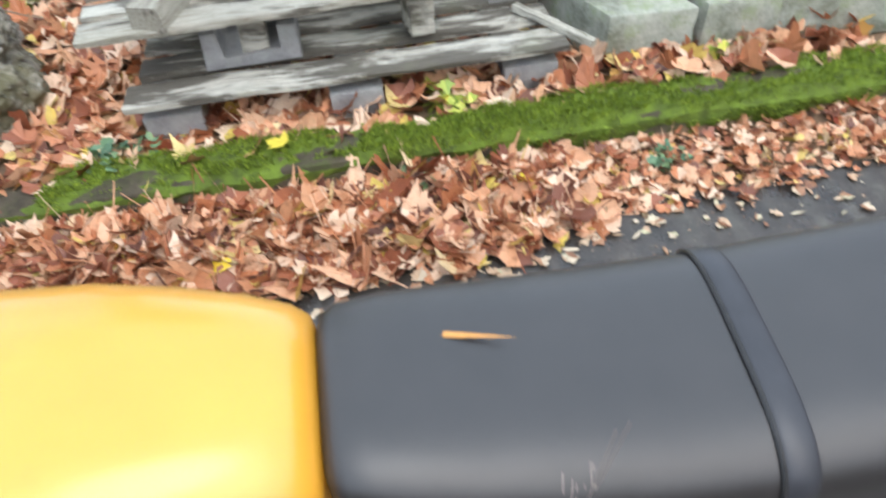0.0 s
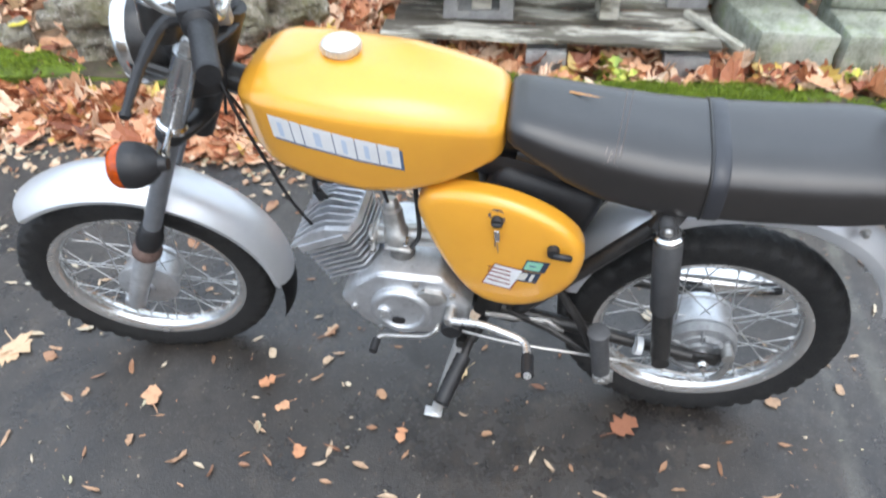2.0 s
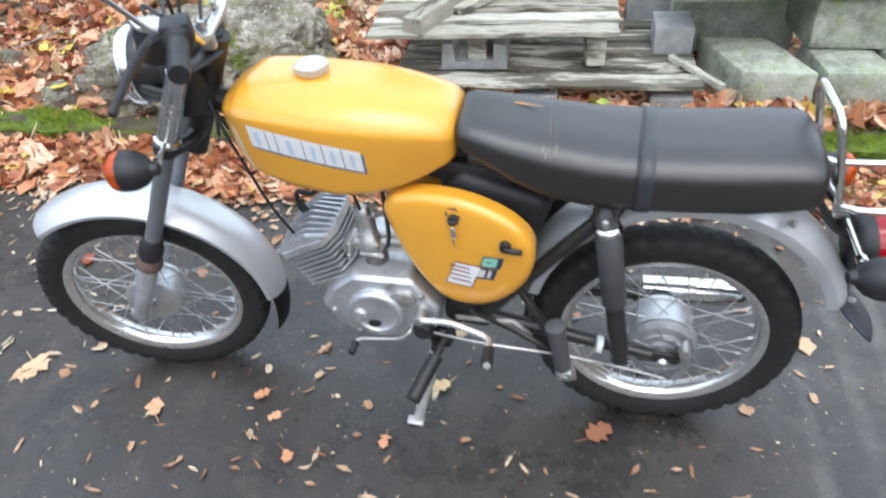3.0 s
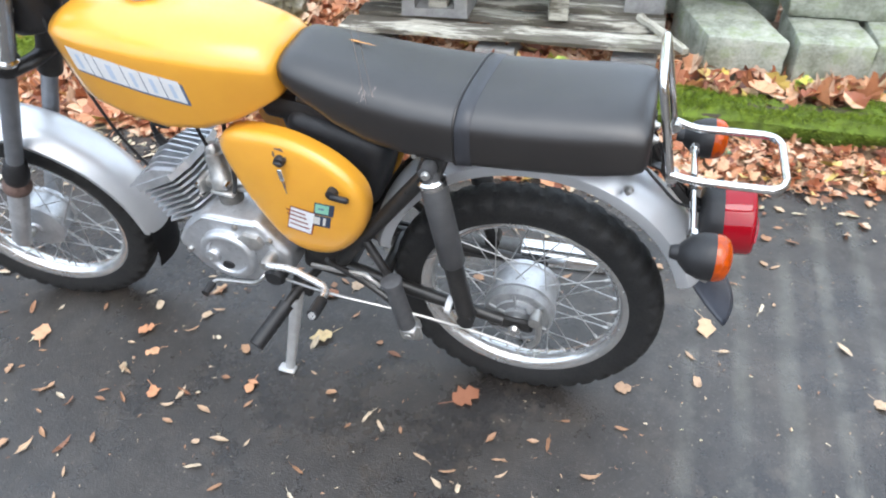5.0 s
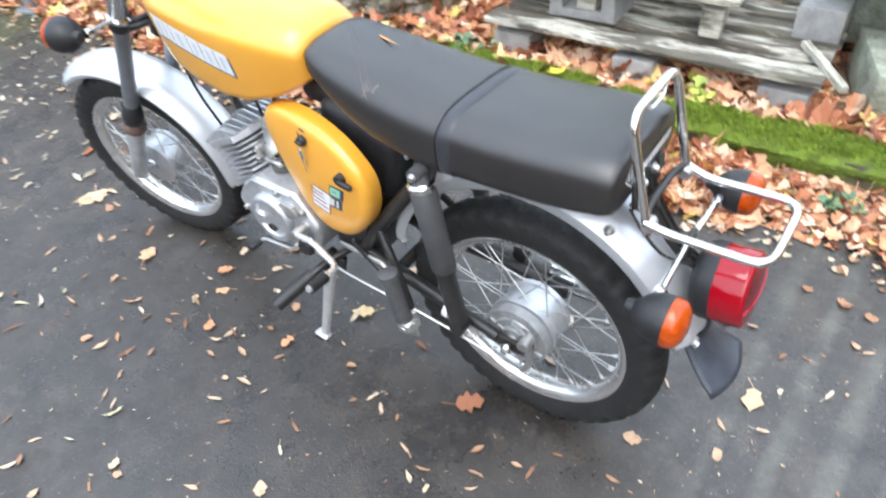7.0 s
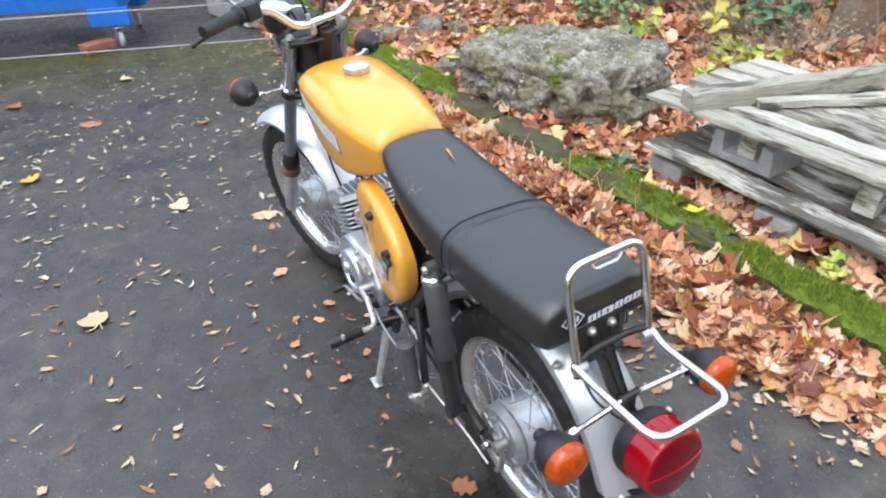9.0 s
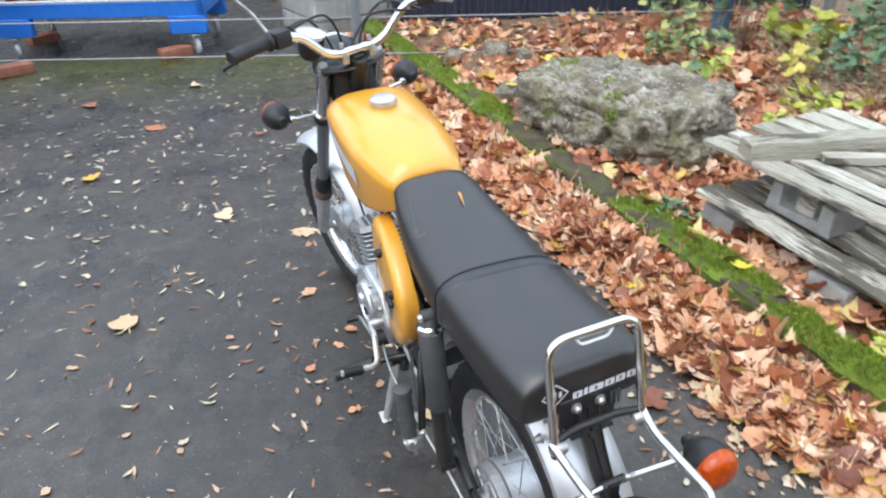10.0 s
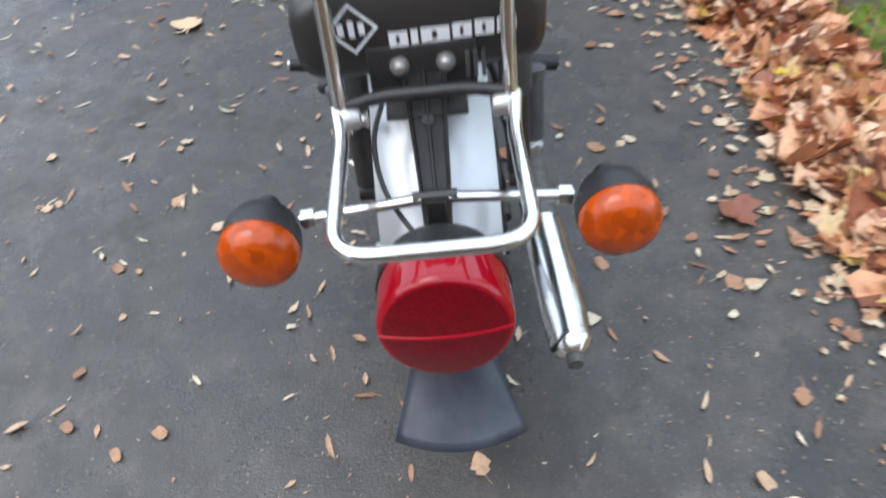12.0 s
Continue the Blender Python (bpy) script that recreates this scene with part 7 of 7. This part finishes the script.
    plant("dry_grass", "tangled straw-coloured grass between the saplings", (-1.10, 2.75, 0.08), 90, 0.34, 0.024, 23, 0.20, "leaflet", STRAW, "grass")
    plant("dry_grass", "withered grass tufts beside the boulder", (-0.75, 2.35, 0.08), 70, 0.30, 0.022, 24, 0.15, "leaflet", STRAW, "grass")
    # dry twigs on the bank
    rnd = random.Random(14)
    for _ in range(14):
        x, y = rnd.uniform(-2.4, 0.2), rnd.uniform(1.9, 3.4)
        a = rnd.uniform(0, 6.28)
        bm = bmesh.new()
        n = rnd.uniform(0.15, 0.5)
        tube(bm, curve_points([(0, 0, 0), (n * 0.5 * math.cos(a), n * 0.5 * math.sin(a), rnd.uniform(0.05, 0.3)), (n * math.cos(a + 0.3), n * math.sin(a + 0.3), rnd.uniform(0.05, 0.5))], 4), 0.003, 4)
        ob = part("twig", bm, TWIG)
        ob.matrix_world = pose(x, y, bank(x, y))
        tagged(ob, "thin dry brown twig standing in the undergrowth", "twig", group="dry twigs")


IVY = leaf_material("ivy_leaf", [(0.0, (0.06, 0.13, 0.075)), (0.6, (0.12, 0.22, 0.11)), (1.0, (0.22, 0.33, 0.15))], island=True, spots=0.1)
STRAW = leaf_material("straw", [(0.0, (0.40, 0.33, 0.20)), (1.0, (0.58, 0.50, 0.34))], island=True, spots=0.1)
YELLOWING = leaf_material("yellowing_leaf", [(0.0, (0.42, 0.40, 0.08)), (1.0, (0.60, 0.50, 0.13))], island=True, spots=0.2)
LIME = leaf_material("lime_leaf", [(0.0, (0.20, 0.30, 0.05)), (0.5, (0.38, 0.44, 0.07)), (1.0, (0.60, 0.56, 0.10))], island=True, spots=0.15)
build_plants()


def tree():
    """A leaning trunk with limbs and a sparse autumn crown well above the view."""
    ob = thing("tree", "leaning brown tree trunk with autumn leaves", "tree", pose(-0.97, 3.5, 0.05))
    bm = bmesh.new()
    line = curve_points([(-0.05, 0, -0.1), (0.02, 0.05, 0.3), (0.25, 0.1, 1.2), (0.42, 0.15, 2.4), (0.5, 0.2, 3.6)], 8)
    tube(bm, line, [0.15 * (1 - 0.6 * i / len(line)) + (0.05 if i < 4 else 0) * (4 - i) / 4 for i in range(len(line))], 14)
    for v in bm.verts:
        v.co += Vector((1, 1, 0)) * 0.012 * noise.noise(v.co * 9)
    part("trunk", bm, BARK, ob)
    rnd = random.Random(6)
    leaves = bmesh.new()
    for k in range(9):
        base = line[12 + 2 * k]
        a = rnd.uniform(0, 6.28)
        tip = base + Vector((math.cos(a) * rnd.uniform(0.8, 1.5), math.sin(a) * rnd.uniform(0.8, 1.5), rnd.uniform(0.5, 1.2)))
        bm = bmesh.new()
        arm = curve_points([base, base.lerp(tip, 0.5) + Vector((0, 0, 0.15)), tip], 5)
        tube(bm, arm, [0.035 * (1 - 0.85 * i / len(arm)) for i in range(len(arm))], 7)
        part("limb", bm, BARK, ob)
        for _ in range(90):
            p = arm[rnd.randint(4, len(arm) - 1)] + Vector((rnd.gauss(0, 0.25), rnd.gauss(0, 0.25), rnd.gauss(0, 0.2)))
            m = Matrix.Translation(p) @ Euler((rnd.gauss(0, 0.7), rnd.gauss(0, 0.7), rnd.uniform(0, 6.28))).to_matrix().to_4x4()
            leaf_into(leaves, "maple", rnd.uniform(0.08, 0.14), m, rnd, 0.3, False)
    crown = part("crown", leaves, LIME, ob, smooth=False)
    crown["kind"] = "stuff"


tree()


# ---- far end of the lane: wire fence, trolley, cladding ----
FENCE_A, FENCE_B = Vector((-3.94, -1.70, 0)), Vector((-2.70, 1.60, 0))


def fence_point(s, z=0.0):
    p = FENCE_A.lerp(FENCE_B, s)
    return Vector((p.x, p.y, z))


def build_fence():
    fence = thing("wire_fence", "galvanised wire mesh fence with slim grey posts", "fence")
    for k in range(6):
        bm = bmesh.new()
        z = 0.13 + 0.24 * k
        tube(bm, [fence_point(-0.5, z), fence_point(1.5, z)], 0.0045, 5)
        part("wire", bm, WIRE, fence)
    bm = bmesh.new()
    tube(bm, [(0, 0, 0.02), (0, 0, 1.4)], 0.0009, 4)
    me = bpy.data.meshes.new("wire")
    bm.to_mesh(me)
    bm.free()
    me.materials.append(DARKWIRE)
    for k in range(140):
        ob = new("upright_wire", me)
        ob.parent = fence
        ob.matrix_basis = Matrix.Translation(fence_point(-0.5 + 2.0 * k / 140))
    for s in (0.73, 1.62):
        bm = bmesh.new()
        box(bm, (0.06, 0.04, 1.3), pose(*fence_point(s, 0.62), 0, 0, 19), 0.004)
        box(bm, (0.13, 0.11, 0.02), pose(*fence_point(s, 0.010), 0, 0, 19), 0.003)
        part("post", bm, POST, fence, "slim grey steel post")


def castor(parent, at, size=0.115):
    bm = bmesh.new()
    m = pose(at[0], at[1], size / 2, 0, 0, 15)
    lathe(bm, [(0.0, -0.016), (size * 0.30, -0.016), (size * 0.32, -0.012), (size * 0.46, -0.014), (size * 0.5, -0.008), (size * 0.5, 0.008), (size * 0.46, 0.014), (size * 0.32, 0.012), (size * 0.3, 0.016), (0.0, 0.016)], m, 22)
    wheel_ob = part("castor", bm, CASTOR, parent, "pale grey castor wheel")
    bm = bmesh.new()
    for s in (-1, 1):
        box(bm, (0.03, 0.004, 0.10), m @ pose(0.008, s * 0.022, 0.035), 0.001)
    box(bm, (0.07, 0.07, 0.012), m @ pose(0.008, 0, 0.085), 0.002)
    part("fork", bm, STEEL, wheel_ob)


def build_trolley():
    ob = thing("transport_trolley", "blue steel transport trolley on castors with a loaded white crate", "trolley")
    along_y = Vector((0.325, 0.946, 0)).normalized()
    back = Vector((-along_y.y, along_y.x, 0))
    corner = Vector((-3.965, -0.195, 0))

    def frame_at(u, v, z):
        p = corner - along_y * u + back * v
        return Matrix.Translation((p.x, p.y, z)) @ Matrix.Rotation(math.atan2(along_y.y, along_y.x), 4, "Z")

    for v in (0.0, 0.6):
        bm = bmesh.new()
        box(bm, (1.52, 0.05, 0.10), frame_at(0.735, v, 0.33), 0.004)
        part("side_rail", bm, BLUE, ob, "blue painted rail")
    for u in (0.0, 1.47):
        bm = bmesh.new()
        box(bm, (0.05, 0.6, 0.09), frame_at(u, 0.3, 0.33), 0.004)
        part("end_rail", bm, BLUE, ob)
        for v in (0.0, 0.6):
            bm = bmesh.new()
            box(bm, (0.27, 0.07, 0.127), frame_at(u + (0.11 if u == 0 else -0.11), v, 0.2185), 0.005)
            box(bm, (0.05, 0.05, 0.5), frame_at(u, v, 0.50), 0.004)
            part("corner_foot", bm, BLUE, ob, "blue corner foot")
            p = frame_at(u + (0.08 if u == 0 else -0.08), v, 0).translation
            castor(ob, (p.x, p.y))
    bm = bmesh.new()
    for z in (0.40, 0.52, 0.64):
        for v in (0.0, 0.6):
            tube(bm, [frame_at(-0.01, v - 0.03, z).translation, frame_at(1.48, v - 0.03, z).translation], 0.008, 6)
    part("crate_rail", bm, WHITE, ob, "white crate rails")
    rnd = random.Random(4)
    for k in range(9):
        bm = bmesh.new()
        p = frame_at(0.08 + 0.163 * k, 0.14, 0.485).translation
        lathe(bm, [(0.0, -0.10), (0.05, -0.10), (0.052, -0.09), (0.052, 0.08), (0.03, 0.11), (0.0, 0.11)], Matrix.Translation(p) @ pose(0, 0, 0, 90, 0, 0), 14)
        can = part("canister", bm, (WINE, PLASTIC, WHITE, WINE)[k % 4])
        tagged(can, ("dark red canister standing in the white crate", "black canister standing in the white crate", "white canister standing in the white crate", "dark red canister standing in the white crate")[k % 4], "canister", group="canisters in the crate")
    bm = bmesh.new()
    box(bm, (1.46, 0.6, 0.02), frame_at(0.735, 0.3, 0.372), 0.002)
    part("deck", bm, GREYWALL, ob)


def build_far():
    for n, (x, y, r) in enumerate(((-3.98, -0.43, 20), (-4.00, -1.49, 16), (-4.83, -1.38, 30))):
        stone_block("brick", (0.12, 0.22, 0.065), pose(x, y, 0.035, 0, 0, r), BRICK, "worn red brick lying on the asphalt", "brick", 40 + n, "loose bricks", 0.005, 0.003)
    # broad steel gate post with a sheet panel and a slanting brace beside the wire
    post = thing("gate_post", "broad blue-grey steel gate post with a sheet panel", "gate post", pose(-3.93, -1.81, 0, 0, 0, -2))
    bm = bmesh.new()
    box(bm, (0.10, 0.17, 1.35), pose(0, 0, 0.675), 0.006)
    part("column", bm, GATESTEEL, post)
    bm = bmesh.new()
    box(bm, (0.13, 0.035, 1.30), pose(0, 0.105, 0.65), 0.004)
    part("hinge_strip", bm, POST, post, "dark steel edge strip")
    bm = bmesh.new()
    box(bm, (0.17, 0.25, 0.03), pose(0.01, 0, 0.015), 0.006)
    part("base_plate", bm, GATESTEEL, post, "dusty base plate")
    bm = bmesh.new()
    box(bm, (0.03, 1.3, 1.1), pose(-0.01, -0.74, 0.69), 0.004)
    panel = part("sheet_panel", bm, GATESTEEL, post, "blue-grey sheet panel")
    bm = bmesh.new()
    box(bm, (0.012, 1.3, 0.02), pose(0.013, -0.74, 0.21), 0.003)
    part("seam", bm, WIRE, panel, "pale seam")
    bm = bmesh.new()
    tube(bm, [(0.10, -0.32, 0.04), (0.10, 0.08, 0.33), (0.085, 0.30, 0.49)], 0.011, 8)
    part("brace", bm, WIRE, post, "slanting galvanised brace")
    for z in (0.12, 0.24):
        bm = bmesh.new()
        lathe(bm, [(0.0, -0.008), (0.009, -0.007), (0.012, 0.0)], pose(0.054, 0.045, z, 0, 0, 90), 10)
        part("bolt", bm, WIRE, post)
    # wrapped bundle behind the fence
    bm = bmesh.new()
    rnd = random.Random(31)
    for k in range(4):
        box(bm, (0.60, 0.50, 0.150), pose(rnd.uniform(-0.015, 0.015), rnd.uniform(-0.015, 0.015), 0.08 + 0.158 * k, 0, 0, rnd.uniform(-2, 2)), 0.012)
        for side in (-1, 1):
            for j in range(7):
                box(bm, (0.014, 0.016, 0.13), pose(-0.27 + 0.09 * j, side * 0.252, 0.08 + 0.158 * k), 0.002)
                box(bm, (0.016, 0.014, 0.13), pose(side * 0.302, -0.21 + 0.07 * j, 0.08 + 0.158 * k), 0.002)
    ob = part("crate_stack", bm, CRATEGREY, smooth=False)
    ob.matrix_world = pose(-4.27, 0.87, 0.0, 0, 0, 14) @ Matrix.Diagonal((1.1, 1.25, 1.0, 1.0))
    tagged(ob, "stack of pale grey ribbed plastic crates wrapped in film", "crates")
    bm = bmesh.new()
    box(bm, (0.635, 0.535, 0.62), pose(0, 0, 0.325), 0.03, segs=2)
    bmesh.ops.subdivide_edges(bm, edges=bm.edges[:], cuts=5, use_grid_fill=True)
    for v in bm.verts:
        v.co += Vector((v.co.x, v.co.y, 0)).normalized() * 0.012 * noise.noise(v.co * 11)
    wrap = part("film", bm, FILM, ob, "clear crinkled plastic film")
    wrap.visible_shadow = False
    # ribbed navy cladding, and a plain grey shed wall that closes the far end
    wall = thing("wall_navy", "navy blue ribbed metal cladding", "wall", kind="structure")
    a, b = Vector((-3.95, 1.25, 0)), Vector((-2.75, 4.4, 0))
    d = (b - a).normalized()
    bm = bmesh.new()
    nrm = Vector((d.y, -d.x, 0))
    line, u = [], 0.0
    while u < (b - a).length:
        for du, out in ((0.0, 0.0), (0.05, 0.0), (0.06, 0.018), (0.09, 0.018), (0.10, 0.0)):
            line.append(a + d * (u + du) + nrm * out)
        u += 0.11
    rows = [[bm.verts.new(p + Vector((0, 0, z))) for p in line] for z in (-0.1, 2.4)]
    rows.append([bm.verts.new(p - nrm * 0.04 + Vector((0, 0, 2.4))) for p in line])
    rows.append([bm.verts.new(p - nrm * 0.04 + Vector((0, 0, -0.1))) for p in line])
    bridge(bm, rows, loop=False)
    part("cladding", bm, NAVYWALL, wall, smooth=False)
    wall = thing("wall_grey", "pale grey ribbed shed wall", "wall", kind="structure")
    bm = bmesh.new()
    a, b = Vector((-8.2, -6.0, 0)), Vector((-5.4, 2.2, 0))
    d = (b - a).normalized()
    nrm = Vector((d.y, -d.x, 0))
    line, u = [], 0.0
    while u < (b - a).length:
        for du, out in ((0.0, 0.0), (0.12, 0.0), (0.14, 0.03), (0.2, 0.03), (0.22, 0.0)):
            line.append(a + d * (u + du) + nrm * out)
        u += 0.25
    rows = [[bm.verts.new(p + Vector((0, 0, z))) for p in line] for z in (0, 3.0)]
    rows.append([bm.verts.new(p - nrm * 0.06 + Vector((0, 0, 3.0))) for p in line])
    rows.append([bm.verts.new(p - nrm * 0.06) for p in line])
    bridge(bm, rows, loop=False)
    part("cladding", bm, GREYWALL, wall, smooth=False)
    # unseen wall added at the rear to block light from the low sky
    wall = thing("unseen_wall_rear", "unseen brown wall added to block low light from the rear", "wall", kind="structure")
    bm = bmesh.new()
    box(bm, (0.3, 14.0, 4.2), pose(7.2, -0.5, 2.05, 0, 0, 6), 0.01)
    part("light_blocker", bm, SOIL, wall)
    # unseen wall added along the open side, darkens seat, tyres and low reflections
    wall = thing("unseen_wall_side", "unseen brown wall added to block low light from the side", "wall", kind="structure")
    bm = bmesh.new()
    box(bm, (16.0, 0.3, 3.4), pose(-0.5, -9.5, 1.65), 0.01)
    part("light_blocker", bm, SOIL, wall)
    # blue plastic pipe leaning in the ivy
    bm = bmesh.new()
    tube(bm, [(-2.22, 3.02, 0.05), (-2.26, 3.08, 1.3)], 0.06, 14)
    drum = part("pipe", bm, DULLBLUE)
    tagged(drum, "dull blue plastic pipe half hidden by ivy", "pipe")
    # small stones on the bank
    rnd = random.Random(17)
    for k in range(9):
        s = rnd.uniform(0.07, 0.17)
        x, y = rnd.uniform(-2.9, -1.9), rnd.uniform(1.3, 1.8)
        stone_block("stone", (s, s * 0.8, s * 0.6), pose(x, y, bank(x, y) + s * 0.22, rnd.uniform(-15, 15), rnd.uniform(-15, 15), rnd.uniform(0, 180)), ROCK, "rough grey stone lying among dead leaves", "stone", 60 + k, "stones on the bank", s * 0.2, s * 0.12)


POST = surface("post_steel", (0.20, 0.23, 0.26), (0.28, 0.31, 0.34), (0.4, 0.6), metal=0.3, scale=20)
GATESTEEL = surface("gate_steel", (0.13, 0.17, 0.23), (0.18, 0.23, 0.30), (0.4, 0.6), scale=14, dirt=((0.25, 0.24, 0.22), 0.3))
DULLBLUE = surface("dull_blue", (0.05, 0.12, 0.20), (0.08, 0.16, 0.25), (0.5, 0.7), scale=20)
DARKWIRE = surface("dull_wire", (0.10, 0.105, 0.10), (0.15, 0.155, 0.15), (0.6, 0.8), scale=40)
CASTOR = surface("castor_grey", (0.40, 0.42, 0.44), (0.52, 0.54, 0.56), (0.5, 0.7), scale=60)
build_fence()
build_trolley()
build_far()
